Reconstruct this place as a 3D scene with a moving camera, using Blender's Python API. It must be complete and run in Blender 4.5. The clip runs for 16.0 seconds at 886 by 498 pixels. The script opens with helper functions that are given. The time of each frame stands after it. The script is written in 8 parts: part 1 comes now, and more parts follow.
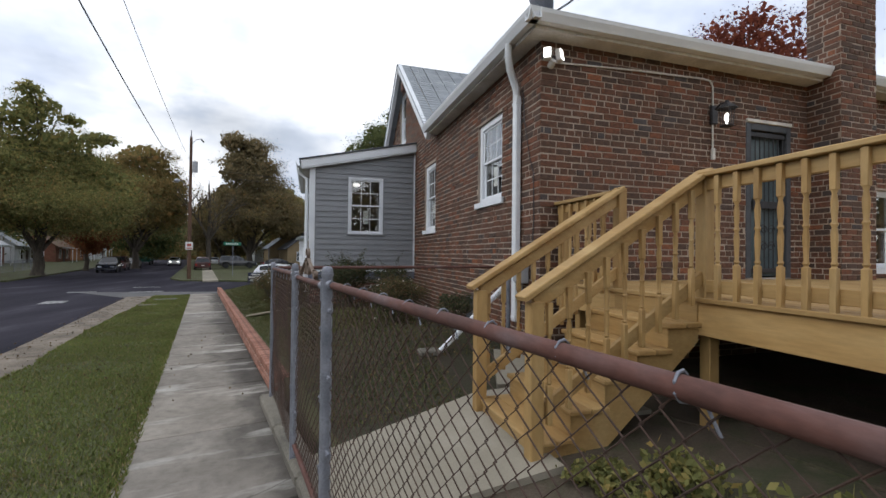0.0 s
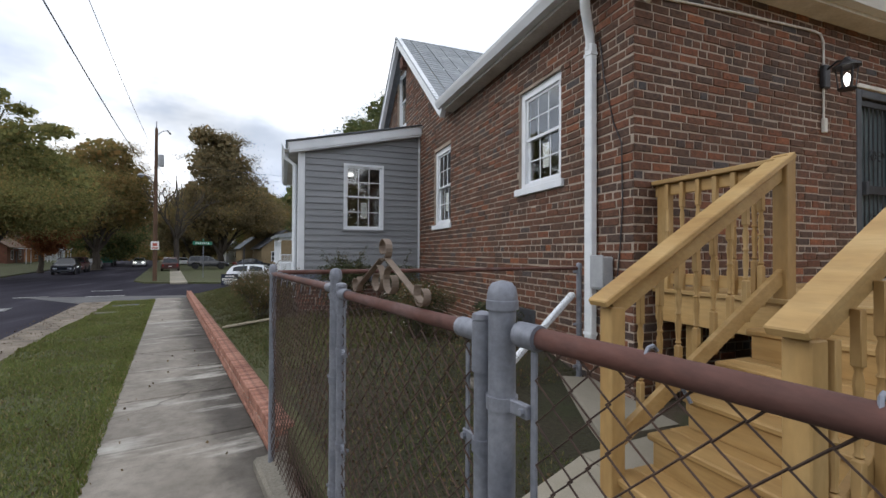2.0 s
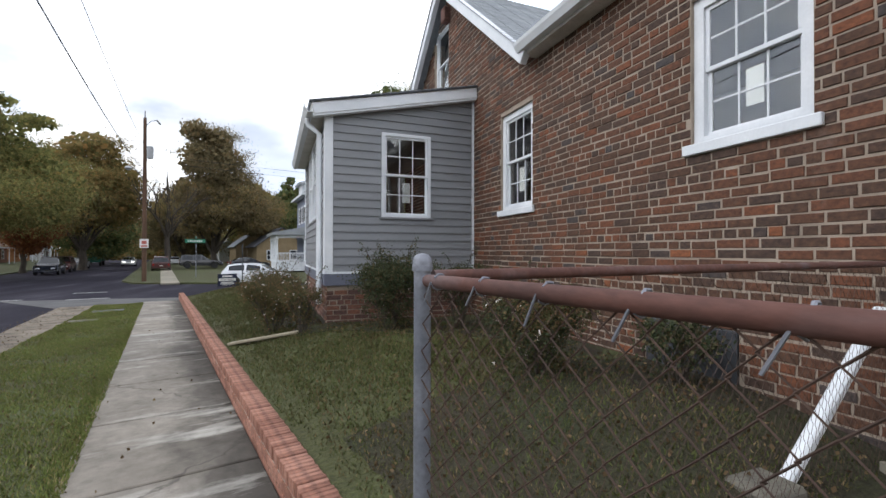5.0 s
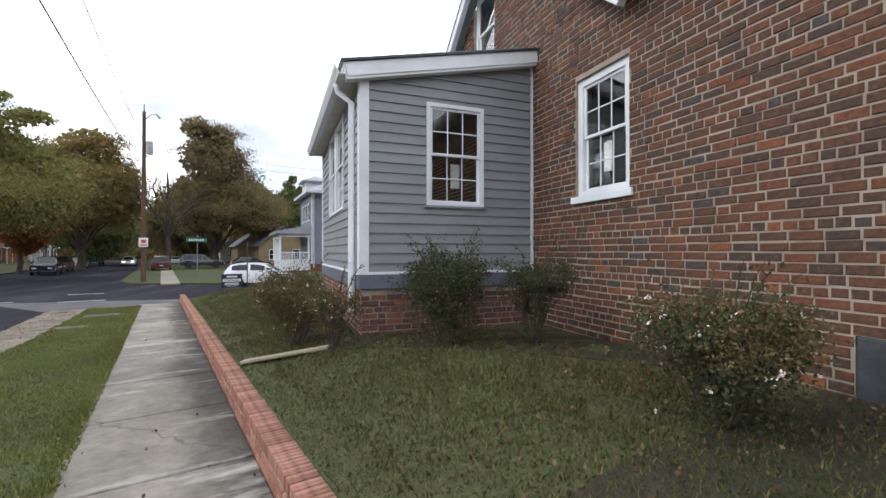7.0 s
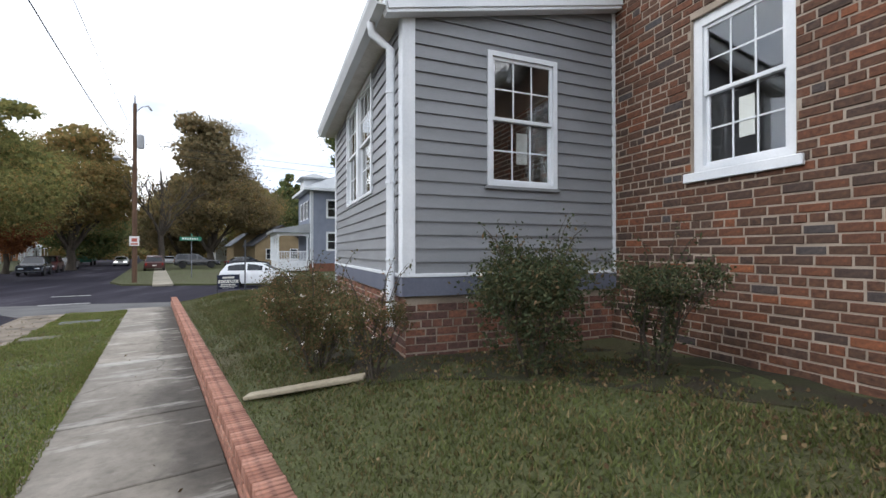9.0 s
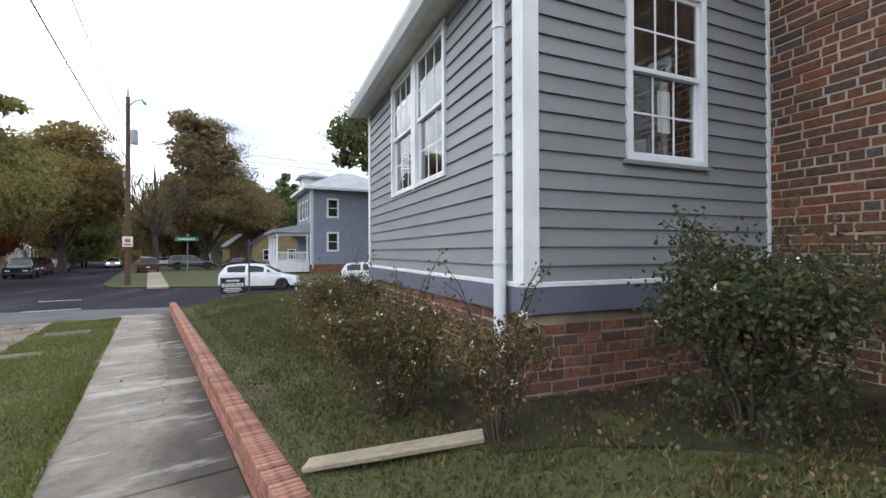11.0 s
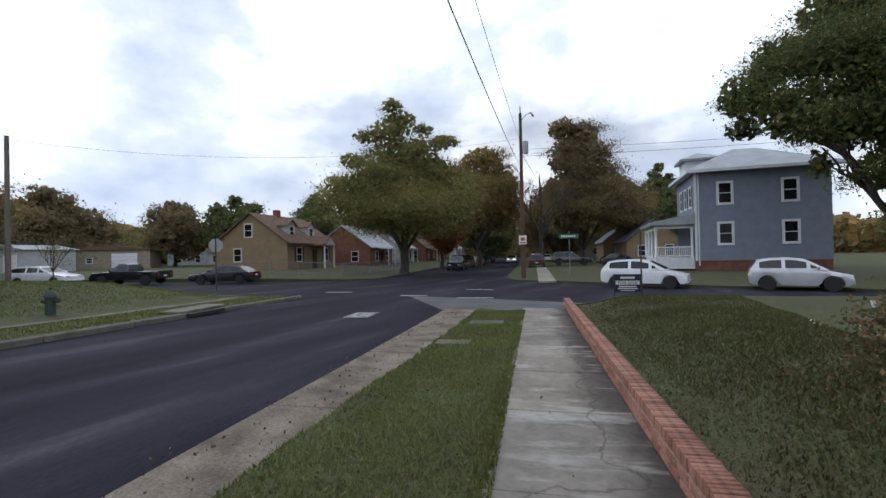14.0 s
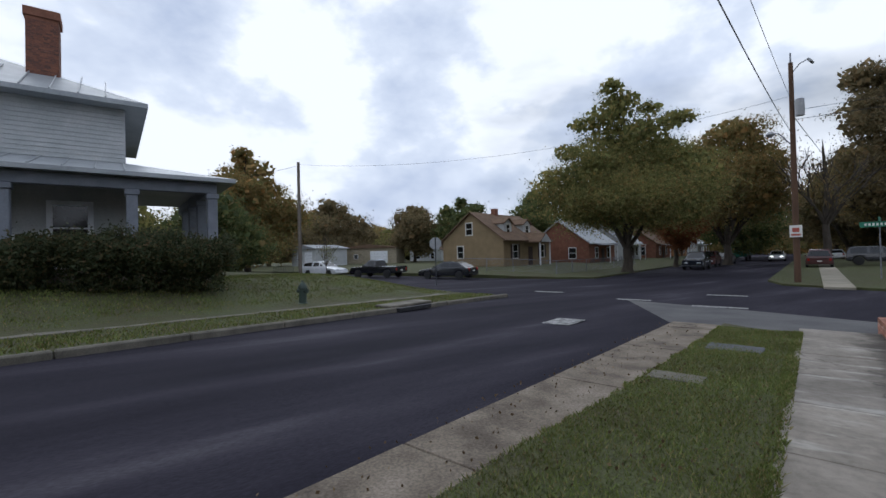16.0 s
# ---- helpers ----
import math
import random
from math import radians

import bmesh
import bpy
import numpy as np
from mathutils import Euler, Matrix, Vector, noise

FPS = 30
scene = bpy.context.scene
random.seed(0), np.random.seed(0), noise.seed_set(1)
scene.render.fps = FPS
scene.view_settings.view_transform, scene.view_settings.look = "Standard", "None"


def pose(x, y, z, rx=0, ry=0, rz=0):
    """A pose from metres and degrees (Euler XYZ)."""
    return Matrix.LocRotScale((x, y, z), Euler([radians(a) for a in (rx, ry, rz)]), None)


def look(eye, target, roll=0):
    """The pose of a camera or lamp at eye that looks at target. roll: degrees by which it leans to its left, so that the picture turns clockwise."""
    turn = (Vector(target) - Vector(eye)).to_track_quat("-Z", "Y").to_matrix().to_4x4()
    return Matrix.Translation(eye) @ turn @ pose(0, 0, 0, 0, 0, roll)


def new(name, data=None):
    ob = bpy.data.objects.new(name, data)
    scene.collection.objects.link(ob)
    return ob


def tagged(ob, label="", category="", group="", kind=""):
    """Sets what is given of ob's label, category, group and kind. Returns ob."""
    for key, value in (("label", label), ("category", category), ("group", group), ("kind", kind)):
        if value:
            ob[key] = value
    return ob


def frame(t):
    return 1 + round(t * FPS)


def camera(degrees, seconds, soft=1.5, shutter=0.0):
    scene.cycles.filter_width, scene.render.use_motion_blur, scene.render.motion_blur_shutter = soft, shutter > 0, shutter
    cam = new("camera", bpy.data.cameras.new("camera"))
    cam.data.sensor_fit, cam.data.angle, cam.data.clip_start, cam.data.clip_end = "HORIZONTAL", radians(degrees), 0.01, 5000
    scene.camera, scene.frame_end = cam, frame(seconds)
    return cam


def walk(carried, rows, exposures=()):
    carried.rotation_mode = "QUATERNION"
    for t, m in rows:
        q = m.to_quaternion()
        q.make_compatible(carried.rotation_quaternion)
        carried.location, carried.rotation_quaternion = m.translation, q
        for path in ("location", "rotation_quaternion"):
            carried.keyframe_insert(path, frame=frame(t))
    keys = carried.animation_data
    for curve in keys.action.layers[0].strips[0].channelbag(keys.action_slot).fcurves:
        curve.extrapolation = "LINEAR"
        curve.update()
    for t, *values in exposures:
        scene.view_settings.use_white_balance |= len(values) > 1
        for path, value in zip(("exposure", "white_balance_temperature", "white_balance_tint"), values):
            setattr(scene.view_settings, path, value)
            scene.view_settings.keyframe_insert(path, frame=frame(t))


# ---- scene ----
cam = camera(91.4, 16.0)
PATH = [
    (0, (-2.494, -0.861, 1.891), (-1.901, 1.048, 1.917), 0.6),
    (0.5, (-2.545, -0.468, 1.9), (-1.92, 1.432, 1.922), 0.6),
    (1, (-2.632, -0.082, 1.894), (-1.971, 1.806, 1.914), 0.4),
    (1.5, (-2.729, 0.268, 1.895), (-2.037, 2.144, 1.912), 0.3),
    (2, (-2.779, 0.629, 1.877), (-2.081, 2.503, 1.899), 0.3),
    (2.5, (-2.87, 0.976, 1.858), (-2.167, 2.848, 1.877), 0.3),
    (3, (-2.902, 1.373, 1.851), (-2.194, 3.244, 1.866), 0.2),
    (3.5, (-2.952, 1.726, 1.855), (-2.233, 3.592, 1.874), 0.1),
    (4, (-3.049, 2.08, 1.842), (-2.33, 3.946, 1.862), 0.2),
    (4.5, (-3.115, 2.445, 1.822), (-2.39, 4.309, 1.838), 0.1),
    (7, (-3.447, 4.219, 1.755), (-2.724, 6.083, 1.767), -0.0),
    (7.5, (-3.443, 4.602, 1.775), (-2.722, 6.467, 1.784), -0.2),
    (8, (-3.491, 4.979, 1.743), (-2.767, 6.844, 1.752), -0.2),
    (10.5, (-3.871, 6.805, 1.699), (-3.108, 8.653, 1.711), -0.0),
    (11, (-4.015, 7.163, 1.703), (-3.254, 9.013, 1.715), -0.2),
    (11.5, (-4.124, 7.532, 1.69), (-3.455, 9.416, 1.7), -0.2),
    (12, (-4.266, 7.867, 1.647), (-3.823, 9.817, 1.662), -0.1),
    (12.5, (-4.406, 8.244, 1.64), (-4.255, 10.238, 1.65), -0.5),
    (13, (-4.527, 8.612, 1.631), (-4.726, 10.602, 1.645), -0.9),
    (13.5, (-4.661, 8.85, 1.633), (-5.188, 10.78, 1.647), -1.0),
    (14, (-4.756, 9.176, 1.612), (-5.563, 11.006, 1.629), -1.2),
    (14.5, (-4.854, 9.545, 1.611), (-5.918, 11.238, 1.632), -1.3),
    (15, (-4.973, 9.891, 1.601), (-6.256, 11.425, 1.624), -1.4),
    (15.5, (-5.014, 10.26, 1.626), (-6.474, 11.626, 1.65), -1.5),
    (16, (-5.148, 10.6, 1.627), (-6.734, 11.818, 1.651), -1.4),
]
EXPOSE = [(0.0, -0.78, 6350, 10), (1.0, -0.74, 6350, 10), (3.0, -0.56, 6350, 10), (4.5, -0.42, 6350, 10), (7.0, -0.22, 6350, 10), (11.0, -0.14, 6280, 10), (12.5, -0.32, 6200, 10), (13.5, -0.78, 6080, 10), (14.5, -1.06, 6000, 10), (16.0, -1.18, 5950, 10)]
walk(cam, [(t, look(eye, target, roll)) for t, eye, target, roll in PATH], EXPOSE)

# ---- world and sun ----
def build_world():
    w = bpy.data.worlds.new("overcast_sky")
    w.use_nodes = True
    scene.world = w
    nt = w.node_tree
    nt.nodes.clear()
    N = nt.nodes.new
    L = nt.links.new
    out = N("ShaderNodeOutputWorld")
    bg = N("ShaderNodeBackground")
    sky = N("ShaderNodeTexSky")
    sky.sky_type = "NISHITA"
    sky.sun_disc = False
    sky.sun_elevation = radians(37)
    sky.sun_rotation = radians(274)
    tc = N("ShaderNodeTexCoord")
    mp = N("ShaderNodeMapping")
    mp.inputs["Scale"].default_value = (1.0, 1.0, 1.7)
    L(tc.outputs["Generated"], mp.inputs["Vector"])
    n1 = N("ShaderNodeTexNoise")
    n1.inputs["Scale"].default_value = 2.7
    n1.inputs["Detail"].default_value = 6
    n1.inputs["Roughness"].default_value = 0.55
    L(mp.outputs["Vector"], n1.inputs["Vector"])
    # thick grey cloud to thin white cloud
    r1 = N("ShaderNodeValToRGB")
    e = r1.color_ramp.elements
    e[0].position, e[0].color = 0.33, (13.6, 15.2, 18.6, 1)
    e[1].position, e[1].color = 0.53, (25.6, 26.0, 26.8, 1)
    m = r1.color_ramp.elements.new(0.47)
    m.color = (19.6, 20.8, 23.0, 1)
    L(n1.outputs["Fac"], r1.inputs["Fac"])
    # few gaps with blue behind
    n2 = N("ShaderNodeTexNoise")
    n2.inputs["Scale"].default_value = 1.4
    n2.inputs["Detail"].default_value = 6
    mp2 = N("ShaderNodeMapping")
    mp2.inputs["Location"].default_value = (3.1, 1.7, 0.4)
    mp2.inputs["Scale"].default_value = (1.0, 1.0, 3.0)
    L(tc.outputs["Generated"], mp2.inputs["Vector"])
    L(mp2.outputs["Vector"], n2.inputs["Vector"])
    r2 = N("ShaderNodeValToRGB")
    r2.color_ramp.elements[0].position = 0.60
    r2.color_ramp.elements[0].color = (0, 0, 0, 1)
    r2.color_ramp.elements[1].position = 0.78
    r2.color_ramp.elements[1].color = (0.6, 0.6, 0.6, 1)
    L(n2.outputs["Fac"], r2.inputs["Fac"])
    mix = N("ShaderNodeMix")
    mix.data_type = "RGBA"
    L(r2.outputs["Color"], mix.inputs["Factor"])
    L(r1.outputs["Color"], mix.inputs["A"])
    L(sky.outputs["Color"], mix.inputs["B"])
    L(mix.outputs["Result"], bg.inputs["Color"])
    bg.inputs["Strength"].default_value = 0.088
    L(bg.outputs["Background"], out.inputs["Surface"])
    sd = bpy.data.lights.new("sun", "SUN")
    sd.energy = 1.35
    sd.angle = radians(40)
    sd.color = (1.0, 0.985, 0.96)
    s = new("sun", sd)
    s.matrix_world = look((-60, 14, 46), (0, 10, 0))


build_world()


# ---- materials ----
def node_mat(name):
    m = bpy.data.materials.new(name)
    m.use_nodes = True
    nt = m.node_tree
    return m, nt, nt.nodes["Principled BSDF"]


def ramp(nt, fac, stops):
    r = nt.nodes.new("ShaderNodeValToRGB")
    els = r.color_ramp.elements
    els[0].position, els[0].color = stops[0][0], (*stops[0][1], 1)
    els[1].position, els[1].color = stops[-1][0], (*stops[-1][1], 1)
    for p, c in stops[1:-1]:
        k = els.new(p)
        k.color = (*c, 1)
    nt.links.new(fac, r.inputs["Fac"])
    return r.outputs["Color"]


def noise_fac(nt, scale, detail=4.0, stretch=(1, 1, 1), rough=0.55, coord="Object"):
    tc = nt.nodes.new("ShaderNodeTexCoord")
    mp = nt.nodes.new("ShaderNodeMapping")
    mp.inputs["Scale"].default_value = stretch
    nt.links.new(tc.outputs[coord], mp.inputs["Vector"])
    n = nt.nodes.new("ShaderNodeTexNoise")
    n.inputs["Scale"].default_value = scale
    n.inputs["Detail"].default_value = detail
    n.inputs["Roughness"].default_value = rough
    nt.links.new(mp.outputs["Vector"], n.inputs["Vector"])
    return n.outputs["Fac"]


def mixc(nt, fac, a, b, mode="MIX"):
    m = nt.nodes.new("ShaderNodeMix")
    m.data_type = "RGBA"
    m.blend_type = mode
    for sock, val in (("Factor", fac), ("A", a), ("B", b)):
        if isinstance(val, (int, float)):
            m.inputs[sock].default_value = val
        elif isinstance(val, tuple):
            m.inputs[sock].default_value = (*val, 1)
        else:
            nt.links.new(val, m.inputs[sock])
    return m.outputs["Result"]


def bump(nt, bsdf, fac, strength=0.3, distance=0.01):
    b = nt.nodes.new("ShaderNodeBump")
    b.inputs["Strength"].default_value = strength
    b.inputs["Distance"].default_value = distance
    nt.links.new(fac, b.inputs["Height"])
    nt.links.new(b.outputs["Normal"], bsdf.inputs["Normal"])


def island_random(nt):
    g = nt.nodes.new("ShaderNodeNewGeometry")
    o = nt.nodes.new("ShaderNodeObjectInfo")
    a = nt.nodes.new("ShaderNodeMath")
    a.operation = "ADD"
    nt.links.new(g.outputs["Random Per Island"], a.inputs[0])
    nt.links.new(o.outputs["Random"], a.inputs[1])
    f = nt.nodes.new("ShaderNodeMath")
    f.operation = "FRACT"
    nt.links.new(a.outputs[0], f.inputs[0])
    return f.outputs[0]


def surface(name, stops, scale=6.0, detail=5.0, rough=0.8, metal=0.0, fine=60.0, fine_mix=0.35, bump_k=0.2, bump_d=0.004,
            stretch=(1, 1, 1), vary=None, spec=0.4, coord="Object"):
    """Two-scale procedural surface: a broad colour ramp, a fine grain over it and a matching relief."""
    m, nt, b = node_mat(name)
    broad = ramp(nt, noise_fac(nt, scale, detail, stretch, coord=coord), stops)
    grain = noise_fac(nt, fine, 3.0, stretch, 0.6, coord=coord)
    g = ramp(nt, grain, [(0.3, (0.55, 0.55, 0.55)), (0.7, (1.25, 1.25, 1.25))])
    col = mixc(nt, fine_mix, broad, g, "MULTIPLY")
    if vary:
        v = ramp(nt, island_random(nt), [(0.0, (vary[0],) * 3), (1.0, (vary[1],) * 3)])
        col = mixc(nt, 1.0, col, v, "MULTIPLY")
    nt.links.new(col, b.inputs["Base Color"])
    b.inputs["Roughness"].default_value = rough
    b.inputs["Metallic"].default_value = metal
    b.inputs["Specular IOR Level"].default_value = spec
    if bump_k:
        bump(nt, b, grain, bump_k, bump_d)
    return m


def brick_material(name, stops):
    m, nt, b = node_mat(name)
    rnd = island_random(nt)
    base = ramp(nt, rnd, stops)
    blot = noise_fac(nt, 22, 7, (1, 1, 1.4), 0.68)
    col = mixc(nt, 0.75, base, ramp(nt, blot, [(0.33, (0.42, 0.43, 0.45)), (0.46, (0.85, 0.83, 0.82)), (0.56, (1.12, 1.06, 1.0)), (0.68, (1.6, 1.42, 1.28))]), "MULTIPLY")
    lime = ramp(nt, noise_fac(nt, 3.2, 8, (1, 1, 0.8), 0.7), [(0.60, (0, 0, 0)), (0.80, (0.28, 0.28, 0.28))])
    col = mixc(nt, lime, col, (0.36, 0.30, 0.26))
    nt.links.new(col, b.inputs["Base Color"])
    b.inputs["Roughness"].default_value = 0.85
    b.inputs["Specular IOR Level"].default_value = 0.3
    bump(nt, b, noise_fac(nt, 130, 3), 0.5, 0.004)
    return m


M = {}
M["brick"] = brick_material("old_brick", [(0.0, (0.072, 0.068, 0.072)), (0.03, (0.070, 0.048, 0.040)), (0.3, (0.092, 0.053, 0.037)), (0.6, (0.112, 0.056, 0.037)), (0.85, (0.134, 0.060, 0.037)), (0.96, (0.165, 0.067, 0.038)), (1.0, (0.225, 0.088, 0.044))])
M["mortar"] = surface("mortar", [(0.3, (0.25, 0.200, 0.160)), (0.7, (0.44, 0.365, 0.295))], 3.0, fine=120, bump_k=0.5, rough=0.95)
M["kerb_brick"] = brick_material("red_kerb_brick", [(0.0, (0.22, 0.105, 0.076)), (0.5, (0.30, 0.150, 0.110)), (1.0, (0.38, 0.205, 0.155))])
M["found_brick"] = brick_material("foundation_brick", [(0.0, (0.115, 0.068, 0.060)), (0.5, (0.165, 0.085, 0.068)), (1.0, (0.25, 0.115, 0.075))])
M["siding"] = surface("grey_siding", [(0.3, (0.212, 0.219, 0.233)), (0.7, (0.254, 0.261, 0.277))], 1.6, fine=35, fine_mix=0.12, bump_k=0.08, rough=0.5, stretch=(1, 1, 3), vary=(0.96, 1.04))
M["skirt"] = surface("slate_grey_skirt", [(0.3, (0.115, 0.125, 0.17)), (0.7, (0.15, 0.16, 0.205))], 2.0, fine=40, fine_mix=0.2, rough=0.55)
M["white"] = surface("white_paint", [(0.3, (0.66, 0.69, 0.73)), (0.65, (0.78, 0.80, 0.83))], 2.5, fine=50, fine_mix=0.1, bump_k=0.08, rough=0.5)
M["dull_white"] = surface("weathered_white_paint", [(0.3, (0.52, 0.50, 0.46)), (0.65, (0.70, 0.68, 0.64))], 3.0, fine=30, fine_mix=0.25, bump_k=0.15, rough=0.65)
M["gutter"] = surface("white_aluminium_gutter", [(0.3, (0.66, 0.69, 0.72)), (0.7, (0.76, 0.78, 0.80))], 2.0, fine=20, fine_mix=0.06, bump_k=0.05, rough=0.4, stretch=(1, 1, 5))
M["shingle"] = surface("grey_roof_shingle", [(0.3, (0.24, 0.26, 0.28)), (0.7, (0.34, 0.36, 0.38))], 4.0, fine=90, fine_mix=0.5, rough=0.95, vary=(0.95, 1.05))
M["lumber"] = surface("new_pine_lumber", [(0.25, (0.29, 0.165, 0.055)), (0.5, (0.38, 0.240, 0.092)), (0.75, (0.46, 0.315, 0.140))], 3.0, fine=26, fine_mix=0.3, bump_k=0.15, rough=0.6, stretch=(1, 1, 0.35), vary=(0.86, 1.1))
M["lumber_x"] = surface("new_pine_boards", [(0.25, (0.29, 0.165, 0.055)), (0.5, (0.38, 0.240, 0.092)), (0.75, (0.46, 0.315, 0.140))], 3.0, fine=26, fine_mix=0.3, bump_k=0.15, rough=0.6, stretch=(1.2, 0.3, 2), vary=(0.86, 1.1))
M["steel"] = surface("dull_galvanised_steel", [(0.3, (0.15, 0.16, 0.19)), (0.7, (0.27, 0.28, 0.32))], 9.0, fine=70, fine_mix=0.4, rough=0.55, metal=0.35)
M["rust"] = surface("rusted_steel_pipe", [(0.25, (0.062, 0.034, 0.030)), (0.5, (0.11, 0.047, 0.036)), (0.75, (0.15, 0.11, 0.11))], 7.0, fine=70, fine_mix=0.5, rough=0.75, metal=0.15, stretch=(1, 0.4, 1))
M["wire"] = surface("rusted_fence_wire", [(0.3, (0.045, 0.028, 0.022)), (0.7, (0.090, 0.054, 0.040))], 8.0, fine=80, fine_mix=0.4, rough=0.75, metal=0.2)
M["iron"] = surface("black_iron", [(0.3, (0.02, 0.02, 0.022)), (0.7, (0.04, 0.04, 0.045))], 8.0, fine=60, rough=0.5)
M["dark_metal"] = surface("dark_grey_metal", [(0.3, (0.04, 0.043, 0.05)), (0.7, (0.07, 0.075, 0.085))], 8.0, fine=60, rough=0.55)
M["grey_box"] = surface("grey_enamel", [(0.3, (0.30, 0.31, 0.33)), (0.7, (0.38, 0.39, 0.40))], 6.0, fine=60, fine_mix=0.15, rough=0.5)
M["asphalt"] = surface("asphalt", [(0.30, (0.013, 0.012, 0.019)), (0.5, (0.024, 0.022, 0.032)), (0.60, (0.036, 0.033, 0.045)), (0.74, (0.075, 0.070, 0.084))], 0.75, 12, fine=110, fine_mix=0.9, bump_k=0.6, rough=0.92, stretch=(1.0, 0.16, 1), spec=0.1)
M["asphalt_pale"] = surface("worn_pale_asphalt", [(0.3, (0.060, 0.059, 0.064)), (0.7, (0.115, 0.112, 0.112))], 0.8, 8, fine=120, fine_mix=0.6, bump_k=0.4, rough=0.9)
M["line"] = surface("worn_road_paint", [(0.35, (0.05, 0.05, 0.052)), (0.6, (0.34, 0.34, 0.335))], 9.0, 6, fine=60, rough=0.8)
M["soil"] = surface("dry_soil_and_litter", [(0.3, (0.045, 0.034, 0.024)), (0.5, (0.085, 0.066, 0.046)), (0.62, (0.050, 0.054, 0.024)), (0.78, (0.13, 0.105, 0.076))], 1.6, 9, fine=60, fine_mix=0.6, bump_k=0.6, bump_d=0.02, rough=0.95)
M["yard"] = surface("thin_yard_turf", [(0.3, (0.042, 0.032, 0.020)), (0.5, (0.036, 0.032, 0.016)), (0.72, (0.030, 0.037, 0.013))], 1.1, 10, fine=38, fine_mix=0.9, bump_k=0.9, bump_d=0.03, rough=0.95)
M["lawn"] = surface("short_lawn", [(0.25, (0.072, 0.058, 0.031)), (0.45, (0.062, 0.064, 0.024)), (0.75, (0.068, 0.082, 0.027))], 0.8, 10, fine=30, fine_mix=0.85, bump_k=0.8, bump_d=0.03, rough=0.95)
M["leaf_litter"] = surface("mossy_leaf_litter", [(0.25, (0.018, 0.014, 0.009)), (0.42, (0.032, 0.025, 0.014)), (0.55, (0.034, 0.036, 0.013)), (0.68, (0.042, 0.033, 0.018)), (0.82, (0.080, 0.058, 0.034))], 2.6, 10, fine=60, fine_mix=0.7, bump_k=0.7, bump_d=0.02, rough=0.95)


def blade_material(name, stops, gain=1.0, thin=0.0):
    m, nt, b = node_mat(name)
    col = ramp(nt, island_random(nt), [(p, tuple(k * gain for k in c)) for p, c in stops])
    blotch = ramp(nt, noise_fac(nt, 0.8, 6), [(0.3, (0.75, 0.72, 0.6)), (0.7, (1.2, 1.2, 1.1))])
    col = mixc(nt, 0.8, col, blotch, "MULTIPLY")
    nt.links.new(col, b.inputs["Base Color"])
    b.inputs["Roughness"].default_value = 0.7
    b.inputs["Specular IOR Level"].default_value = 0.15
    if thin:
        # leaves let part of the light through
        tr = nt.nodes.new("ShaderNodeBsdfTranslucent")
        nt.links.new(col, tr.inputs["Color"])
        mx = nt.nodes.new("ShaderNodeMixShader")
        mx.inputs["Fac"].default_value = thin
        nt.links.new(b.outputs["BSDF"], mx.inputs[1])
        nt.links.new(tr.outputs["BSDF"], mx.inputs[2])
        nt.links.new(mx.outputs["Shader"], nt.nodes["Material Output"].inputs["Surface"])
    return m


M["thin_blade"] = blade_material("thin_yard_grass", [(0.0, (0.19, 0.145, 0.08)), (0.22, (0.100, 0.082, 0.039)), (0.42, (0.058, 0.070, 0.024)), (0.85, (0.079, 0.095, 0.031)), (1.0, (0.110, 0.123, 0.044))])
M["blade"] = blade_material("grass_blade", [(0.0, (0.31, 0.25, 0.14)), (0.12, (0.19, 0.165, 0.066)), (0.30, (0.105, 0.130, 0.039)), (0.8, (0.140, 0.176, 0.050)), (1.0, (0.185, 0.215, 0.066))])
LEAF = {
    "rust": blade_material("rust_leaf", [(0.0, (0.11, 0.045, 0.024)), (0.6, (0.17, 0.065, 0.030)), (1.0, (0.22, 0.10, 0.04))], 1.2, 0.4),
    "green": blade_material("green_leaf", [(0.0, (0.056, 0.060, 0.026)), (0.55, (0.092, 0.096, 0.038)), (0.9, (0.14, 0.125, 0.050)), (1.0, (0.18, 0.13, 0.05))], 2.35, 0.45),
    "dark": blade_material("dark_green_leaf", [(0.0, (0.040, 0.054, 0.026)), (0.6, (0.070, 0.086, 0.036)), (0.9, (0.115, 0.120, 0.048)), (1.0, (0.15, 0.11, 0.05))], 1.75, 0.42),
    "autumn": blade_material("turning_leaf", [(0.0, (0.072, 0.070, 0.030)), (0.5, (0.115, 0.092, 0.040)), (0.88, (0.155, 0.105, 0.045)), (1.0, (0.20, 0.115, 0.045))], 2.1, 0.42),
    "brown": blade_material("brown_leaf", [(0.0, (0.066, 0.056, 0.034)), (0.5, (0.100, 0.084, 0.050)), (0.9, (0.135, 0.104, 0.060)), (1.0, (0.16, 0.11, 0.06))], 2.0, 0.42),
    "red": blade_material("red_leaf", [(0.0, (0.10, 0.030, 0.024)), (0.6, (0.17, 0.045, 0.030)), (1.0, (0.23, 0.075, 0.042))], 1.2, 0.4),
    "shrub": blade_material("shrub_leaf", [(0.0, (0.045, 0.060, 0.034)), (0.6, (0.080, 0.098, 0.052)), (0.92, (0.13, 0.115, 0.06)), (1.0, (0.20, 0.13, 0.08))], 0.85, 0.3),
    "dry_shrub": blade_material("half_dry_shrub_leaf", [(0.0, (0.055, 0.062, 0.028)), (0.5, (0.095, 0.095, 0.045)), (0.82, (0.15, 0.095, 0.055)), (1.0, (0.24, 0.14, 0.085))], 1.15, 0.3),
}
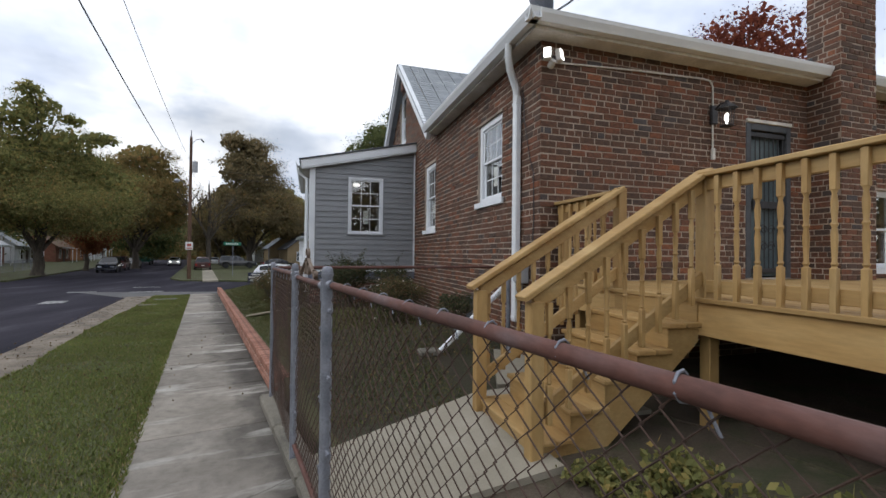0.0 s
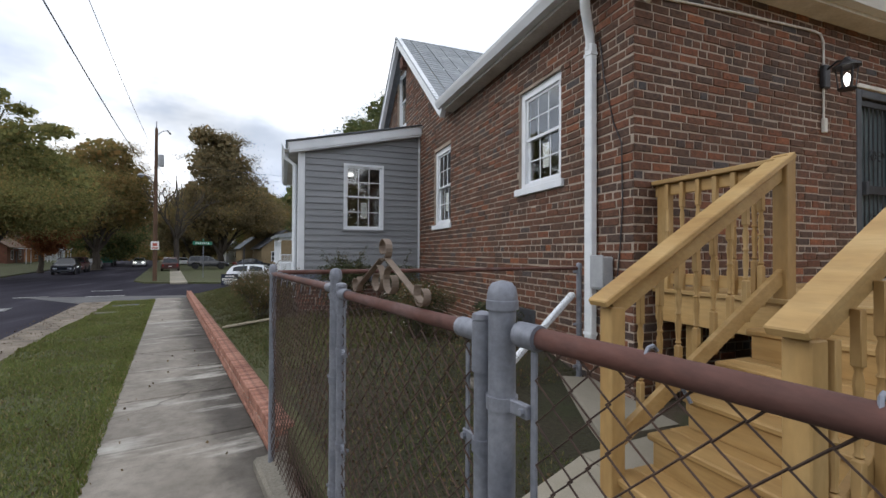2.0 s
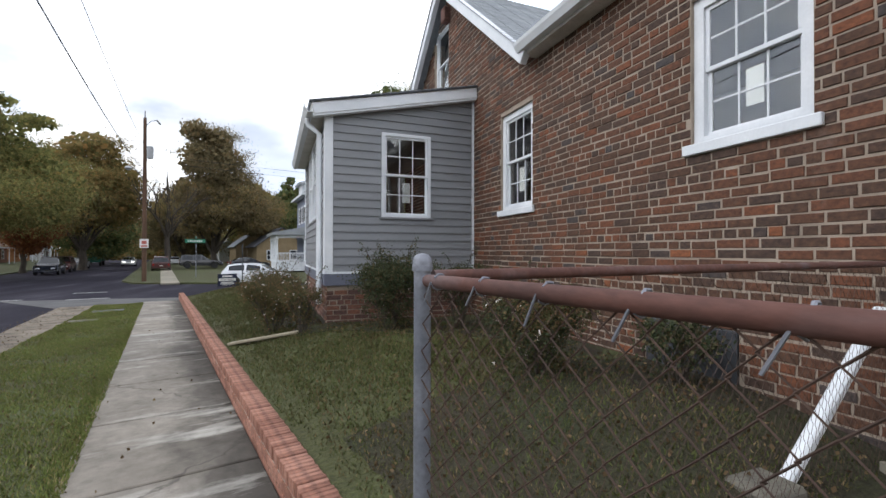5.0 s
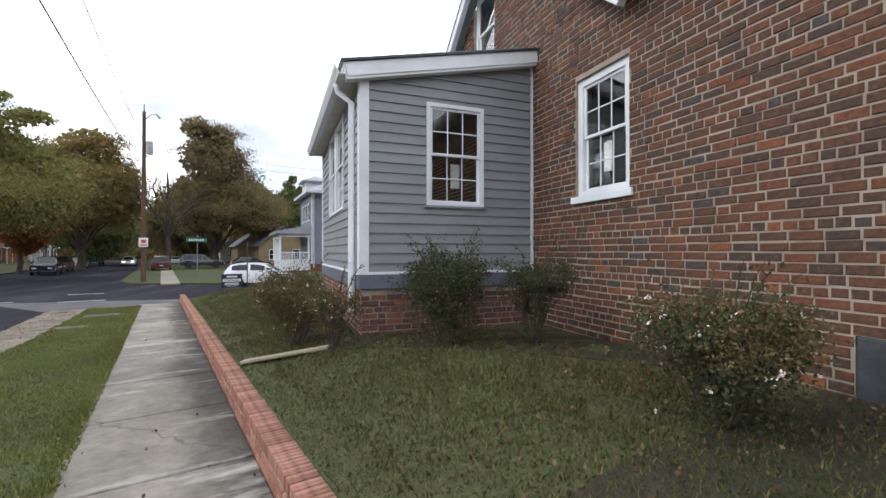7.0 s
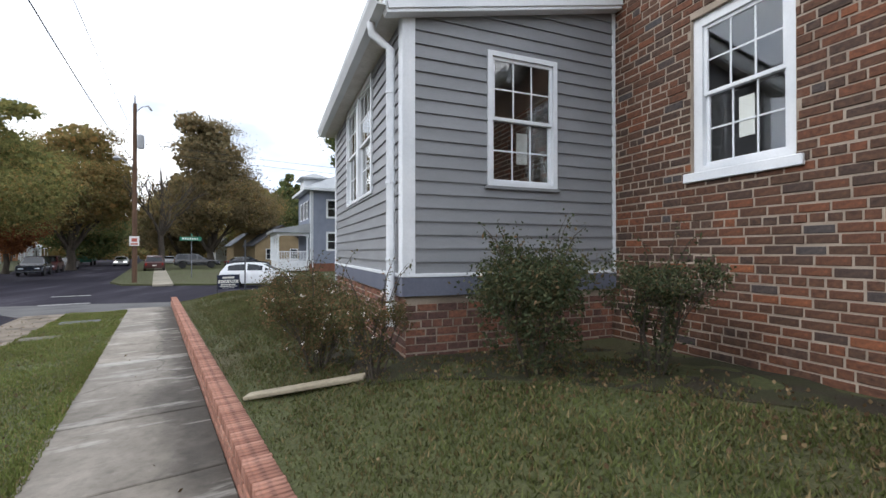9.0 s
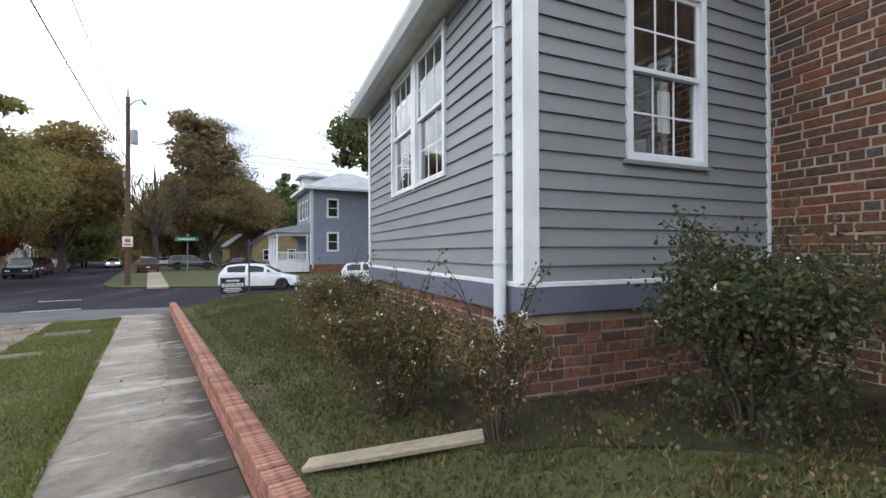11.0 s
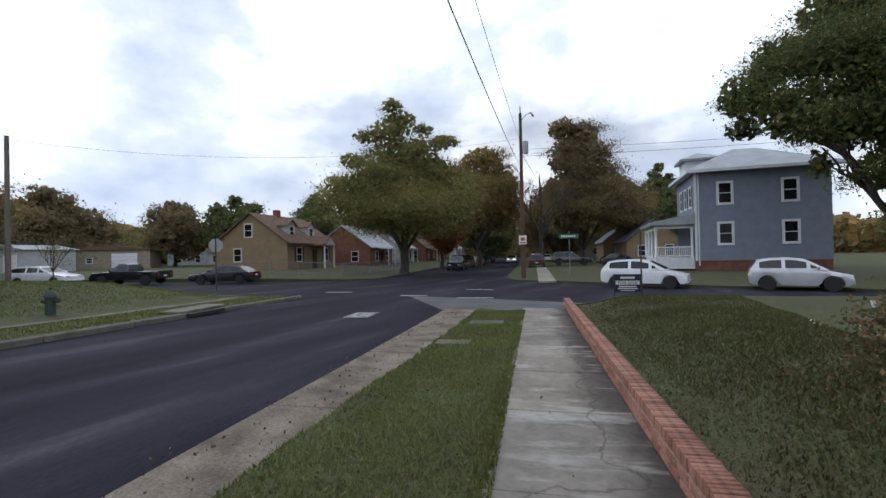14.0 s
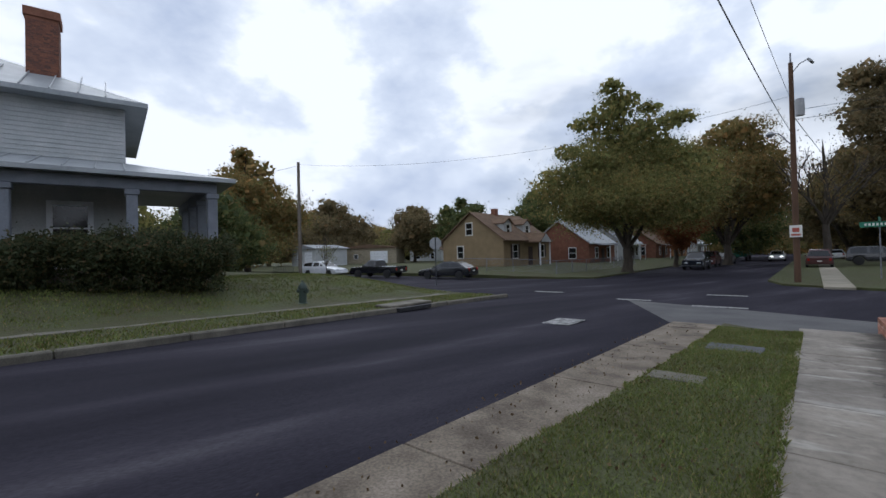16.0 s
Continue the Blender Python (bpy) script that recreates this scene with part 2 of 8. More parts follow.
M["bark"] = surface("bark", [(0.3, (0.045, 0.036, 0.028)), (0.7, (0.09, 0.075, 0.06))], 5.0, fine=40, fine_mix=0.5, bump_k=0.6, bump_d=0.02, rough=0.95, stretch=(1, 1, 0.3))
M["pole_wood"] = surface("creosoted_pole_wood", [(0.3, (0.075, 0.045, 0.030)), (0.7, (0.14, 0.078, 0.048))], 3.0, fine=40, fine_mix=0.4, bump_k=0.4, rough=0.9, stretch=(1, 1, 0.2))
M["grey_wood"] = surface("weathered_grey_wood", [(0.3, (0.13, 0.11, 0.09)), (0.7, (0.22, 0.19, 0.16))], 3.0, fine=40, fine_mix=0.4, bump_k=0.4, rough=0.9, stretch=(1, 1, 0.2))
M["plank"] = surface("pale_weathered_plank", [(0.3, (0.24, 0.205, 0.145)), (0.7, (0.37, 0.325, 0.24))], 4.0, fine=40, fine_mix=0.5, rough=0.85, stretch=(0.4, 1, 1))
M["inside"] = surface("dim_plaster", [(0.3, (0.20, 0.19, 0.18)), (0.7, (0.28, 0.27, 0.25))], 2.0, fine=40, fine_mix=0.2, rough=0.9)
M["paper"] = surface("white_paper", [(0.3, (0.72, 0.72, 0.70)), (0.7, (0.8, 0.8, 0.79))], 8.0, fine=40, fine_mix=0.08, rough=0.8)


def concrete(name, lo, mid, hi, streak):
    m, nt, b = node_mat(name)
    base = ramp(nt, noise_fac(nt, 1.1, 9, rough=0.65), [(0.3, lo), (0.52, mid), (0.72, hi)])
    g = noise_fac(nt, 170, 3, rough=0.7)
    col = mixc(nt, 0.4, base, ramp(nt, g, [(0.3, (0.6, 0.6, 0.6)), (0.7, (1.25, 1.25, 1.25))]), "MULTIPLY")
    if streak:
        # algae along the kerb side and pale lime washed out across the slabs; local axes follow the pavement
        tc = nt.nodes.new("ShaderNodeTexCoord")
        mp = nt.nodes.new("ShaderNodeMapping")
        mp.vector_type = "TEXTURE"
        mp.inputs["Location"].default_value = (-2.844, 4.134, 0)
        mp.inputs["Rotation"].default_value = (0, 0, radians(11.9))
        nt.links.new(tc.outputs["Object"], mp.inputs["Vector"])
        sep = nt.nodes.new("ShaderNodeSeparateXYZ")
        nt.links.new(mp.outputs["Vector"], sep.inputs["Vector"])

        def local_noise(scale, stretch, detail=6):
            m2 = nt.nodes.new("ShaderNodeMapping")
            m2.inputs["Scale"].default_value = stretch
            nt.links.new(mp.outputs["Vector"], m2.inputs["Vector"])
            n = nt.nodes.new("ShaderNodeTexNoise")
            n.inputs["Scale"].default_value = scale
            n.inputs["Detail"].default_value = detail
            n.inputs["Roughness"].default_value = 0.62
            nt.links.new(m2.outputs["Vector"], n.inputs["Vector"])
            return n.outputs["Fac"]

        add = nt.nodes.new("ShaderNodeMath")
        add.operation = "MULTIPLY_ADD"
        add.inputs[1].default_value = 0.95
        nt.links.new(sep.outputs["X"], add.inputs[0])
        nt.links.new(local_noise(1.6, (1.0, 0.6, 1)), add.inputs[2])
        algae = ramp(nt, add.outputs[0], [(0.02, (0, 0, 0)), (0.16, (0.36, 0.36, 0.36)), (0.24, (0.66, 0.66, 0.66)), (0.40, (0.92, 0.92, 0.92))])
        col = mixc(nt, algae, col, (0.055, 0.049, 0.043))
        lime = ramp(nt, local_noise(1.7, (0.5, 2.0, 1), 7), [(0.555, (0, 0, 0)), (0.61, (0.34, 0.34, 0.34)), (0.70, (0.72, 0.72, 0.72))])
        col = mixc(nt, lime, col, streak)
        blot = ramp(nt, local_noise(3.5, (1, 1, 1), 8), [(0.55, (0, 0, 0)), (0.75, (0.5, 0.5, 0.5))])
        col = mixc(nt, blot, col, (0.12, 0.11, 0.095))
        mott = ramp(nt, local_noise(11.0, (1, 1, 1), 9), [(0.34, (0.55, 0.55, 0.55)), (0.5, (1.0, 1.0, 1.0)), (0.66, (1.22, 1.22, 1.22))])
        col = mixc(nt, 0.4, col, mott, "MULTIPLY")
        # fine wandering cracks
        warp = nt.nodes.new("ShaderNodeTexNoise")
        warp.inputs["Scale"].default_value = 2.4
        warp.inputs["Detail"].default_value = 5
        nt.links.new(mp.outputs["Vector"], warp.inputs["Vector"])
        vm = nt.nodes.new("ShaderNodeMix")
        vm.data_type = "VECTOR"
        vm.inputs["Factor"].default_value = 0.35
        nt.links.new(mp.outputs["Vector"], vm.inputs["A"])
        nt.links.new(warp.outputs["Color"], vm.inputs["B"])
        vo = nt.nodes.new("ShaderNodeTexVoronoi")
        vo.feature = "DISTANCE_TO_EDGE"
        vo.inputs["Scale"].default_value = 0.32
        nt.links.new(vm.outputs["Result"], vo.inputs["Vector"])
        crack = ramp(nt, vo.outputs["Distance"], [(0.0, (0.6, 0.6, 0.6)), (0.0022, (0, 0, 0))])
        col = mixc(nt, crack, col, (0.045, 0.04, 0.035))
    v = ramp(nt, island_random(nt), [(0, (0.88, 0.88, 0.88)), (1, (1.08, 1.07, 1.05))])
    nt.links.new(mixc(nt, 1.0, col, v, "MULTIPLY"), b.inputs["Base Color"])
    b.inputs["Roughness"].default_value = 0.9
    b.inputs["Specular IOR Level"].default_value = 0.25
    bump(nt, b, g, 0.35, 0.004)
    return m


M["walk"] = concrete("stained_concrete", (0.148, 0.132, 0.112), (0.228, 0.205, 0.178), (0.300, 0.272, 0.238), (0.43, 0.415, 0.38))
M["path"] = concrete("pale_concrete", (0.22, 0.20, 0.155), (0.28, 0.255, 0.205), (0.34, 0.31, 0.26), None)
M["apron"] = surface("exposed_aggregate_concrete", [(0.3, (0.075, 0.058, 0.044)), (0.5, (0.165, 0.135, 0.102)), (0.72, (0.25, 0.21, 0.168))], 2.2, 10, fine=42, fine_mix=0.95, bump_k=0.7, bump_d=0.008, rough=0.9)
M["old_concrete"] = surface("old_pitted_concrete", [(0.3, (0.085, 0.08, 0.066)), (0.7, (0.21, 0.19, 0.155))], 2.0, 8, fine=60, fine_mix=0.6, bump_k=0.7, bump_d=0.01, rough=0.95)


def glass_material():
    m, nt, b = node_mat("window_glass")
    b.inputs["Transmission Weight"].default_value = 1.0
    b.inputs["Roughness"].default_value = 0.0
    b.inputs["IOR"].default_value = 1.75
    b.inputs["Base Color"].default_value = (0.93, 0.96, 0.95, 1)
    return m


M["glass"] = glass_material()


def paint(name, c, metal=0.0, rough=0.35, coat=0.0):
    m, nt, b = node_mat(name)
    f = noise_fac(nt, 3.0, 5)
    nt.links.new(ramp(nt, f, [(0.3, tuple(k * 0.9 for k in c)), (0.7, tuple(min(1, k * 1.06) for k in c))]), b.inputs["Base Color"])
    b.inputs["Metallic"].default_value = metal
    b.inputs["Roughness"].default_value = rough
    b.inputs["Coat Weight"].default_value = coat
    return m


def glow(name, c, strength):
    m, nt, b = node_mat(name)
    b.inputs["Base Color"].default_value = (*c, 1)
    b.inputs["Emission Color"].default_value = (*c, 1)
    b.inputs["Emission Strength"].default_value = strength
    return m


M["tyre"] = paint("black_rubber", (0.02, 0.02, 0.021), 0, 0.8)
M["alloy"] = paint("alloy_rim", (0.42, 0.43, 0.45), 0.7, 0.35)
M["car_glass"] = paint("tinted_car_glass", (0.012, 0.014, 0.017), 0, 0.08, 0.0)
M["red_lens"] = paint("red_lamp_lens", (0.35, 0.02, 0.015), 0, 0.15)
M["clear_lens"] = paint("clear_lamp_lens", (0.6, 0.62, 0.64), 0.1, 0.1)
M["bulb"] = glow("lit_bulb", (1.0, 0.97, 0.92), 6.0)

# ---- geometry helpers ----
CORN = [(sx, sy, sz) for sx in (-1, 1) for sy in (-1, 1) for sz in (-1, 1)]


def _cbox_faces():
    fs = []
    key = lambda c, a: 3 * CORN.index(c) + a
    for a in range(3):
        b, c = (a + 1) % 3, (a + 2) % 3
        for s in (-1, 1):
            ring = []
            for sb, sc in ((-1, -1), (1, -1), (1, 1), (-1, 1)):
                k = [0, 0, 0]
                k[a], k[b], k[c] = s, sb, sc
                ring.append(key(tuple(k), a))
            fs.append(ring if s > 0 else ring[::-1])
    pos = {}
    for i, c in enumerate(CORN):
        for a in range(3):
            pos[3 * i + a] = Vector([c[k] * (1 if k == a else 0.8) for k in range(3)])
    extra = [[3 * i, 3 * i + 1, 3 * i + 2] for i in range(8)]
    for i, c in enumerate(CORN):
        for a in range(3):
            if c[a] < 0:
                d = list(c)
                d[a] = 1
                j = CORN.index(tuple(d))
                b, e = (a + 1) % 3, (a + 2) % 3
                extra.append([3 * i + b, 3 * j + b, 3 * j + e, 3 * i + e])
    for f in extra:
        mid = sum((pos[k] for k in f), Vector()) / len(f)
        n = (pos[f[1]] - pos[f[0]]).cross(pos[f[2]] - pos[f[0]])
        fs.append(f if n.dot(mid) > 0 else f[::-1])
    return fs


CBOX = _cbox_faces()
BOXF = [(0, 1, 3, 2), (4, 6, 7, 5), (0, 4, 5, 1), (2, 3, 7, 6), (0, 2, 6, 4), (1, 5, 7, 3)]


class Geo:
    """Collects vertices and faces for one mesh."""

    def __init__(self):
        self.v, self.f = [], []

    def add(self, vs, fs, m=None):
        k = len(self.v)
        self.v += [tuple(m @ Vector(p)) for p in vs] if m else [tuple(p) for p in vs]
        self.f += [tuple(k + i for i in f) for f in fs]
        return self

    def box(self, x0, y0, z0, x1, y1, z1, m=None):
        return self.add([(x, y, z) for x in (x0, x1) for y in (y0, y1) for z in (z0, z1)], BOXF, m)

    def cbox(self, x0, y0, z0, x1, y1, z1, c=0.004, m=None):
        o = ((x0 + x1) / 2, (y0 + y1) / 2, (z0 + z1) / 2)
        h = (abs(x1 - x0) / 2, abs(y1 - y0) / 2, abs(z1 - z0) / 2)
        vs = [[o[k] + s[k] * (h[k] - (0 if k == a else c)) for k in range(3)] for s in CORN for a in range(3)]
        return self.add(vs, CBOX, m)

    def beam(self, p, q, w, h, c=0.004, up=(0, 0, 1)):
        """A bevelled bar from p to q, w wide and h high."""
        p, q = Vector(p), Vector(q)
        y = (q - p).normalized()
        x = y.cross(Vector(up)).normalized()
        z = x.cross(y)
        m = Matrix((x, y, z)).transposed().to_4x4()
        m.translation = p
        return self.cbox(-w / 2, 0, -h / 2, w / 2, (q - p).length, h / 2, c, m)

    def tube(self, pts, r, n=8, caps=True):
        pts = [Vector(p) for p in pts]
        rs = r if isinstance(r, (list, tuple)) else [r] * len(pts)
        k = len(self.v)
        ref = Vector((0, 0, 1))
        for i, p in enumerate(pts):
            d = (pts[min(i + 1, len(pts) - 1)] - pts[max(i - 1, 0)]).normalized()
            a = d.cross(ref if abs(d.z) < 0.95 else Vector((1, 0, 0))).normalized()
            b = d.cross(a)
            for j in range(n):
                t = 2 * math.pi * j / n
                self.v.append(tuple(p + rs[i] * (math.cos(t) * a + math.sin(t) * b)))
        for i in range(len(pts) - 1):
            for j in range(n):
                a0, a1 = k + i * n + j, k + i * n + (j + 1) % n
                self.f.append((a0, a1, a1 + n, a0 + n))
        if caps:
            self.f.append(tuple(k + j for j in range(n))[::-1])
            self.f.append(tuple(k + (len(pts) - 1) * n + j for j in range(n)))
        return self

    def lathe(self, prof, n=12, m=None):
        vs = [(r * math.cos(2 * math.pi * j / n), r * math.sin(2 * math.pi * j / n), z) for r, z in prof for j in range(n)]
        fs = [(i * n + j, i * n + (j + 1) % n, (i + 1) * n + (j + 1) % n, (i + 1) * n + j) for i in range(len(prof) - 1) for j in range(n)]
        fs.append(tuple(range(n))[::-1])
        fs.append(tuple((len(prof) - 1) * n + j for j in range(n)))
        return self.add(vs, fs, m)

    def prism(self, poly, a, b, m=None):
        """poly in the local x-z plane, pushed from y=a to y=b."""
        n = len(poly)
        vs = [(x, a, z) for x, z in poly] + [(x, b, z) for x, z in poly]
        fs = [tuple(range(n)), tuple(range(2 * n - 1, n - 1, -1))] + [(i, i + n, (i + 1) % n + n, (i + 1) % n) for i in range(n)]
        return self.add(vs, fs, m)

    def mesh(self, name, smooth=False):
        me = bpy.data.meshes.new(name)
        me.from_pydata(self.v, [], self.f)
        if smooth:
            me.shade_smooth()
            me.set_sharp_from_angle(angle=radians(40))
        me.update()
        return me


def part(name, g, mat, parent=None, label="", smooth=False, recalc=False):
    me = g.mesh(name, smooth)
    if recalc:
        bm = bmesh.new()
        bm.from_mesh(me)
        bmesh.ops.recalc_face_normals(bm, faces=bm.faces)
        bm.to_mesh(me)
        bm.free()
    me.materials.append(mat)
    ob = new(name, me)
    if parent:
        ob.parent = parent
    if label:
        tagged(ob, label)
    return ob


def thing(name, label, category, m=None, group="", kind=""):
    ob = new(name)
    ob.empty_display_size = 0.2
    if m:
        ob.matrix_world = m
    return tagged(ob, label, category, group, kind)


def clip_poly(poly, a, b, c):
    """Keep the side a*x + b*z <= c of a polygon."""
    out = []
    for i, p in enumerate(poly):
        q = poly[(i + 1) % len(poly)]
        dp, dq = a * p[0] + b * p[1] - c, a * q[0] + b * q[1] - c
        if dp <= 0:
            out.append(p)
        if dp * dq < 0:
            t = dp / (dp - dq)
            out.append((p[0] + t * (q[0] - p[0]), p[1] + t * (q[1] - p[1])))
    return out


# ---- the lie of the land: street frame (u along the pavement, v to its right) ----
TURN = radians(11.9)
U = Vector((-math.sin(TURN), math.cos(TURN), 0))
V = Vector((math.cos(TURN), math.sin(TURN), 0))
O0 = Vector((-2.844, 4.134, 0))


def S(u, v, z=0.0):
    return O0 + float(u) * U + float(v) * V + Vector((0, 0, float(z)))


def uv_of(x, y):
    d = Vector((x, y, 0)) - O0
    return d.dot(U), d.dot(V)


def smooth01(t):
    t = max(0.0, min(1.0, t))
    return t * t * (3 - 2 * t)


def base_z(y):
    z = 0.44 - 0.0225 * y
    return max(z, -0.35) if y > 0 else z


def land(u, v):
    """Height of the walking surface in the street frame."""
    p = S(u, v)
    z = base_z(p.y)
    if v > 0.05 and u < 20:
        k = smooth01((19.5 - u) / 3.0)
        near = 0.40 + 0.60 * smooth01((u + 1.5) / 2.0)
        z += k * near * (0.20 + 0.30 * smooth01((v - 0.1) / 1.6))
    if v < -12.4 and u < 24:
        k = smooth01((24 - u) / 5.0)
        z += k * 0.75 * smooth01((-12.4 - v) / 7.0)
    if u > 34 and v < -13:
        z += 0.55 * smooth01((-13 - v) / 12.0) * smooth01((u - 34) / 6)
    return z


def land_xy(x, y):
    return land(*uv_of(x, y))


# ---- ground, road, pavement ----
def patch(name, A, B, n, m, zf, mat, skirt=0.25, kind="structure", label="", category=""):
    """A ground sheet between two lines of (u, v) points, with a skirt down its rim."""
    def along(P, t):
        k = t * (len(P) - 1)
        i = min(int(k), len(P) - 2)
        w = k - i
        return (P[i][0] * (1 - w) + P[i + 1][0] * w, P[i][1] * (1 - w) + P[i + 1][1] * w)
    g = Geo()
    for i in range(n + 1):
        a, b = along(A, i / n), along(B, i / n)
        for j in range(m + 1):
            s = j / m
            u, v = a[0] * (1 - s) + b[0] * s, a[1] * (1 - s) + b[1] * s
            g.v.append(tuple(S(u, v, zf(u, v))))
    for i in range(n):
        for j in range(m):
            k = i * (m + 1) + j
            g.f.append((k, k + 1, k + m + 2, k + m + 1))
    if skirt:
        rim = [i * (m + 1) for i in range(n + 1)] + [n * (m + 1) + j for j in range(1, m + 1)] + [i * (m + 1) + m for i in range(n - 1, -1, -1)] + [j for j in range(m - 1, 0, -1)]
        k = len(g.v)
        g.v += [(g.v[i][0], g.v[i][1], g.v[i][2] - skirt) for i in rim]
        c = len(rim)
        for i in range(c):
            g.f.append((rim[i], rim[(i + 1) % c], k + (i + 1) % c, k + i))
    ob = part(name, g, mat, smooth=True, recalc=True)
    return tagged(ob, label, category, kind=kind)


def spread(a, b, n):
    return [(a[0] + (b[0] - a[0]) * i / n, a[1] + (b[1] - a[1]) * i / n) for i in range(n + 1)]


def flat(off):
    return lambda u, v: base_z(S(u, v).y) + off


def lump(off, amp=0.02):
    return lambda u, v: land(u, v) + off + amp * noise.noise(Vector((u * 0.9, v * 0.9, 3)))


def verge_edge(u):
    """Ragged street-side rim of the grass verge."""
    return -2.72 + 0.28 * smooth01((u - 6.5) / 9.0) + 0.05 * noise.noise(Vector((u * 1.1, 4, 7)))


patch("ground", [(-400, -500), (900, -500)], [(-400, 500), (900, 500)], 130, 4, lambda u, v: -0.62 if S(u, v).y > 0 else base_z(0) - 0.6, M["lawn"], 0, label="distant grass and dirt ground sheet", category="ground")
road = patch("road", spread((-60, -2.95), (320, -2.95), 60), spread((-60, -15), (320, -15), 60), 190, 12, flat(-0.11), M["asphalt"], 0, label="dark asphalt street with faint wear", category="road")
patch("cross_street", spread((17.2, 60), (17.2, -140), 40), spread((40, 60), (40, -140), 40), 80, 12, flat(-0.104), M["asphalt"], 0, label="dark asphalt side street", category="road")
patch("worn_apron", [(17.6, 1.6), (17.9, -1.0), (18.2, -3.6)], [(20.2, 2.4), (22.2, -2.6), (23.4, -6.2)], 12, 6, flat(-0.096), M["asphalt_pale"], 0, label="pale worn asphalt patch at the crossing", category="road")
patch("verge", spread((-14, -1.18), (17.3, -1.18), 30), [(-14 + 31.9 * i / 30, verge_edge(-14 + 31.9 * i / 30)) for i in range(31)], 120, 8, lump(0.01, 0.025), M["lawn"], 0.2, label="patchy grass verge beside the pavement", category="grass")
patch("yard", spread((-14, 0.12), (19.2, 0.12), 30), spread((-14, 16), (17.2, 16), 30), 110, 40, lump(0, 0.03), M["lawn"], 0.4, label="patchy house lawn behind the brick kerb", category="grass")
patch("lawn_opposite", spread((-60, -8.6), (21.6, -10.6), 40), spread((-60, -90), (24, -90), 40), 90, 40, lump(0.0, 0.03), M["lawn"], 0.3, label="raised lawn across the street", category="grass")
patch("lawn_far_corner", [(38.5, -13.2), (37.2, -15.5), (36.6, -19), (36.4, -30), (35, -60), (32, -140)], [(320, -14.5), (320, -20), (320, -30), (320, -60), (320, -100), (320, -200)], 40, 60, lump(0.0, 0.03), M["lawn"], 0.3, label="grass block round the yellow house", category="grass")
patch("lawn_blue_house", [(38.5, -3.0), (35.6, -2.2), (33.4, 1.6), (29.4, 8.6), (24, 18.5), (14, 40), (2, 70)], [(320, -2.6), (320, 4), (320, 14), (320, 25), (320, 40), (320, 70), (320, 120)], 48, 60, lump(0.0, 0.03), M["lawn"], 0.3, label="grass block round the blue house", category="grass")


def slab_run(parent, u0, u1, v0, v1, length, mat, thick=0.12, zoff=0.0, c=0.008, jitter=0.006, name="slab"):
    u = u0
    k = 0
    rnd = random.Random(int(v0 * 100) + 7)
    while u < u1 - 0.05:
        e = min(u + length, u1)
        g = Geo()
        z0 = base_z(S(u, v0).y) + zoff + rnd.uniform(-jitter, jitter)
        z1 = base_z(S(e, v0).y) + zoff + rnd.uniform(-jitter, jitter)
        p, q = S(u + 0.006, (v0 + v1) / 2, z0 - thick / 2), S(e - 0.006, (v0 + v1) / 2, z1 - thick / 2)
        g.beam(p, q, abs(v1 - v0), thick, c)
        part(name, g, mat, parent)
        u = e
        k += 1


soil = patch("bare_soil", spread((-8, 2.55), (-0.9, 2.55), 10), spread((-10, 10), (-2.4, 10), 10), 20, 20, lump(0.035, 0.03), M["soil"], 0.1, label="bare dark soil beneath the deck", category="soil")
patch("bare_soil", spread((-8, 0.28), (-2.95, 0.28), 10), spread((-8, 2.6), (-2.60, 2.6), 10), 30, 16, lump(0.02, 0.03), M["soil"], 0.08, label="trodden brown soil with weeds behind the fence", category="soil")
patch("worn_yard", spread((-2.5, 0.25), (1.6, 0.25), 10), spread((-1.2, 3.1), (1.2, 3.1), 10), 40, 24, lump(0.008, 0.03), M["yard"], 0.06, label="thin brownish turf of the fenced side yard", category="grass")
LX_ = [(-0.6, 4.1), (-0.9, 5.2), (-0.7, 6.4), (-0.7, 7.3), (-1.7, 8.4), (-2.9, 9.2), (-3.45, 10.6), (-3.3, 12.2)]
RX_ = [(0.1, 4.1), (0.1, 5.2), (0.1, 6.4), (0.1, 7.6), (0.1, 8.8), (-2.3, 10.0), (-2.3, 11.2), (-2.3, 12.2)]
patch("leaf_litter", [uv_of(*p) for p in LX_], [uv_of(*p) for p in RX_], 70, 26,
      lambda u, v: land(u, v) + 0.004 + 0.03 * noise.noise(Vector((u * 0.9, v * 0.9, 3))) + 0.03 * noise.noise(Vector((u * 2.7, v * 2.7, 8))), M["leaf_litter"], 0.06,
      label="dark soil and leaf litter along the house wall", category="soil")
pavement = thing("pavement", "stained grey concrete pavement of long slabs", "pavement", kind="structure")
slab_run(pavement, -10.9, 18.1, -1.18, 0.0, 1.45, M["walk"])
apron = thing("gutter_apron", "exposed aggregate concrete gutter along the street", "gutter", kind="structure")
slab_run(apron, -14.2, 17.9, -3.44, -2.25, 2.6, M["apron"], zoff=-0.03)
lkerb = thing("kerb_opposite", "worn concrete kerb across the street", "kerb", kind="structure")
for i in range(34):
    u = -46 + 2.0 * i
    g = Geo()
    v = -8.6 - (u + 60) / 40.8
    w = -8.6 - (u + 62) / 40.8
    g.beam(S(u, v + 0.06, base_z(S(u, v).y) - 0.06), S(u + 1.98, w + 0.06, base_z(S(u + 2, w).y) - 0.06), 0.16, 0.18, 0.03)
    part("kerb_stone", g, M["old_concrete"], lkerb)
lwalk = thing("pavement_opposite", "narrow pale concrete pavement across the street", "pavement", kind="structure")
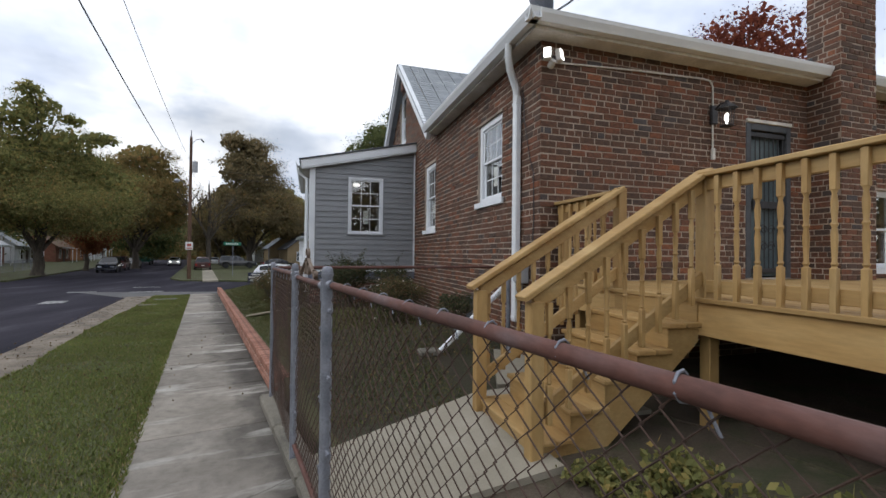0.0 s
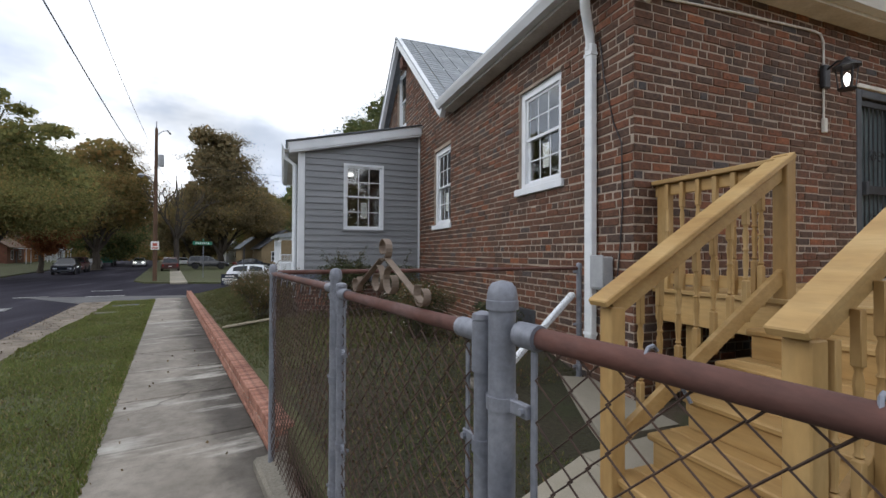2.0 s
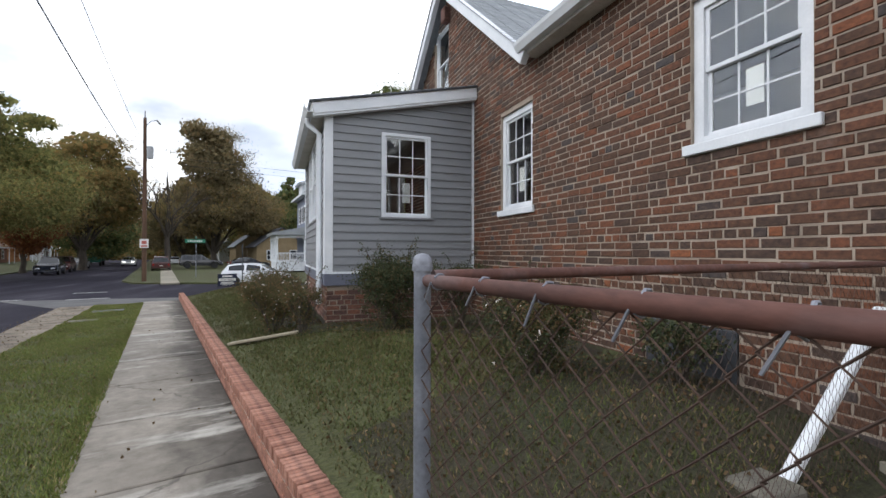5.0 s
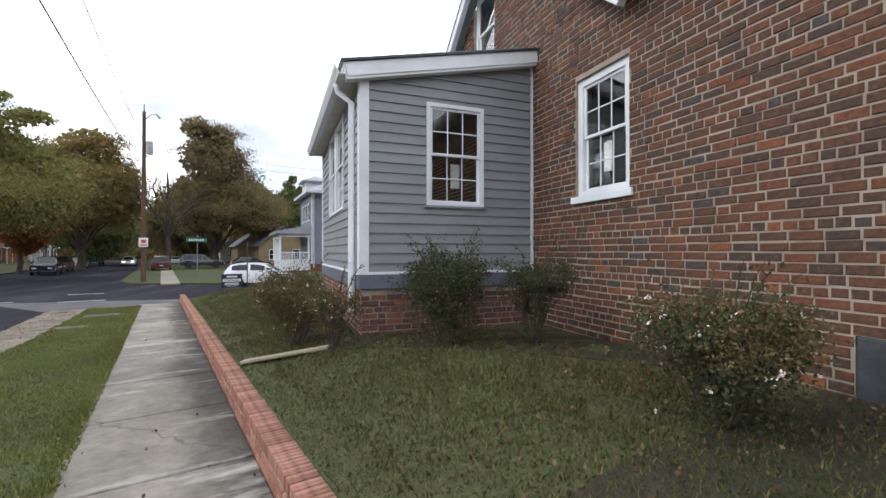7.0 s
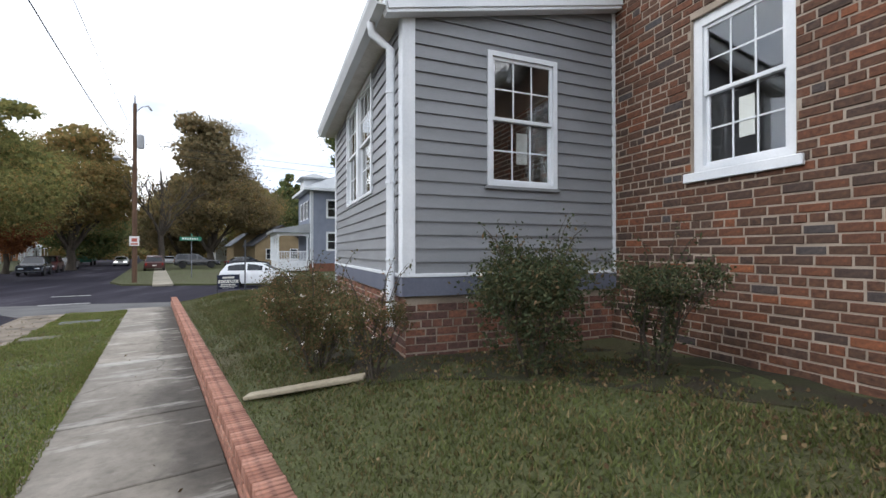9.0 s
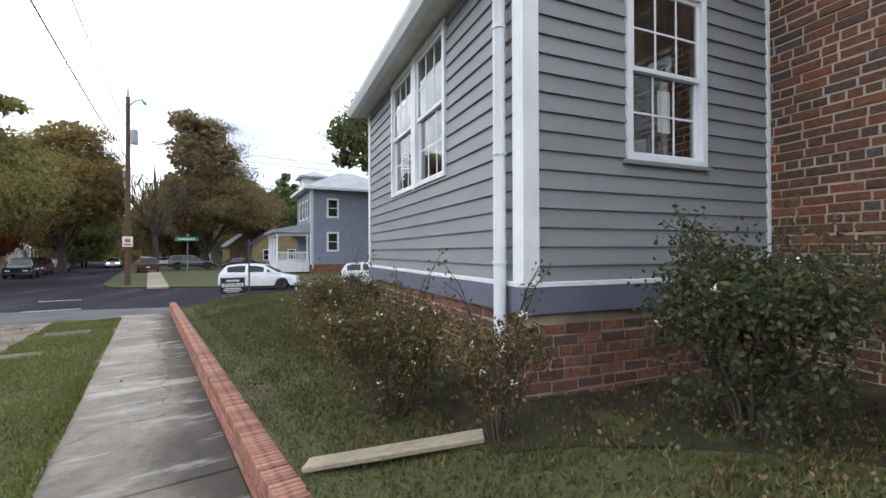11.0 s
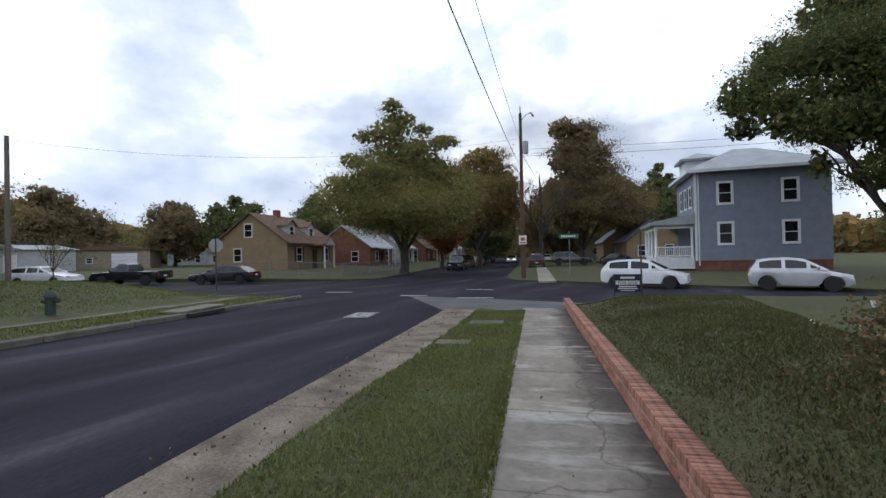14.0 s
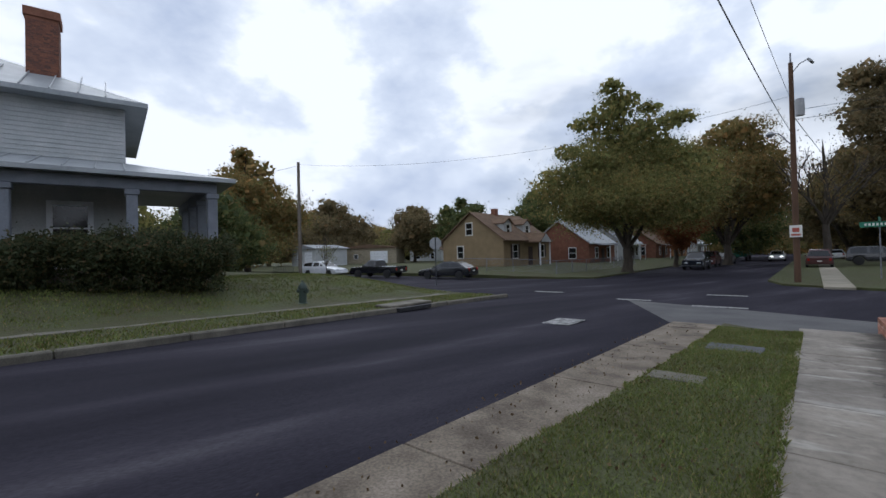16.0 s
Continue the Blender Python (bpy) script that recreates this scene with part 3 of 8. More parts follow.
slab_run(lwalk, -40, 20.5, -13.0, -12.35, 1.5, M["old_concrete"], zoff=0.02)
fwalk = thing("pavement_far", "pale concrete pavement beyond the crossing", "pavement", kind="structure")
slab_run(fwalk, 33.6, 70, -0.6, 0.5, 1.5, M["path"], zoff=0.03)
# painted marks on the road
for (a, b, w, l, ang) in ((16.75, -5.6, 0.70, 0.95, 0), (22.6, -3.2, 0.3, 1.5, 90), (23.6, -6.05, 0.3, 1.2, 90), (27.7, -3.65, 0.3, 1.4, 90), (25.4, -10.4, 0.3, 1.4, 90)):
    g = Geo()
    p = S(a, b)
    g.cbox(-w / 2, -l / 2, -0.004, w / 2, l / 2, 0.004, 0.002, Matrix.Translation((p.x, p.y, base_z(p.y) - 0.093)) @ Matrix.Rotation(TURN + radians(ang), 4, "Z"))
    tagged(part("road_mark", g, M["line"]), "worn white painted mark on the asphalt", "road marking", "road marks", "structure")

# ---- brick kerb wall ----
KERB_END = 18.9
kerb = thing("brick_kerb", "low red brick kerb wall with a header course on top", "kerb", kind="structure")
g = Geo()


def kerb_top(u):
    return 0.571 - 0.0211 * u


for i in range(60):
    a, b = KERB_END * i / 60, KERB_END * (i + 1) / 60
    g.beam(S(a, 0.09, kerb_top(a) - 0.26), S(b, 0.09, kerb_top(b) - 0.26), 0.155, 0.46, 0.002)
part("mortar_core", g, M["mortar"], kerb)

# ---- the brick house ----
house = thing("brick_house", "old red-brown brick house with grey gable roof", "house")
HX0, HY0, HY1, RIDGE_Y, RIDGE_Z, EAVE_Z = 0.0, 3.48, 13.70, 10.70, 6.95, 4.36
SIDE_HOLES = [(4.50, 5.37, 2.68, 3.87), (7.72, 8.58, 2.42, 3.84), (10.70, 11.50, 5.02, 6.42), (4.98, 5.84, 0.72, 1.22)]
REAR_HOLES = [(3.11, 3.95, 1.62, 3.72), (5.35, 6.30, 1.75, 2.95)]


def side_top(y):
    return EAVE_Z if y < 7.70 else max(EAVE_Z, RIDGE_Z - abs(y - RIDGE_Y) * (RIDGE_Z - EAVE_Z) / 3.0)


def wall_slab(m, u0, u1, z0, z1, holes, thick):
    """A wall of that thickness behind the local plane y = 0, with real openings through it; one closed skin."""
    us = sorted({u0, u1, *[k for h in holes for k in h[:2] if u0 < k < u1]})
    zs = sorted({z0, z1, *[k for h in holes for k in h[2:] if z0 < k < z1]})
    nu, nz = len(us) - 1, len(zs) - 1
    solid = {(i, j) for i in range(nu) for j in range(nz)
             if not any(h[0] <= us[i] and us[i + 1] <= h[1] and h[2] <= zs[j] and zs[j + 1] <= h[3] for h in holes)}
    key = lambda i, j, s: (i * (nz + 1) + j) * 2 + s
    vs = [(u, s * thick, z) for u in us for z in zs for s in (0, 1)]
    fs = []
    for i, j in solid:
        a, b, c, d = (i, j), (i + 1, j), (i + 1, j + 1), (i, j + 1)
        fs.append(tuple(key(*p, 0) for p in (a, b, c, d)))
        fs.append(tuple(key(*p, 1) for p in (d, c, b, a)))
        for (di, dj), (p, q) in (((0, -1), (a, b)), ((1, 0), (b, c)), ((0, 1), (c, d)), ((-1, 0), (d, a))):
            if (i + di, j + dj) not in solid:
                fs.append((key(*q, 0), key(*p, 0), key(*p, 1), key(*q, 1)))
    used = sorted({k for f in fs for k in f})
    at = {k: n for n, k in enumerate(used)}
    return Geo().add([vs[k] for k in used], [tuple(at[k] for k in f) for f in fs], m)


def brick_field(u0, u1, z0, z1, holes, top=None, course=0.0765, length=0.200, joint=0.013, seed=1, pick=None):
    """Bricks of a face in common bond: (u, z, width, height) clipped at openings and slopes; and those picked as pieces of their own."""
    rnd = random.Random(seed)
    out, own = [], []
    rows = int((z1 - z0) / course)
    for r in range(rows):
        z = z0 + r * course
        header = r % 6 == 3
        L = (length + joint) / 2 if header else length + joint
        u = u0 - (L / 2 if r % 2 else 0)
        zc = z + course / 2
        while u < u1:
            # odd half bats stand among the stretchers
            w = L * (0.52 if not header and rnd.random() < 0.08 else rnd.uniform(0.93, 1.05))
            segs = [(max(u, u0), min(u + w - joint, u1))]
            for h in holes:
                if h[2] - 0.03 < zc < h[3] + 0.03:
                    nxt = []
                    for a, b in segs:
                        if b <= h[0] or a >= h[1]:
                            nxt.append((a, b))
                        else:
                            if a < h[0]:
                                nxt.append((a, h[0] - 0.004))
                            if b > h[1]:
                                nxt.append((h[1] + 0.004, b))
                    segs = nxt
            for a, b in segs:
                if b - a < 0.03 or (top and zc > top((a + b) / 2) - 0.03):
                    continue
                full = not header and b - a > length * 0.9
                item = (a, z + joint / 2 + rnd.uniform(-0.003, 0.003), b - a - rnd.uniform(0, 0.006), course - joint + rnd.uniform(-0.007, 0.003), rnd.uniform(0.003, 0.011))
                (own if full and pick and pick(a, z) and len(own) < 300 else out).append(item)
            u += w
    return out, own


def add_brick(g, m, a, z, w, h, proud, c=0.0035):
    vs = [(a, 0.004, z), (a + w, 0.004, z), (a + w, 0.004, z + h), (a, 0.004, z + h),
          (a, -proud + c, z), (a + w, -proud + c, z), (a + w, -proud + c, z + h), (a, -proud + c, z + h),
          (a + c, -proud, z + c), (a + w - c, -proud, z + c), (a + w - c, -proud, z + h - c), (a + c, -proud, z + h - c)]
    fs = [(8, 9, 10, 11)]
    for i in range(4):
        j = (i + 1) % 4
        fs += [(i, j, 4 + j, 4 + i), (4 + i, 4 + j, 8 + j, 8 + i)]
    g.add(vs, fs, m)


LATER = []  # brick pieces that are laid last


def brick_face(name, m, u0, u1, z0, z1, holes, mat, parent, top=None, thick=0.24, seed=1, pick=None, core=True, slab_top=None, core_u0=None):
    wall = None
    if core:
        st = slab_top or z1
        g = wall_slab(m, core_u0 if core_u0 is not None else u0, u1, z0, st, [h for h in holes if h[2] < st], thick)
        wall = part(name, g, M["mortar"], parent, "pale lime mortar joints")
    rest, own = brick_field(u0, u1, z0, z1, holes, top, seed=seed, pick=pick)
    LATER.append((wall or parent, m, rest, own, mat))
    return wall


# local frames: x along the wall, y into the wall, z up
M_SIDE = Matrix(((0, 1, 0, 0), (-1, 0, 0, 0), (0, 0, 1, 0), (0, 0, 0, 1)))  # along -y; face towards -x
M_REAR = Matrix.Translation((0, HY0, 0))


def side_local(h):
    return (-h[1], -h[0], h[2], h[3])


SH = [side_local(h) for h in SIDE_HOLES]
wall_side = brick_face("wall", M_SIDE, -HY1, -HY0, 0.30, 7.0, SH, M["brick"], house, top=lambda u: side_top(-u), seed=3,
                       pick=lambda a, z: 5.9 < -a < 8.6 and 0.95 < z < 2.2, slab_top=EAVE_Z)
g = Geo()
gz0 = EAVE_Z
hl = SH[2]
gab = [(-13.70, gz0), (-7.70, gz0), (-RIDGE_Y, RIDGE_Z)]
for lo, hi in ((-13.70, hl[0]), (hl[1], -7.70)):
    p = clip_poly(clip_poly(gab, -1, 0, -lo), 1, 0, hi)
    g.prism(p, 0, 0.24, M_SIDE)
for zlo, zhi in ((gz0, hl[2]), (hl[3], RIDGE_Z)):
    p = clip_poly(clip_poly(clip_poly(clip_poly(gab, -1, 0, -hl[0]), 1, 0, hl[1]), 0, -1, -zlo), 0, 1, zhi)
    g.prism(p, 0, 0.24, M_SIDE)
part("gable_wall", g, M["mortar"], house, recalc=True)
wall_rear = brick_face("wall", M_REAR, 0.0, 9.0, 0.30, EAVE_Z, REAR_HOLES, M["brick"], house, seed=8, core_u0=0.24)
# plain far walls, floor and ceiling close the inside
g = Geo()
g.box(8.76, HY0 + 0.24, 0.3, 9.0, HY1, EAVE_Z)
g.box(0.24, HY1 - 0.24, 0.3, 8.76, HY1, EAVE_Z)
g.box(3.0, HY0 + 2.6, 0.3, 3.1, HY1 - 0.24, EAVE_Z - 0.2)
part("inner_wall", g, M["inside"], house)
g = Geo()
g.box(0.24, HY0 + 0.24, 1.45, 8.76, HY1 - 0.24, 1.6)
part("floor_slab", g, M["inside"], house)
g = Geo()
g.box(0.24, HY0 + 0.24, EAVE_Z - 0.18, 8.76, HY1 - 0.24, EAVE_Z - 0.04)
part("ceiling_slab", g, M["inside"], house)

# chimney on the rear wall
g = Geo()
g.box(4.28, 3.06, 0.3, 4.98, 3.48, 6.9)
chim = part("chimney", g, M["mortar"], house, "tall brick chimney stack")
for mm, a, b in ((Matrix.Translation((0, 3.06, 0)), 4.28, 4.98),
                 (Matrix.Translation((4.28, 0, 0)) @ Matrix.Rotation(radians(-90), 4, "Z"), -3.48, -3.06)):
    rest, own = brick_field(a, b, 0.3, 6.9, [], seed=21)
    LATER.append((chim, mm, rest, own, M["brick"]))
g = Geo()
g.cbox(4.22, 3.0, 6.9, 5.04, 3.54, 7.0, 0.02)
part("chimney_cap", g, M["old_concrete"], house)
g = Geo()
g.box(4.24, 3.40, 4.40, 5.02, 3.9, 4.72)
part("chimney_flashing", g, M["dark_metal"], house)

# roofs
RX0, RX1 = -0.28, 9.0


def shingle_slope(p0, p1, q0, q1, rows, mat, parent, thick=0.008, label=""):
    """Courses of shingles from the eave edge p0-p1 up to the ridge edge q0-q1."""
    g = Geo()
    p0, p1, q0, q1 = (Vector(p) for p in (p0, p1, q0, q1))
    n = (p1 - p0).cross(q0 - p0).normalized()
    if n.z < 0:
        n = -n
    for r in range(rows):
        a, b = r / rows, (r + 1.06) / rows
        k = len(g.v)
        cells = 26
        for i in range(cells):
            s, e = i / cells + 0.001, (i + 1) / cells - 0.001
            A, B = p0.lerp(q0, a), p1.lerp(q1, a)
            C, D = p0.lerp(q0, min(b, 1)), p1.lerp(q1, min(b, 1))
            up = n * thick
            vs = [A.lerp(B, s) + up, A.lerp(B, e) + up, C.lerp(D, e) + up * 0.2, C.lerp(D, s) + up * 0.2,
                  A.lerp(B, s) - up * 0.3, A.lerp(B, e) - up * 0.3, C.lerp(D, e) - up * 0.3, C.lerp(D, s) - up * 0.3]
            g.add(vs, [(0, 1, 2, 3), (7, 6, 5, 4), (0, 4, 5, 1), (1, 5, 6, 2), (2, 6, 7, 3), (3, 7, 4, 0)])
    return part("roof", g, mat, parent, label, recalc=False)


shingle_slope((RX0, 7.55, EAVE_Z + 0.02), (RX1, 7.55, EAVE_Z + 0.02), (RX0, RIDGE_Y, RIDGE_Z + 0.12), (RX1, RIDGE_Y, RIDGE_Z + 0.12), 28, M["shingle"], house, label="grey asphalt shingles")
shingle_slope((RX1, 13.85, EAVE_Z + 0.02), (RX0, 13.85, EAVE_Z + 0.02), (RX1, RIDGE_Y, RIDGE_Z + 0.12), (RX0, RIDGE_Y, RIDGE_Z + 0.12), 28, M["shingle"], house)
g = Geo()
for s in (-1, 1):
    g.beam((-0.20, RIDGE_Y + s * 3.12, EAVE_Z - 0.06), (-0.20, RIDGE_Y, RIDGE_Z + 0.03), 0.10, 0.17, 0.008)
part("rake_board", g, M["white"], house, "white painted rake boards")
g = Geo()
g.cbox(-0.14, RIDGE_Y - 0.10, RIDGE_Z - 0.62, 0.02, RIDGE_Y + 0.10, RIDGE_Z - 0.34, 0.02)
part("gable_bracket", g, M["found_brick"], house, "small weathered bracket below the gable peak")
# low rear roof
shingle_slope((-0.26, 3.20, EAVE_Z + 0.10), (9.0, 3.20, EAVE_Z + 0.10), (1.2, 7.6, EAVE_Z + 0.62), (9.0, 7.6, EAVE_Z + 0.62), 30, M["shingle"], house)
shingle_slope((-0.26, 7.6, EAVE_Z + 0.10), (-0.26, 3.20, EAVE_Z + 0.10), (1.2, 7.6, EAVE_Z + 0.62), (1.2, 7.55, EAVE_Z + 0.62), 10, M["shingle"], house)
for bx in ((-0.20, 3.505, EAVE_Z - 0.02, 0.02, 7.62, EAVE_Z + 0.10), (-0.20, 3.26, EAVE_Z - 0.022, 4.26, 3.50, EAVE_Z + 0.098), (5.0, 3.26, EAVE_Z - 0.022, 9.0, 3.50, EAVE_Z + 0.098)):
    part("soffit", Geo().cbox(*bx, 0.004), M["dull_white"], house, "boxed soffit below the gutter")


def gutter_run(p, q, out, parent):
    """A K-profile gutter from p to q; out points away from the wall."""
    p, q, o = Vector(p), Vector(q), Vector(out)
    prof = [(0.0, 0.0), (0.085, 0.0), (0.10, 0.03), (0.125, 0.075), (0.135, 0.115), (0.125, 0.118), (0.115, 0.08), (0.09, 0.036), (0.078, 0.012), (0.012, 0.012), (0.012, 0.118), (0.0, 0.118)]
    g = Geo()
    n = len(prof)
    for e in (p, q):
        g.v += [tuple(e + o * a + Vector((0, 0, b))) for a, b in prof]
    g.f += [(i, (i + 1) % n, (i + 1) % n + n, i + n) for i in range(n)] + [tuple(range(n)), tuple(range(2 * n - 1, n - 1, -1))]
    return part("gutter", g, M["gutter"], parent, recalc=True)


gutter_run((-0.20, 3.12, EAVE_Z + 0.02), (-0.20, 7.66, EAVE_Z + 0.02), (-1, 0, 0), house)
gutter_run((-0.33, 3.26, EAVE_Z + 0.02), (4.27, 3.26, EAVE_Z + 0.02), (0, -1, 0), house)
gutter_run((4.99, 3.26, EAVE_Z + 0.02), (9.0, 3.26, EAVE_Z + 0.02), (0, -1, 0), house)


# ---- windows ----
def window(parent, m, w, h, cols=3, rows=2, sill=True, casing=0.055, sticker=True, name="window", depth=0.08):
    """A double-hung window; local x across, y into the wall, z up from the opening's foot, middle at x = 0."""
    top = part(name, wall_slab(m, -w / 2, w / 2, 0, h, [(-w / 2 + casing, w / 2 - casing, casing * 0.7, h - casing)], depth), M["white"], parent, "white vinyl double-hung window")
    iw, half = w / 2 - casing, h / 2
    for k, (za, zb, y) in enumerate(((half - 0.015, h - casing, 0.022), (casing * 0.7, half + 0.02, 0.048))):
        g = Geo()
        r = 0.036
        g.cbox(-iw, y, za, iw, y + 0.025, za + r, 0.003, m).cbox(-iw, y, zb - r, iw, y + 0.025, zb, 0.003, m)
        g.cbox(-iw, y, za + r, -iw + r, y + 0.025, zb - r, 0.003, m).cbox(iw - r, y, za + r, iw, y + 0.025, zb - r, 0.003, m)
        for c in range(1, cols):
            x = -iw + r + (2 * iw - 2 * r) * c / cols
            g.cbox(x - 0.008, y + 0.006, za + r, x + 0.008, y + 0.019, zb - r, 0.002, m)
        for c in range(1, rows):
            z = za + r + (zb - za - 2 * r) * c / rows
            g.cbox(-iw + r, y + 0.007, z - 0.008, iw - r, y + 0.018, z + 0.008, 0.002, m)
        sash = part("sash", g, M["white"], top)
        gl = part("pane", Geo().box(-iw + r - 0.004, y + 0.010, za + r - 0.004, iw - r + 0.004, y + 0.015, zb - r + 0.004, m), M["glass"], top, "clear window glass")
        gl.visible_shadow = False
    if sill:
        part("sill", Geo().cbox(-w / 2 - 0.06, -0.075, -0.085, w / 2 + 0.06, 0.06, 0.0, 0.006, m), M["white"], top, "white painted sill")
    if sticker:
        part("sticker", Geo().cbox(-0.055, 0.064, h * 0.18, 0.075, 0.067, h * 0.42, 0.001, m), M["paper"], top, "white paper label on the glass")
    return top


def on_side(y, z, x=0.0):
    return Matrix.Translation((x, y, z)) @ M_SIDE


window(house, on_side(4.935, 2.68, 0.035), 0.868, 1.188, casing=0.085)
window(house, on_side(8.15, 2.42, 0.035), 0.858, 1.418, casing=0.085)
window(house, on_side(11.1, 5.02, 0.05), 0.80, 1.40, cols=1, rows=1, sticker=False)
window(house, Matrix.Translation((5.82, HY0 + 0.06, 1.75)), 0.95, 1.20, cols=1, rows=1, sticker=False)
part("crawl_vent", Geo().cbox(-0.42, -0.012, 0.0, 0.42, 0.06, 0.49, 0.006, on_side(5.41, 0.725)), M["dark_metal"], house, "dark metal cover over a crawl space opening")

# ---- siding porch room ----
porch = thing("porch_room", "enclosed porch room with grey lap siding on brick", "porch")
PX, PY0, PY1 = -2.47, 9.54, 13.95
PZ0, PZS, PZL, PZH = 1.29, 1.48, 3.96, 4.50   # skirt foot, siding foot, low and high ends of the roof line


def porch_top(x):
    return PZL + (PZH - PZL) * (x - PX) / (0 - PX)


def siding(parent, m, u0, u1, z0, z1, holes, top=None, course=0.127, mat=None):
    """Lapped boards, each a piece of its own; local y = 0 is the wall plane, boards stand out to -y."""
    r = 0
    z = z0
    while z < z1 - 0.01:
        zt = min(z + course + 0.012, z1)
        g = Geo()
        cuts = sorted({u0, u1, *[k for h in holes if h[2] < zt and h[3] > z for k in (h[0], h[1])]})
        for a, b in zip(cuts, cuts[1:]):
            pieces = [[(a, z), (b, z), (b, zt), (a, zt)]]
            for h in holes:
                if h[0] <= a and b <= h[1] and h[2] < zt and h[3] > z:
                    p = pieces.pop()
                    if h[2] > z:
                        pieces.append(clip_poly(p, 0, 1, h[2]))
                    elif h[3] < zt:
                        pieces.append(clip_poly(p, 0, -1, -h[3]))
                    break
            for p in pieces:
                if top:
                    p = clip_poly(p, top[0], 1, top[1])
                if len(p) < 3:
                    continue
                n = len(p)
                yo = lambda q: -0.021 + 0.018 * (q - z) / course
                vs = [(x, yo(q), q) for x, q in p] + [(x, 0.0, q) for x, q in p]
                g.add(vs, [tuple(range(n)), tuple(range(2 * n - 1, n - 1, -1))] + [(i, i + n, (i + 1) % n + n, (i + 1) % n) for i in range(n)], m)
        if g.v:
            part("clapboard", g, mat or M["siding"], parent, recalc=True)
        z += course
        r += 1


M_PS = Matrix.Translation((0, PY0, 0))               # face towards -y
M_PF = Matrix.Translation((PX, 0, 0)) @ M_SIDE       # face towards -x
PW = (-1.62, -0.80, 2.36, 3.70)
FW = [(-12.60, -11.72, 2.40, 3.84), (-11.68, -10.80, 2.40, 3.84)]
k = (PZH - PZL) / (0 - PX)
pwall = part("wall", wall_slab(M_PS, PX, 0.0, PZ0, PZL, [PW], 0.12), M["inside"], porch)
part("wall_top", Geo().prism([(PX, PZL), (0, PZL), (0, PZH)], 0, 0.12, M_PS), M["inside"], porch, recalc=True)
siding(pwall, M_PS, PX + 0.1, -0.03, PZS, 4.6, [PW], top=(-k, PZL - k * PX))
fwall = part("wall", wall_slab(M_PF, -PY1, -PY0 - 0.12, PZ0, PZL, FW, 0.12), M["inside"], porch)
siding(fwall, M_PF, -PY1 + 0.08, -PY0 - 0.10, PZS, PZL, FW)
g = Geo()
g.box(PX, PY1 - 0.12, PZ0, 0, PY1, PZL + 0.4)
g.box(PX + 0.12, PY0 + 0.12, PZ0, 0, PY1 - 0.12, PZ0 + 0.15)
part("inner_shell", g, M["inside"], porch)
g = Geo()
g.box(PX + 0.12, PY0 + 0.12, PZL - 0.1, 0, PY1 - 0.12, PZL - 0.02)
part("ceiling_slab", g, M["inside"], porch)
# skirt band, corner boards, trims
g = Geo().cbox(PX - 0.03, PY0 - 0.03, PZ0, 0, PY0 - 0.002, PZS - 0.01, 0.004).cbox(PX - 0.03, PY0, PZ0, PX - 0.002, PY1, PZS - 0.01, 0.004)
part("skirt_board", g, M["skirt"], porch, "slate grey painted skirt board")
g = Geo().cbox(PX + 0.02, PY0 - 0.035, PZS - 0.012, 0, PY0 - 0.001, PZS + 0.022, 0.003).cbox(PX - 0.035, PY0 + 0.02, PZS - 0.012, PX - 0.001, PY1, PZS + 0.022, 0.003)
part("drip_trim", g, M["white"], porch)
g = Geo().cbox(PX - 0.028, PY0 - 0.028, PZS - 0.01, PX + 0.10, PY0 - 0.001, PZL + 0.02, 0.005).cbox(PX - 0.028, PY0 - 0.001, PZS - 0.01, PX - 0.001, PY0 + 0.10, PZL, 0.005)
g.cbox(PX - 0.028, PY1 - 0.09, PZS - 0.01, PX - 0.001, PY1 + 0.01, PZL, 0.005)
g.cbox(-0.045, PY0 - 0.026, PZS, -0.002, PY0 - 0.001, PZH, 0.004)
part("corner_board", g, M["white"], porch, "white corner boards")
window(porch, Matrix.Translation((-1.21, PY0 - 0.035, 2.36)), 0.82, 1.34, sill=False, casing=0.05)
part("window_apron", Geo().cbox(-1.65, PY0 - 0.045, 2.325, -0.77, PY0 - 0.002, 2.358, 0.004), M["siding"], porch)
for h in FW:
    window(porch, Matrix.Translation((PX - 0.035, -(h[0] + h[1]) / 2, 2.40)) @ M_SIDE, 0.88, 1.44, sill=False, casing=0.055, sticker=False)
part("mullion", Geo().cbox(PX - 0.04, 11.675, 2.38, PX + 0.05, 11.725, 3.86, 0.004), M["white"], porch)
# porch roof with rake, fascia, gutter and downpipe
g = Geo()
zo = lambda x: porch_top(x)
g.prism([(PX - 0.22, zo(PX - 0.22) + 0.03), (0.0, zo(0) + 0.03), (0.0, zo(0) + 0.11), (PX - 0.22, zo(PX - 0.22) + 0.11)], PY0 - 0.14, PY1 + 0.2)
part("roof_deck", g, M["dull_white"], porch, recalc=True)
shingle_slope((PX - 0.26, PY1 + 0.22, zo(PX - 0.26) + 0.125), (PX - 0.26, PY0 - 0.17, zo(PX - 0.26) + 0.125), (0, PY1 + 0.22, zo(0) + 0.125), (0, PY0 - 0.17, zo(0) + 0.125), 14, M["shingle"], porch)
g = Geo()
g.beam((PX - 0.2, PY0 - 0.13, zo(PX - 0.2) + 0.005), (-0.01, PY0 - 0.13, zo(0) + 0.005), 0.03, 0.17, 0.004)
g.beam((PX - 0.2, PY0 - 0.075, zo(PX - 0.2) - 0.085), (-0.01, PY0 - 0.075, zo(0) - 0.085), 0.11, 0.06, 0.004)
part("rake_board", g, M["white"], porch, "white rake board")
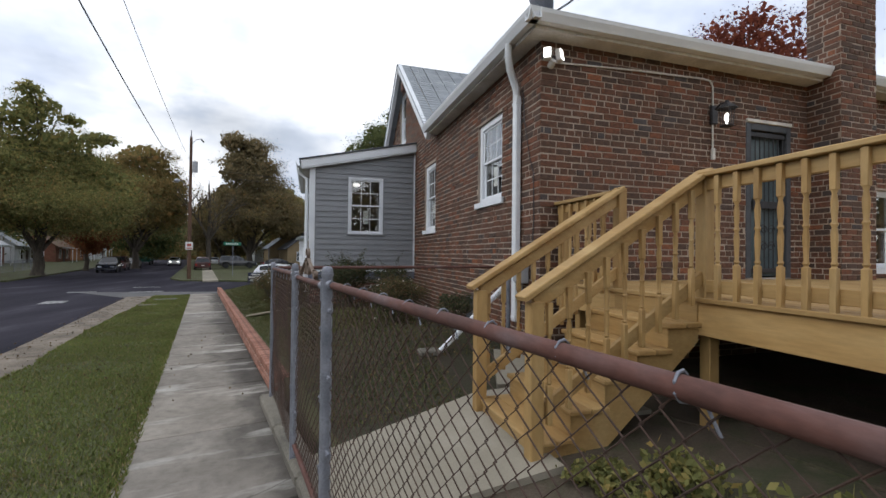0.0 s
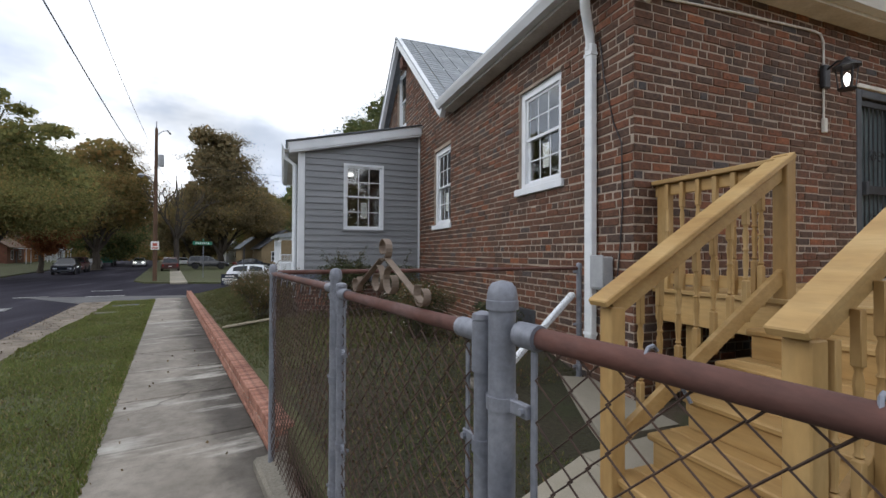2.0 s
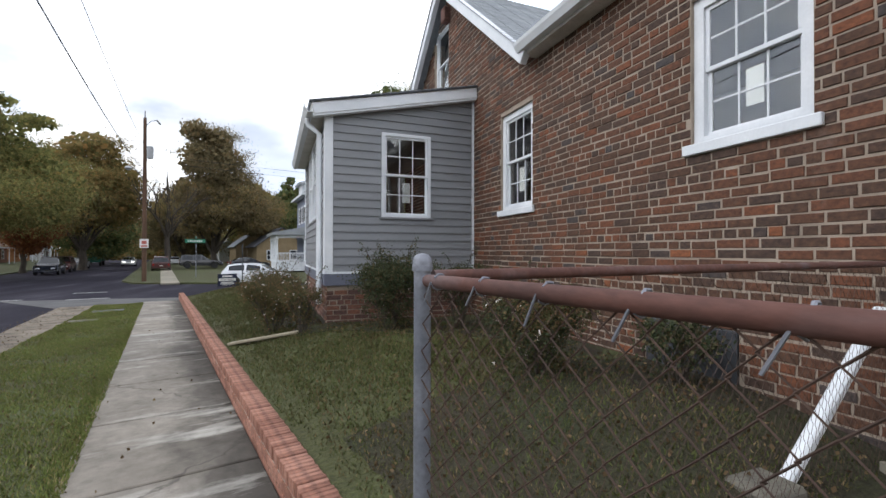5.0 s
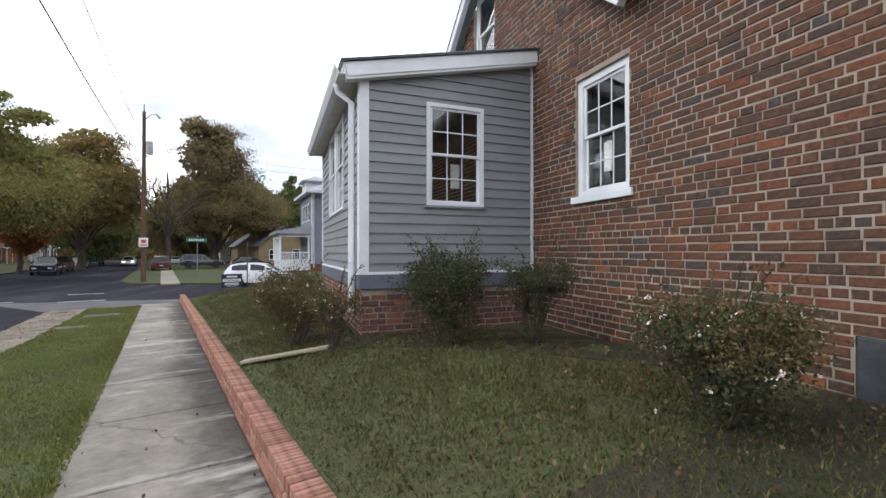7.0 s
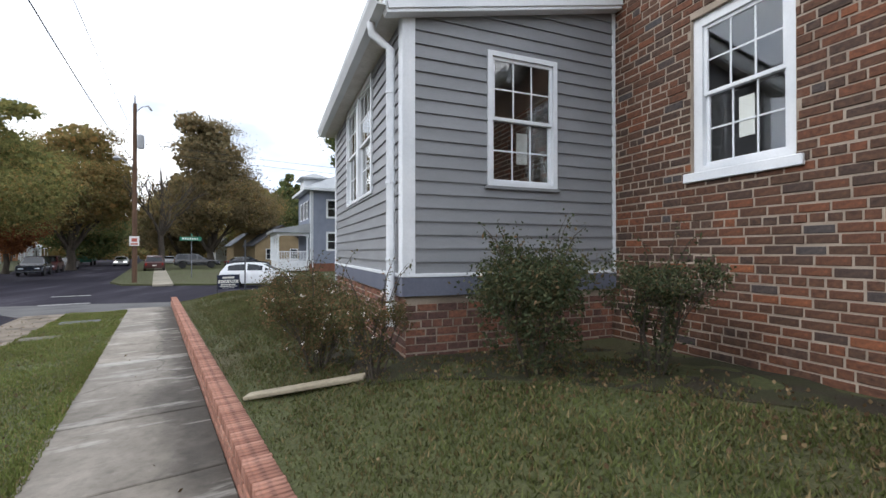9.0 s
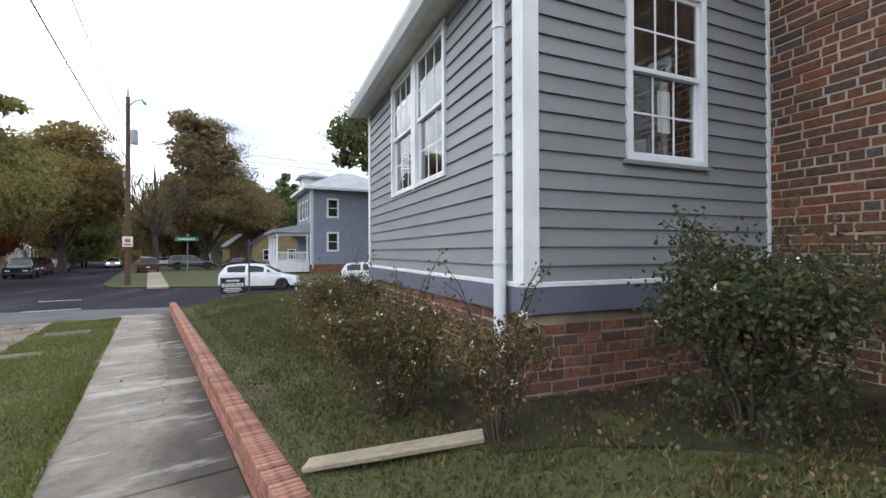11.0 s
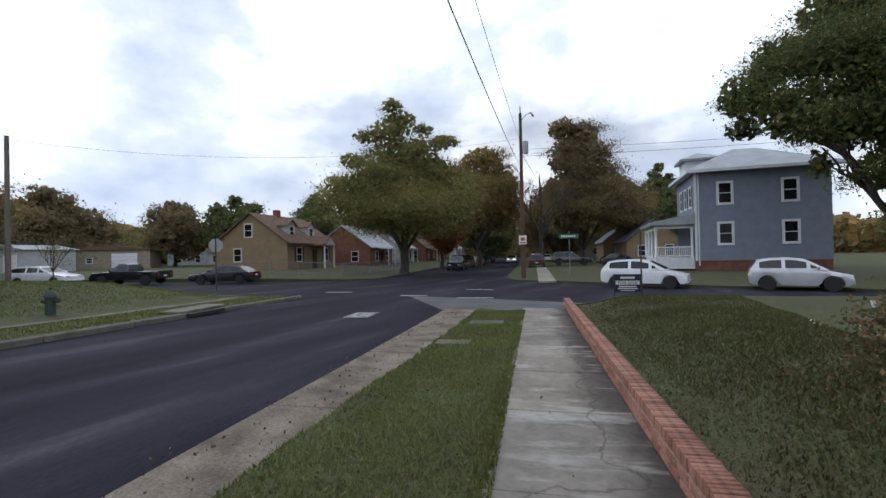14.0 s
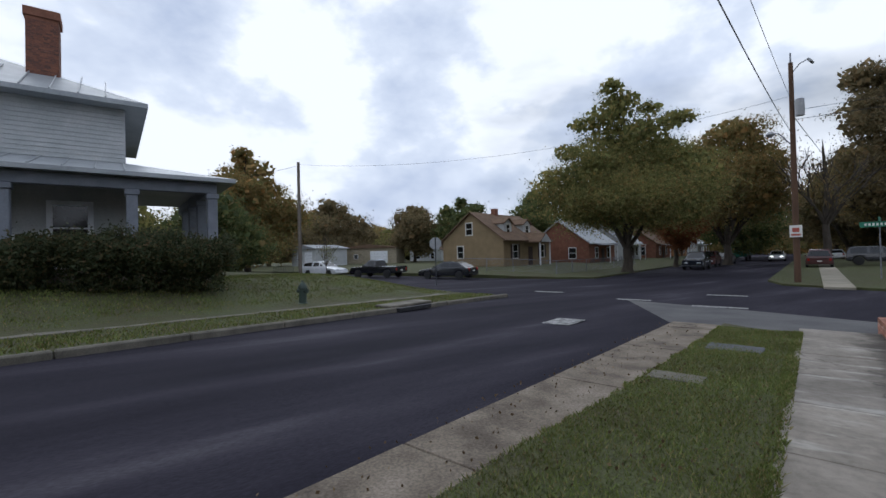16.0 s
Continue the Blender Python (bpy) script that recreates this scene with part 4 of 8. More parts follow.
part("roof_edge", Geo().beam((PX - 0.26, PY0 - 0.155, zo(PX - 0.26) + 0.108), (-0.005, PY0 - 0.155, zo(0) + 0.108), 0.03, 0.03, 0.004), M["dark_metal"], porch, "dark drip edge")
gutter_run((PX - 0.20, PY0 - 0.14, PZL - 0.10), (PX - 0.20, PY1 + 0.2, PZL - 0.10), (-1, 0, 0), porch)
part("soffit", Geo().box(PX - 0.20, PY0 - 0.12, PZL - 0.09, PX - 0.001, PY1 + 0.2, PZL - 0.06), M["dull_white"], porch)
g = Geo().tube([(PX - 0.26, PY0 + 0.22, PZL - 0.09), (PX - 0.25, PY0 + 0.21, PZL - 0.2), (PX - 0.085, PY0 + 0.17, PZL - 0.34), (PX - 0.085, PY0 + 0.17, 1.0)], 0.042, 12)
for z in (3.2, 2.35, 1.62):
    g.tube([(PX - 0.085, PY0 + 0.17, z), (PX - 0.085, PY0 + 0.17, z + 0.02)], 0.049, 12)
part("downpipe", g, M["white"], porch, "white round downpipe", smooth=True)
# brick foundation of the porch room
fnd = brick_face("foundation", Matrix.Translation((0, PY0 + 0.02, 0)), PX + 0.02, -0.02, 0.3, PZ0, [], M["found_brick"], porch, seed=31, core_u0=PX + 0.26)
fnd2 = brick_face("foundation", Matrix.Translation((PX + 0.02, 0, 0)) @ M_SIDE, -PY1, -PY0 - 0.02, 0.2, PZ0, [], M["found_brick"], porch, seed=33)


# ---- timber deck and stair ----
deck = thing("timber_deck", "new yellow pine deck with stair and turned balusters", "deck")
DX, DZ, RAIL = 0.20, 1.60, 2.50
SY0, SY1 = 1.56, 2.48        # stair from front to house side
DY0 = -2.6
n = 0
x = DX - 0.03
# boards run on to x = 6.9, an added reach that keeps light from below
while x < 6.9:
    part("deck_board", Geo().cbox(x, DY0, DZ - 0.034, x + 0.137, HY0 - 0.02, DZ, 0.005), M["lumber_x"], deck)
    x += 0.142
g = Geo().cbox(DX, DY0, DZ - 0.27, DX + 0.04, HY0 - 0.03, DZ - 0.036, 0.004)
part("rim_joist", g, M["lumber_x"], deck)
g = Geo().cbox(DX + 0.04, DY0, DZ - 0.27, 6.86, DY0 + 0.04, DZ - 0.036, 0.004).cbox(6.86, DY0, DZ - 0.27, 6.9, HY0 - 0.03, DZ - 0.036, 0.004)
part("rim_joist", g, M["lumber"], deck)
for y in (-1.0, 0.0, 1.0, 2.0, 3.0):
    part("joist", Geo().box(DX + 0.04, y, DZ - 0.24, 6.86, y + 0.04, DZ - 0.036), M["lumber"], deck)
for px_, py_ in ((DX + 0.1, 1.62), (DX + 0.1, 3.2), (DX + 0.1, -0.6), (6.7, 1.6), (6.7, -0.6)):
    part("support_post", Geo().cbox(px_, py_ - 0.05, land_xy(px_, py_) - 0.1, px_ + 0.09, py_ + 0.04, DZ - 0.27, 0.006), M["lumber"], deck)


def baluster(parent, x, y, z0, z1):
    """Square ends with a turned middle."""
    g = Geo()
    s = 0.017
    L = z1 - z0
    a, b = min(0.26, L * 0.32), min(0.20, L * 0.26)
    g.cbox(x - s, y - s, z0, x + s, y + s, z0 + a, 0.003)
    g.cbox(x - s, y - s, z1 - b, x + s, y + s, z1, 0.003)
    t0, t1 = z0 + a, z1 - b
    prof = [(0.017, 0), (0.011, 0.02), (0.018, 0.05), (0.012, 0.09), (0.016, 0.30), (0.018, 0.42), (0.012, 0.52), (0.019, 0.56), (0.012, 0.60), (0.016, 0.72), (0.018, 0.84), (0.011, 0.95), (0.017, 1.0)]
    g.lathe([(r, t0 + t * (t1 - t0)) for r, t in prof], 8, Matrix.Translation((x, y, 0)))
    return part("baluster", g, M["lumber"], parent, smooth=True)


def post(parent, x, y, z0, z1, s=0.045):
    return part("post", Geo().cbox(x - s, y - s, z0, x + s, y + s, z1, 0.006), M["lumber"], parent)


def level_rail(parent, p, q, posts=True):
    """A straight guard between two plan points: cap, top and foot rails, balusters."""
    p, q = Vector((*p, 0)), Vector((*q, 0))
    d = (q - p).normalized()
    L = (q - p).length
    up = Vector((0, 0, 1))
    part("cap_rail", Geo().beam(p + up * (RAIL - 0.018), q + up * (RAIL - 0.018), 0.135, 0.036, 0.006), M["lumber_x"], parent)
    part("top_rail", Geo().beam(p + up * (RAIL - 0.085), q + up * (RAIL - 0.085), 0.036, 0.09, 0.004), M["lumber_x"], parent)
    part("foot_rail", Geo().beam(p + up * (DZ + 0.085), q + up * (DZ + 0.085), 0.036, 0.088, 0.004), M["lumber_x"], parent)
    out = Vector((d.y, -d.x, 0)) * 0.034
    k = int(L / 0.135)
    for i in range(1, k):
        c = p + d * (L * i / k) - out
        baluster(parent, c.x, c.y, DZ - 0.02, RAIL - 0.04)


level_rail(deck, (DX + 0.03, SY1), (DX + 0.03, HY0 - 0.02))
level_rail(deck, (DX + 0.03, DY0), (DX + 0.03, SY0))
level_rail(deck, (6.84, HY0 - 0.02), (6.84, DY0))
post(deck, DX + 0.05, SY1 - 0.01, DZ - 0.25, RAIL + 0.02)
post(deck, DX + 0.05, SY0 + 0.01, DZ - 0.25, RAIL - 0.02)
post(deck, DX + 0.05, HY0 - 0.09, DZ - 0.25, RAIL - 0.03)
# stair
RISE_N = 6
GZ = 0.54
rise = (DZ - GZ) / RISE_N
run = 0.262
for i in range(1, RISE_N):
    z = DZ - i * rise
    x = DX - i * run
    part("tread", Geo().cbox(x - 0.03, SY0 - 0.01, z - 0.036, x + 0.132, SY1 + 0.01, z, 0.008).cbox(x + 0.136, SY0 - 0.01, z - 0.036, x + run + 0.01, SY1 + 0.01, z, 0.006), M["lumber_x"], deck)
    part("riser", Geo().cbox(x + run - 0.012, SY0 + 0.02, z, x + run + 0.008, SY1 - 0.02, z + rise - 0.036, 0.003), M["lumber_x"], deck)
x = DX - 5 * run
part("riser", Geo().cbox(x - 0.012, SY0 + 0.02, GZ - 0.08, x + 0.008, SY1 - 0.02, GZ + rise - 0.036, 0.003), M["lumber_x"], deck)
for y in (SY0 + 0.02, SY1 - 0.06):
    poly = [(DX - 5 * run, GZ - 0.05), (DX - 5 * run, GZ + rise - 0.04)]
    for i in range(4, 0, -1):
        poly += [(DX - i * run, DZ - (i + 1) * rise - 0.04), (DX - i * run, DZ - i * rise - 0.04)]
    poly += [(DX, DZ - rise - 0.04), (DX, DZ - 0.28 - rise * 0.2), (DX - 4.6 * run + 0.28, GZ - 0.05)]
    part("stringer", Geo().prism(poly, y, y + 0.04), M["lumber_x"], deck, recalc=True)
NX = DX - 5 * run - 0.02
for y in (SY0 + 0.01, SY1 - 0.01):
    post(deck, NX, y, land_xy(NX, y) - 0.05, 1.60, 0.046)
    part("stair_rail", Geo().beam((NX - 0.10, y, 1.62), (DX + 0.06, y, RAIL + 0.02), 0.135, 0.038, 0.006), M["lumber_x"], deck)
    part("stair_top_rail", Geo().beam((NX, y, 1.585), (DX + 0.04, y, RAIL - 0.075), 0.036, 0.09, 0.004), M["lumber_x"], deck)
    part("stair_foot_rail", Geo().beam((NX + 0.05, y, 0.90), (DX + 0.04, y, DZ + 0.16), 0.036, 0.09, 0.004), M["lumber_x"], deck)
    for i in range(9):
        t = (i + 0.6) / 9.4
        x = NX + t * (DX - NX)
        zt = 1.60 + t * (RAIL - 1.60) - 0.06
        sgn = -0.036 if y < 2 else 0.036
        baluster(deck, x, y + sgn, 0.78 + t * (DZ + 0.02 - 0.78), zt)


# ---- fixtures on the brick house ----
# security door with scrolled bars
door = part("door", Geo().cbox(3.20, HY0 + 0.09, 1.64, 3.87, HY0 + 0.13, 3.64, 0.004), surface("pale_door_panel", [(0.3, (0.060, 0.085, 0.095)), (0.7, (0.11, 0.145, 0.155))], 3, rough=0.4), house, "pale blue-grey door behind a black security grille")
g = Geo().cbox(3.11, HY0 - 0.01, 1.62, 3.20, HY0 + 0.10, 3.72, 0.006).cbox(3.87, HY0 - 0.01, 1.62, 3.95, HY0 + 0.10, 3.72, 0.006).cbox(3.20, HY0 - 0.01, 3.63, 3.87, HY0 + 0.10, 3.72, 0.006)
part("door_frame", g, M["dark_metal"], door)
g = Geo().cbox(3.11, HY0 - 0.03, 3.725, 3.95, HY0 + 0.05, 3.77, 0.005)
part("door_lintel", g, M["dull_white"], door)
for i in range(8):
    x = 3.24 + i * 0.085
    part("bar", Geo().tube([(x, HY0 + 0.03, 1.70), (x, HY0 + 0.03, 3.62)], 0.008, 6), M["iron"], door)
for zc, zd in ((2.62, 0.05), (1.72, 0.03), (3.58, 0.03)):
    part("cross_bar", Geo().cbox(3.20, HY0 + 0.015, zc - zd, 3.87, HY0 + 0.045, zc + zd, 0.004), M["iron"], door)


def scroll(c, r, turns, flip, y):
    pts = []
    for i in range(22):
        t = i / 21
        a = t * turns * 2 * math.pi
        rr = r * (1 - 0.75 * t)
        pts.append((c[0] + flip * rr * math.cos(a), y, c[1] + rr * math.sin(a)))
    return pts


for sx, sz in ((-1, 2.05), (1, 2.05), (-1, 2.28), (1, 2.28), (-1, 3.0), (1, 3.0)):
    part("scroll", Geo().tube(scroll((3.535 + sx * 0.07, sz), 0.075, 1.4, sx, HY0 + 0.02), 0.007, 6), M["iron"], door)
part("door_handle", Geo().cbox(3.24, HY0 - 0.03, 2.55, 3.29, HY0 + 0.02, 2.70, 0.006), M["dark_metal"], door)

lantern = thing("wall_lantern", "black outdoor wall lantern with a lit bulb", "lamp")
g = Geo().cbox(2.46, 3.42, 3.62, 2.56, HY0 - 0.008, 3.86, 0.01)
part("back_plate", g, M["iron"], lantern)
g = Geo().tube([(2.51, 3.44, 3.80), (2.51, 3.34, 3.86), (2.51, 3.26, 3.83)], 0.012, 8)
part("arm", g, M["iron"], lantern)
g = Geo().lathe([(0.02, 3.87), (0.035, 3.84), (0.115, 3.78), (0.12, 3.765), (0.10, 3.765)], 8, Matrix.Translation((2.51, 3.26, 0)))
part("cap", g, M["iron"], lantern)
for i in range(6):
    a = i * math.pi / 3
    part("cage_bar", Geo().tube([(2.51 + 0.085 * math.cos(a), 3.26 + 0.085 * math.sin(a), 3.765), (2.51 + 0.065 * math.cos(a), 3.26 + 0.065 * math.sin(a), 3.555)], 0.006, 5), M["iron"], lantern)
part("base_ring", Geo().lathe([(0.075, 3.54), (0.08, 3.555), (0.03, 3.56)], 8, Matrix.Translation((2.51, 3.26, 0))), M["iron"], lantern)
part("bulb", Geo().lathe([(0.010, 3.58), (0.016, 3.60), (0.028, 3.65), (0.022, 3.69), (0.006, 3.71)], 12, Matrix.Translation((2.51, 3.26, 0))), M["bulb"], lantern, "lit white bulb", smooth=True)

flood = thing("flood_light", "white twin floodlight under the roof corner", "lamp")
part("mount", Geo().lathe([(0.035, 0), (0.04, 0.05), (0.03, 0.09)], 12, Matrix.Translation((0.09, 3.44, 4.03)) @ Matrix.Rotation(radians(60), 4, "X")), M["dull_white"], flood, smooth=True)
for sx in (-1, 1):
    mm = Matrix.Translation((0.09 + sx * 0.075, 3.37, 4.14)) @ Matrix.Rotation(radians(sx * 35), 4, "Z") @ Matrix.Rotation(radians(80), 4, "X")
    part("head", Geo().cbox(-0.045, -0.07, -0.03, 0.045, 0.07, 0.03, 0.012, mm), M["dull_white"], flood)
    part("lens", Geo().cbox(-0.038, -0.06, 0.03, 0.038, 0.06, 0.036, 0.003, mm), M["bulb"], flood, "lit white lens")
conduit = tagged(part("conduit", Geo().tube([(0.15, HY0 - 0.02, 4.10), (1.2, HY0 - 0.02, 4.16), (2.35, HY0 - 0.02, 4.20), (2.46, HY0 - 0.02, 4.19), (2.51, HY0 - 0.02, 4.12), (2.51, HY0 - 0.02, 3.30)], 0.011, 8), M["dull_white"], smooth=True), "thin painted conduit running to the lantern", "conduit")
tagged(part("switch_box", Geo().cbox(2.485, HY0 - 0.045, 3.16, 2.535, HY0 - 0.008, 3.31, 0.006), M["dull_white"]), "small white weatherproof switch box", "switch box")

dp = thing("downspout", "white rectangular downspout at the house corner", "downspout")
g = Geo().tube([(-0.26, 3.78, EAVE_Z + 0.03), (-0.26, 3.80, EAVE_Z - 0.10), (-0.20, 3.86, EAVE_Z - 0.24), (-0.075, 3.95, EAVE_Z - 0.42), (-0.06, 3.96, EAVE_Z - 0.55)], 0.045, 10)
part("elbow", g, M["gutter"], dp, smooth=True)
part("pipe", Geo().cbox(-0.095, 3.91, 1.08, -0.018, 4.01, EAVE_Z - 0.50, 0.012), M["gutter"], dp)
for z in (3.75, 1.12):
    part("strap", Geo().cbox(-0.099, 3.905, z, -0.017, 4.015, z + 0.03, 0.003), M["gutter"], dp)
spout = thing("drain_extension", "white corrugated pipe laid from wall to splash block", "downspout")
part("pipe", Geo().beam((-0.13, 4.12, 1.50), (-1.04, 4.10, 0.68), 0.062, 0.056, 0.012), M["white"], spout)
sb = tagged(part("splash_block", Geo().cbox(-1.24, 4.00, land_xy(-1.2, 4.1) - 0.03, -0.98, 4.22, land_xy(-1.2, 4.1) + 0.04, 0.018), M["old_concrete"]), "broken concrete splash block on the grass", "splash block")
mb = thing("meter_box", "grey metal utility box on the brick wall", "utility box")
part("body", Geo().cbox(-0.13, 3.70, 1.56, -0.012, 3.86, 1.86, 0.012), M["grey_box"], mb)
part("cover", Geo().cbox(-0.142, 3.695, 1.58, -0.129, 3.865, 1.872, 0.005), M["grey_box"], mb)
part("nipple", Geo().tube([(-0.07, 3.78, 1.57), (-0.07, 3.78, 1.47)], 0.015, 8), M["steel"], mb)
tagged(part("wall_cable", Geo().tube([(-0.02, 3.88, 3.9), (-0.022, 3.82, 3.5), (-0.02, 3.70, 3.05), (-0.022, 3.60, 2.85), (-0.02, 3.59, 2.3), (-0.022, 3.62, 1.9), (-0.02, 3.66, 1.62)], 0.006, 6), M["iron"], smooth=True), "thin black cable hanging down the brick wall", "cable")
# dish on the rear roof corner
dish = thing("satellite_dish", "grey satellite dish seen from behind on the roof", "dish")
part("mast", Geo().tube([(-0.02, 3.55, EAVE_Z + 0.15), (-0.02, 3.55, EAVE_Z + 0.42)], 0.022, 8), M["steel"], dish)
part("reflector", Geo().lathe([(0.03, 0.0), (0.12, 0.012), (0.22, 0.04), (0.27, 0.065), (0.265, 0.075), (0.12, 0.024), (0.02, 0.012)], 24, Matrix.Translation((-0.02, 3.60, EAVE_Z + 0.52)) @ Matrix.Rotation(radians(60), 4, "Y") @ Matrix.Rotation(radians(10), 4, "X")), M["steel"], dish, smooth=True)
part("feed_arm", Geo().tube([(0.05, 3.5, EAVE_Z + 0.25), (0.30, 3.42, EAVE_Z + 0.42), (0.42, 3.38, EAVE_Z + 0.52)], 0.012, 6), M["dark_metal"], dish)
part("feed_horn", Geo().cbox(0.38, 3.34, EAVE_Z + 0.48, 0.46, 3.42, EAVE_Z + 0.58, 0.012), M["steel"], dish)
# ceiling lamp inside the porch room
lampi = thing("ceiling_lamp", "lit flush ceiling lamp inside the porch room", "lamp")
part("shade", Geo().lathe([(0.08, 0.0), (0.10, 0.02), (0.09, 0.06), (0.05, 0.09)], 16, Matrix.Translation((-1.25, 11.3, PZL - 0.20))), glow("dim_bulb", (1.0, 0.95, 0.88), 2.0), lampi, smooth=True)
part("canopy", Geo().lathe([(0.05, 0.0), (0.08, 0.02), (0.08, 0.06)], 12, Matrix.Translation((-1.25, 11.3, PZL - 0.145))), M["white"], lampi)
# mulch of fallen leaves and a plank in the bed
tagged(part("edging_plank", Geo().beam((-3.80, 9.80, land_xy(-3.8, 9.8) + 0.035), (-2.86, 9.36, land_xy(-2.86, 9.36) + 0.03), 0.13, 0.038, 0.008), M["plank"]), "pale weathered plank lying across the lawn", "plank")


# ---- chain-link fence and gate ----
def link_mesh(p, q, z0a, z1a, z0b, z1b, parent, d=0.034, r=0.0021, sag=0.0):
    """Woven zigzag wires between two plan points."""
    p, q = Vector((*p, 0)), Vector((*q, 0))
    L = (q - p).length
    e = (q - p) / L
    nrm = Vector((-e.y, e.x, 0))
    n = int(L / d)
    g = Geo()
    for i in range(n):
        s0 = i * d / L
        lo, hi = z0a + (z0b - z0a) * s0, z1a + (z1b - z1a) * s0
        steps = max(2, int((hi - lo) / d))
        pts = []
        for k in range(steps + 1):
            side = (k + i) % 2
            x = (i + side) * d + 0.004 * math.sin(i * 0.7 + k * 0.31)
            w = nrm * (0.003 * (1 if side else -1) + 0.010 * math.sin(x * 5.0) * math.sin(k * 0.25))
            pts.append(p + e * x + w + Vector((0, 0, hi - k * (hi - lo) / steps)))
        g.tube(pts, r, 4, False)
    ob = part("link_mesh", g, M["wire"], parent, "rusted woven chain-link wire")
    return tagged(ob, kind="stuff")


def dome_post(parent, x, y, z0, z1, r, name="post"):
    prof = [(r, z0), (r, z1 - r * 2.1), (r * 1.18, z1 - r * 2.1), (r * 1.18, z1 - r * 1.45), (r * 1.12, z1 - r * 1.4), (r * 1.12, z1 - r * 1.1), (r * 1.0, z1 - r * 0.55), (r * 0.72, z1 - r * 0.18), (r * 0.3, z1 - 0.002), (r * 0.01, z1)]
    return part(name, Geo().lathe(prof, 20, Matrix.Translation((x, y, 0))), M["steel"], parent, "grey galvanised post with a domed cap", smooth=True)


def band(parent, x, y, z, r, d, h=0.024):
    """A tension band round a post with its bolt ears towards d."""
    dv = Vector((*d, 0)).normalized()
    g = Geo().lathe([(r, z), (r + 0.004, z), (r + 0.004, z + h), (r, z + h)], 20, Matrix.Translation((x, y, 0)))
    c = Vector((x, y, z + h / 2))
    g.beam(c + dv * r, c + dv * (r + 0.045), 0.012, h, 0.002)
    g.tube([c + dv * (r + 0.035) + Vector((-dv.y, dv.x, 0)) * 0.014, c + dv * (r + 0.035) - Vector((-dv.y, dv.x, 0)) * 0.014], 0.006, 6)
    return part("band", g, M["steel"], parent)


def ties(parent, p, q, n, r, seed):
    rnd = random.Random(seed)
    p, q = Vector(p), Vector(q)
    e = (q - p).normalized()
    for i in range(n):
        c = p.lerp(q, (i + 0.5) / n)
        pts = []
        for k in range(9):
            a = k / 8 * 2 * math.pi * 0.9 + 0.6
            pts.append(c + e * (0.012 * k / 8) + Vector((-e.y, e.x, 0)) * (r + 0.003) * math.cos(a) + Vector((0, 0, (r + 0.003) * math.sin(a))))
        pts.append(pts[-1] + e * 0.03 + Vector((0, 0, -0.04 - rnd.uniform(0, 0.02))))
        part("tie_wire", Geo().tube(pts, 0.0026, 5), M["steel"], parent)


P1, P2, P3 = (-2.405, 1.325), (-2.583, 2.342), (-2.835, 3.86)
P0 = (-1.825, -1.35)
PH = (-0.10, 4.07)
TOPZ = 1.745


def fence_base(x, y):
    return land_xy(x, y)


fence = thing("chain_link_fence", "rusted chain-link fence beside the pavement", "fence", group="fence runs")
dome_post(fence, *P1, 0.30, 1.83, 0.0250)
part("top_rail", Geo().tube([(P1[0] + 0.02, P1[1] - 0.07, TOPZ - 0.006), (P0[0], P0[1], TOPZ - 0.035)], 0.0175, 14), M["rust"], fence, "rusted steel top rail", smooth=True)
part("rail_cup", Geo().tube([(P1[0] + 0.010, P1[1] - 0.045, TOPZ - 0.005), (P1[0] + 0.02, P1[1] - 0.09, TOPZ - 0.006)], 0.022, 14), M["steel"], fence, smooth=True)
part("tension_bar", Geo().beam((P1[0] + 0.02, P1[1] - 0.075, 0.52), (P1[0] + 0.02, P1[1] - 0.075, TOPZ - 0.03), 0.016, 0.005, 0.001, up=(1, 0, 0)), M["steel"], fence)
for z in (1.60, 1.28, 0.92, 0.6):
    band(fence, *P1, z, 0.0250, (P0[0] - P1[0], P0[1] - P1[1]))
link_mesh((P1[0] + 0.02, P1[1] - 0.08), P0, 0.50, TOPZ - 0.006, 0.50, TOPZ - 0.035, fence)
ties(fence, (P1[0] + 0.05, P1[1] - 0.16, TOPZ - 0.004), (P0[0], P0[1], TOPZ - 0.035), 12, 0.0175, 3)
dome_post(fence, *P0, 0.30, 1.80, 0.030)

fence2 = thing("chain_link_fence", "rusted chain-link fence ending at the brick kerb", "fence", group="fence runs")
dome_post(fence2, *P2, 0.30, 1.82, 0.0210)
dome_post(fence2, *P3, 0.30, 1.80, 0.022)
part("top_rail", Geo().tube([(P2[0] - 0.01, P2[1] + 0.06, TOPZ - 0.005), (P3[0] + 0.005, P3[1] - 0.03, TOPZ - 0.015)], 0.0165, 14), M["rust"], fence2, "rusted steel top rail", smooth=True)
part("rail_cup", Geo().tube([(P2[0] - 0.005, P2[1] + 0.03, TOPZ - 0.004), (P2[0] - 0.018, P2[1] + 0.10, TOPZ - 0.006)], 0.0182, 14), M["steel"], fence2, smooth=True)
part("tension_bar", Geo().beam((P2[0] - 0.012, P2[1] + 0.065, 0.50), (P2[0] - 0.012, P2[1] + 0.065, TOPZ), 0.016, 0.005, 0.001, up=(1, 0, 0)), M["steel"], fence2)
for z in (1.70, 1.38, 0.95):
    band(fence2, *P2, z, 0.0210, (P3[0] - P2[0], P3[1] - P2[1]))
link_mesh((P2[0] - 0.01, P2[1] + 0.06), P3, 0.50, TOPZ - 0.01, 0.48, TOPZ - 0.02, fence2)
ties(fence2, (P2[0], P2[1] + 0.1, TOPZ - 0.006), (P3[0], P3[1], TOPZ - 0.015), 8, 0.0165, 5)

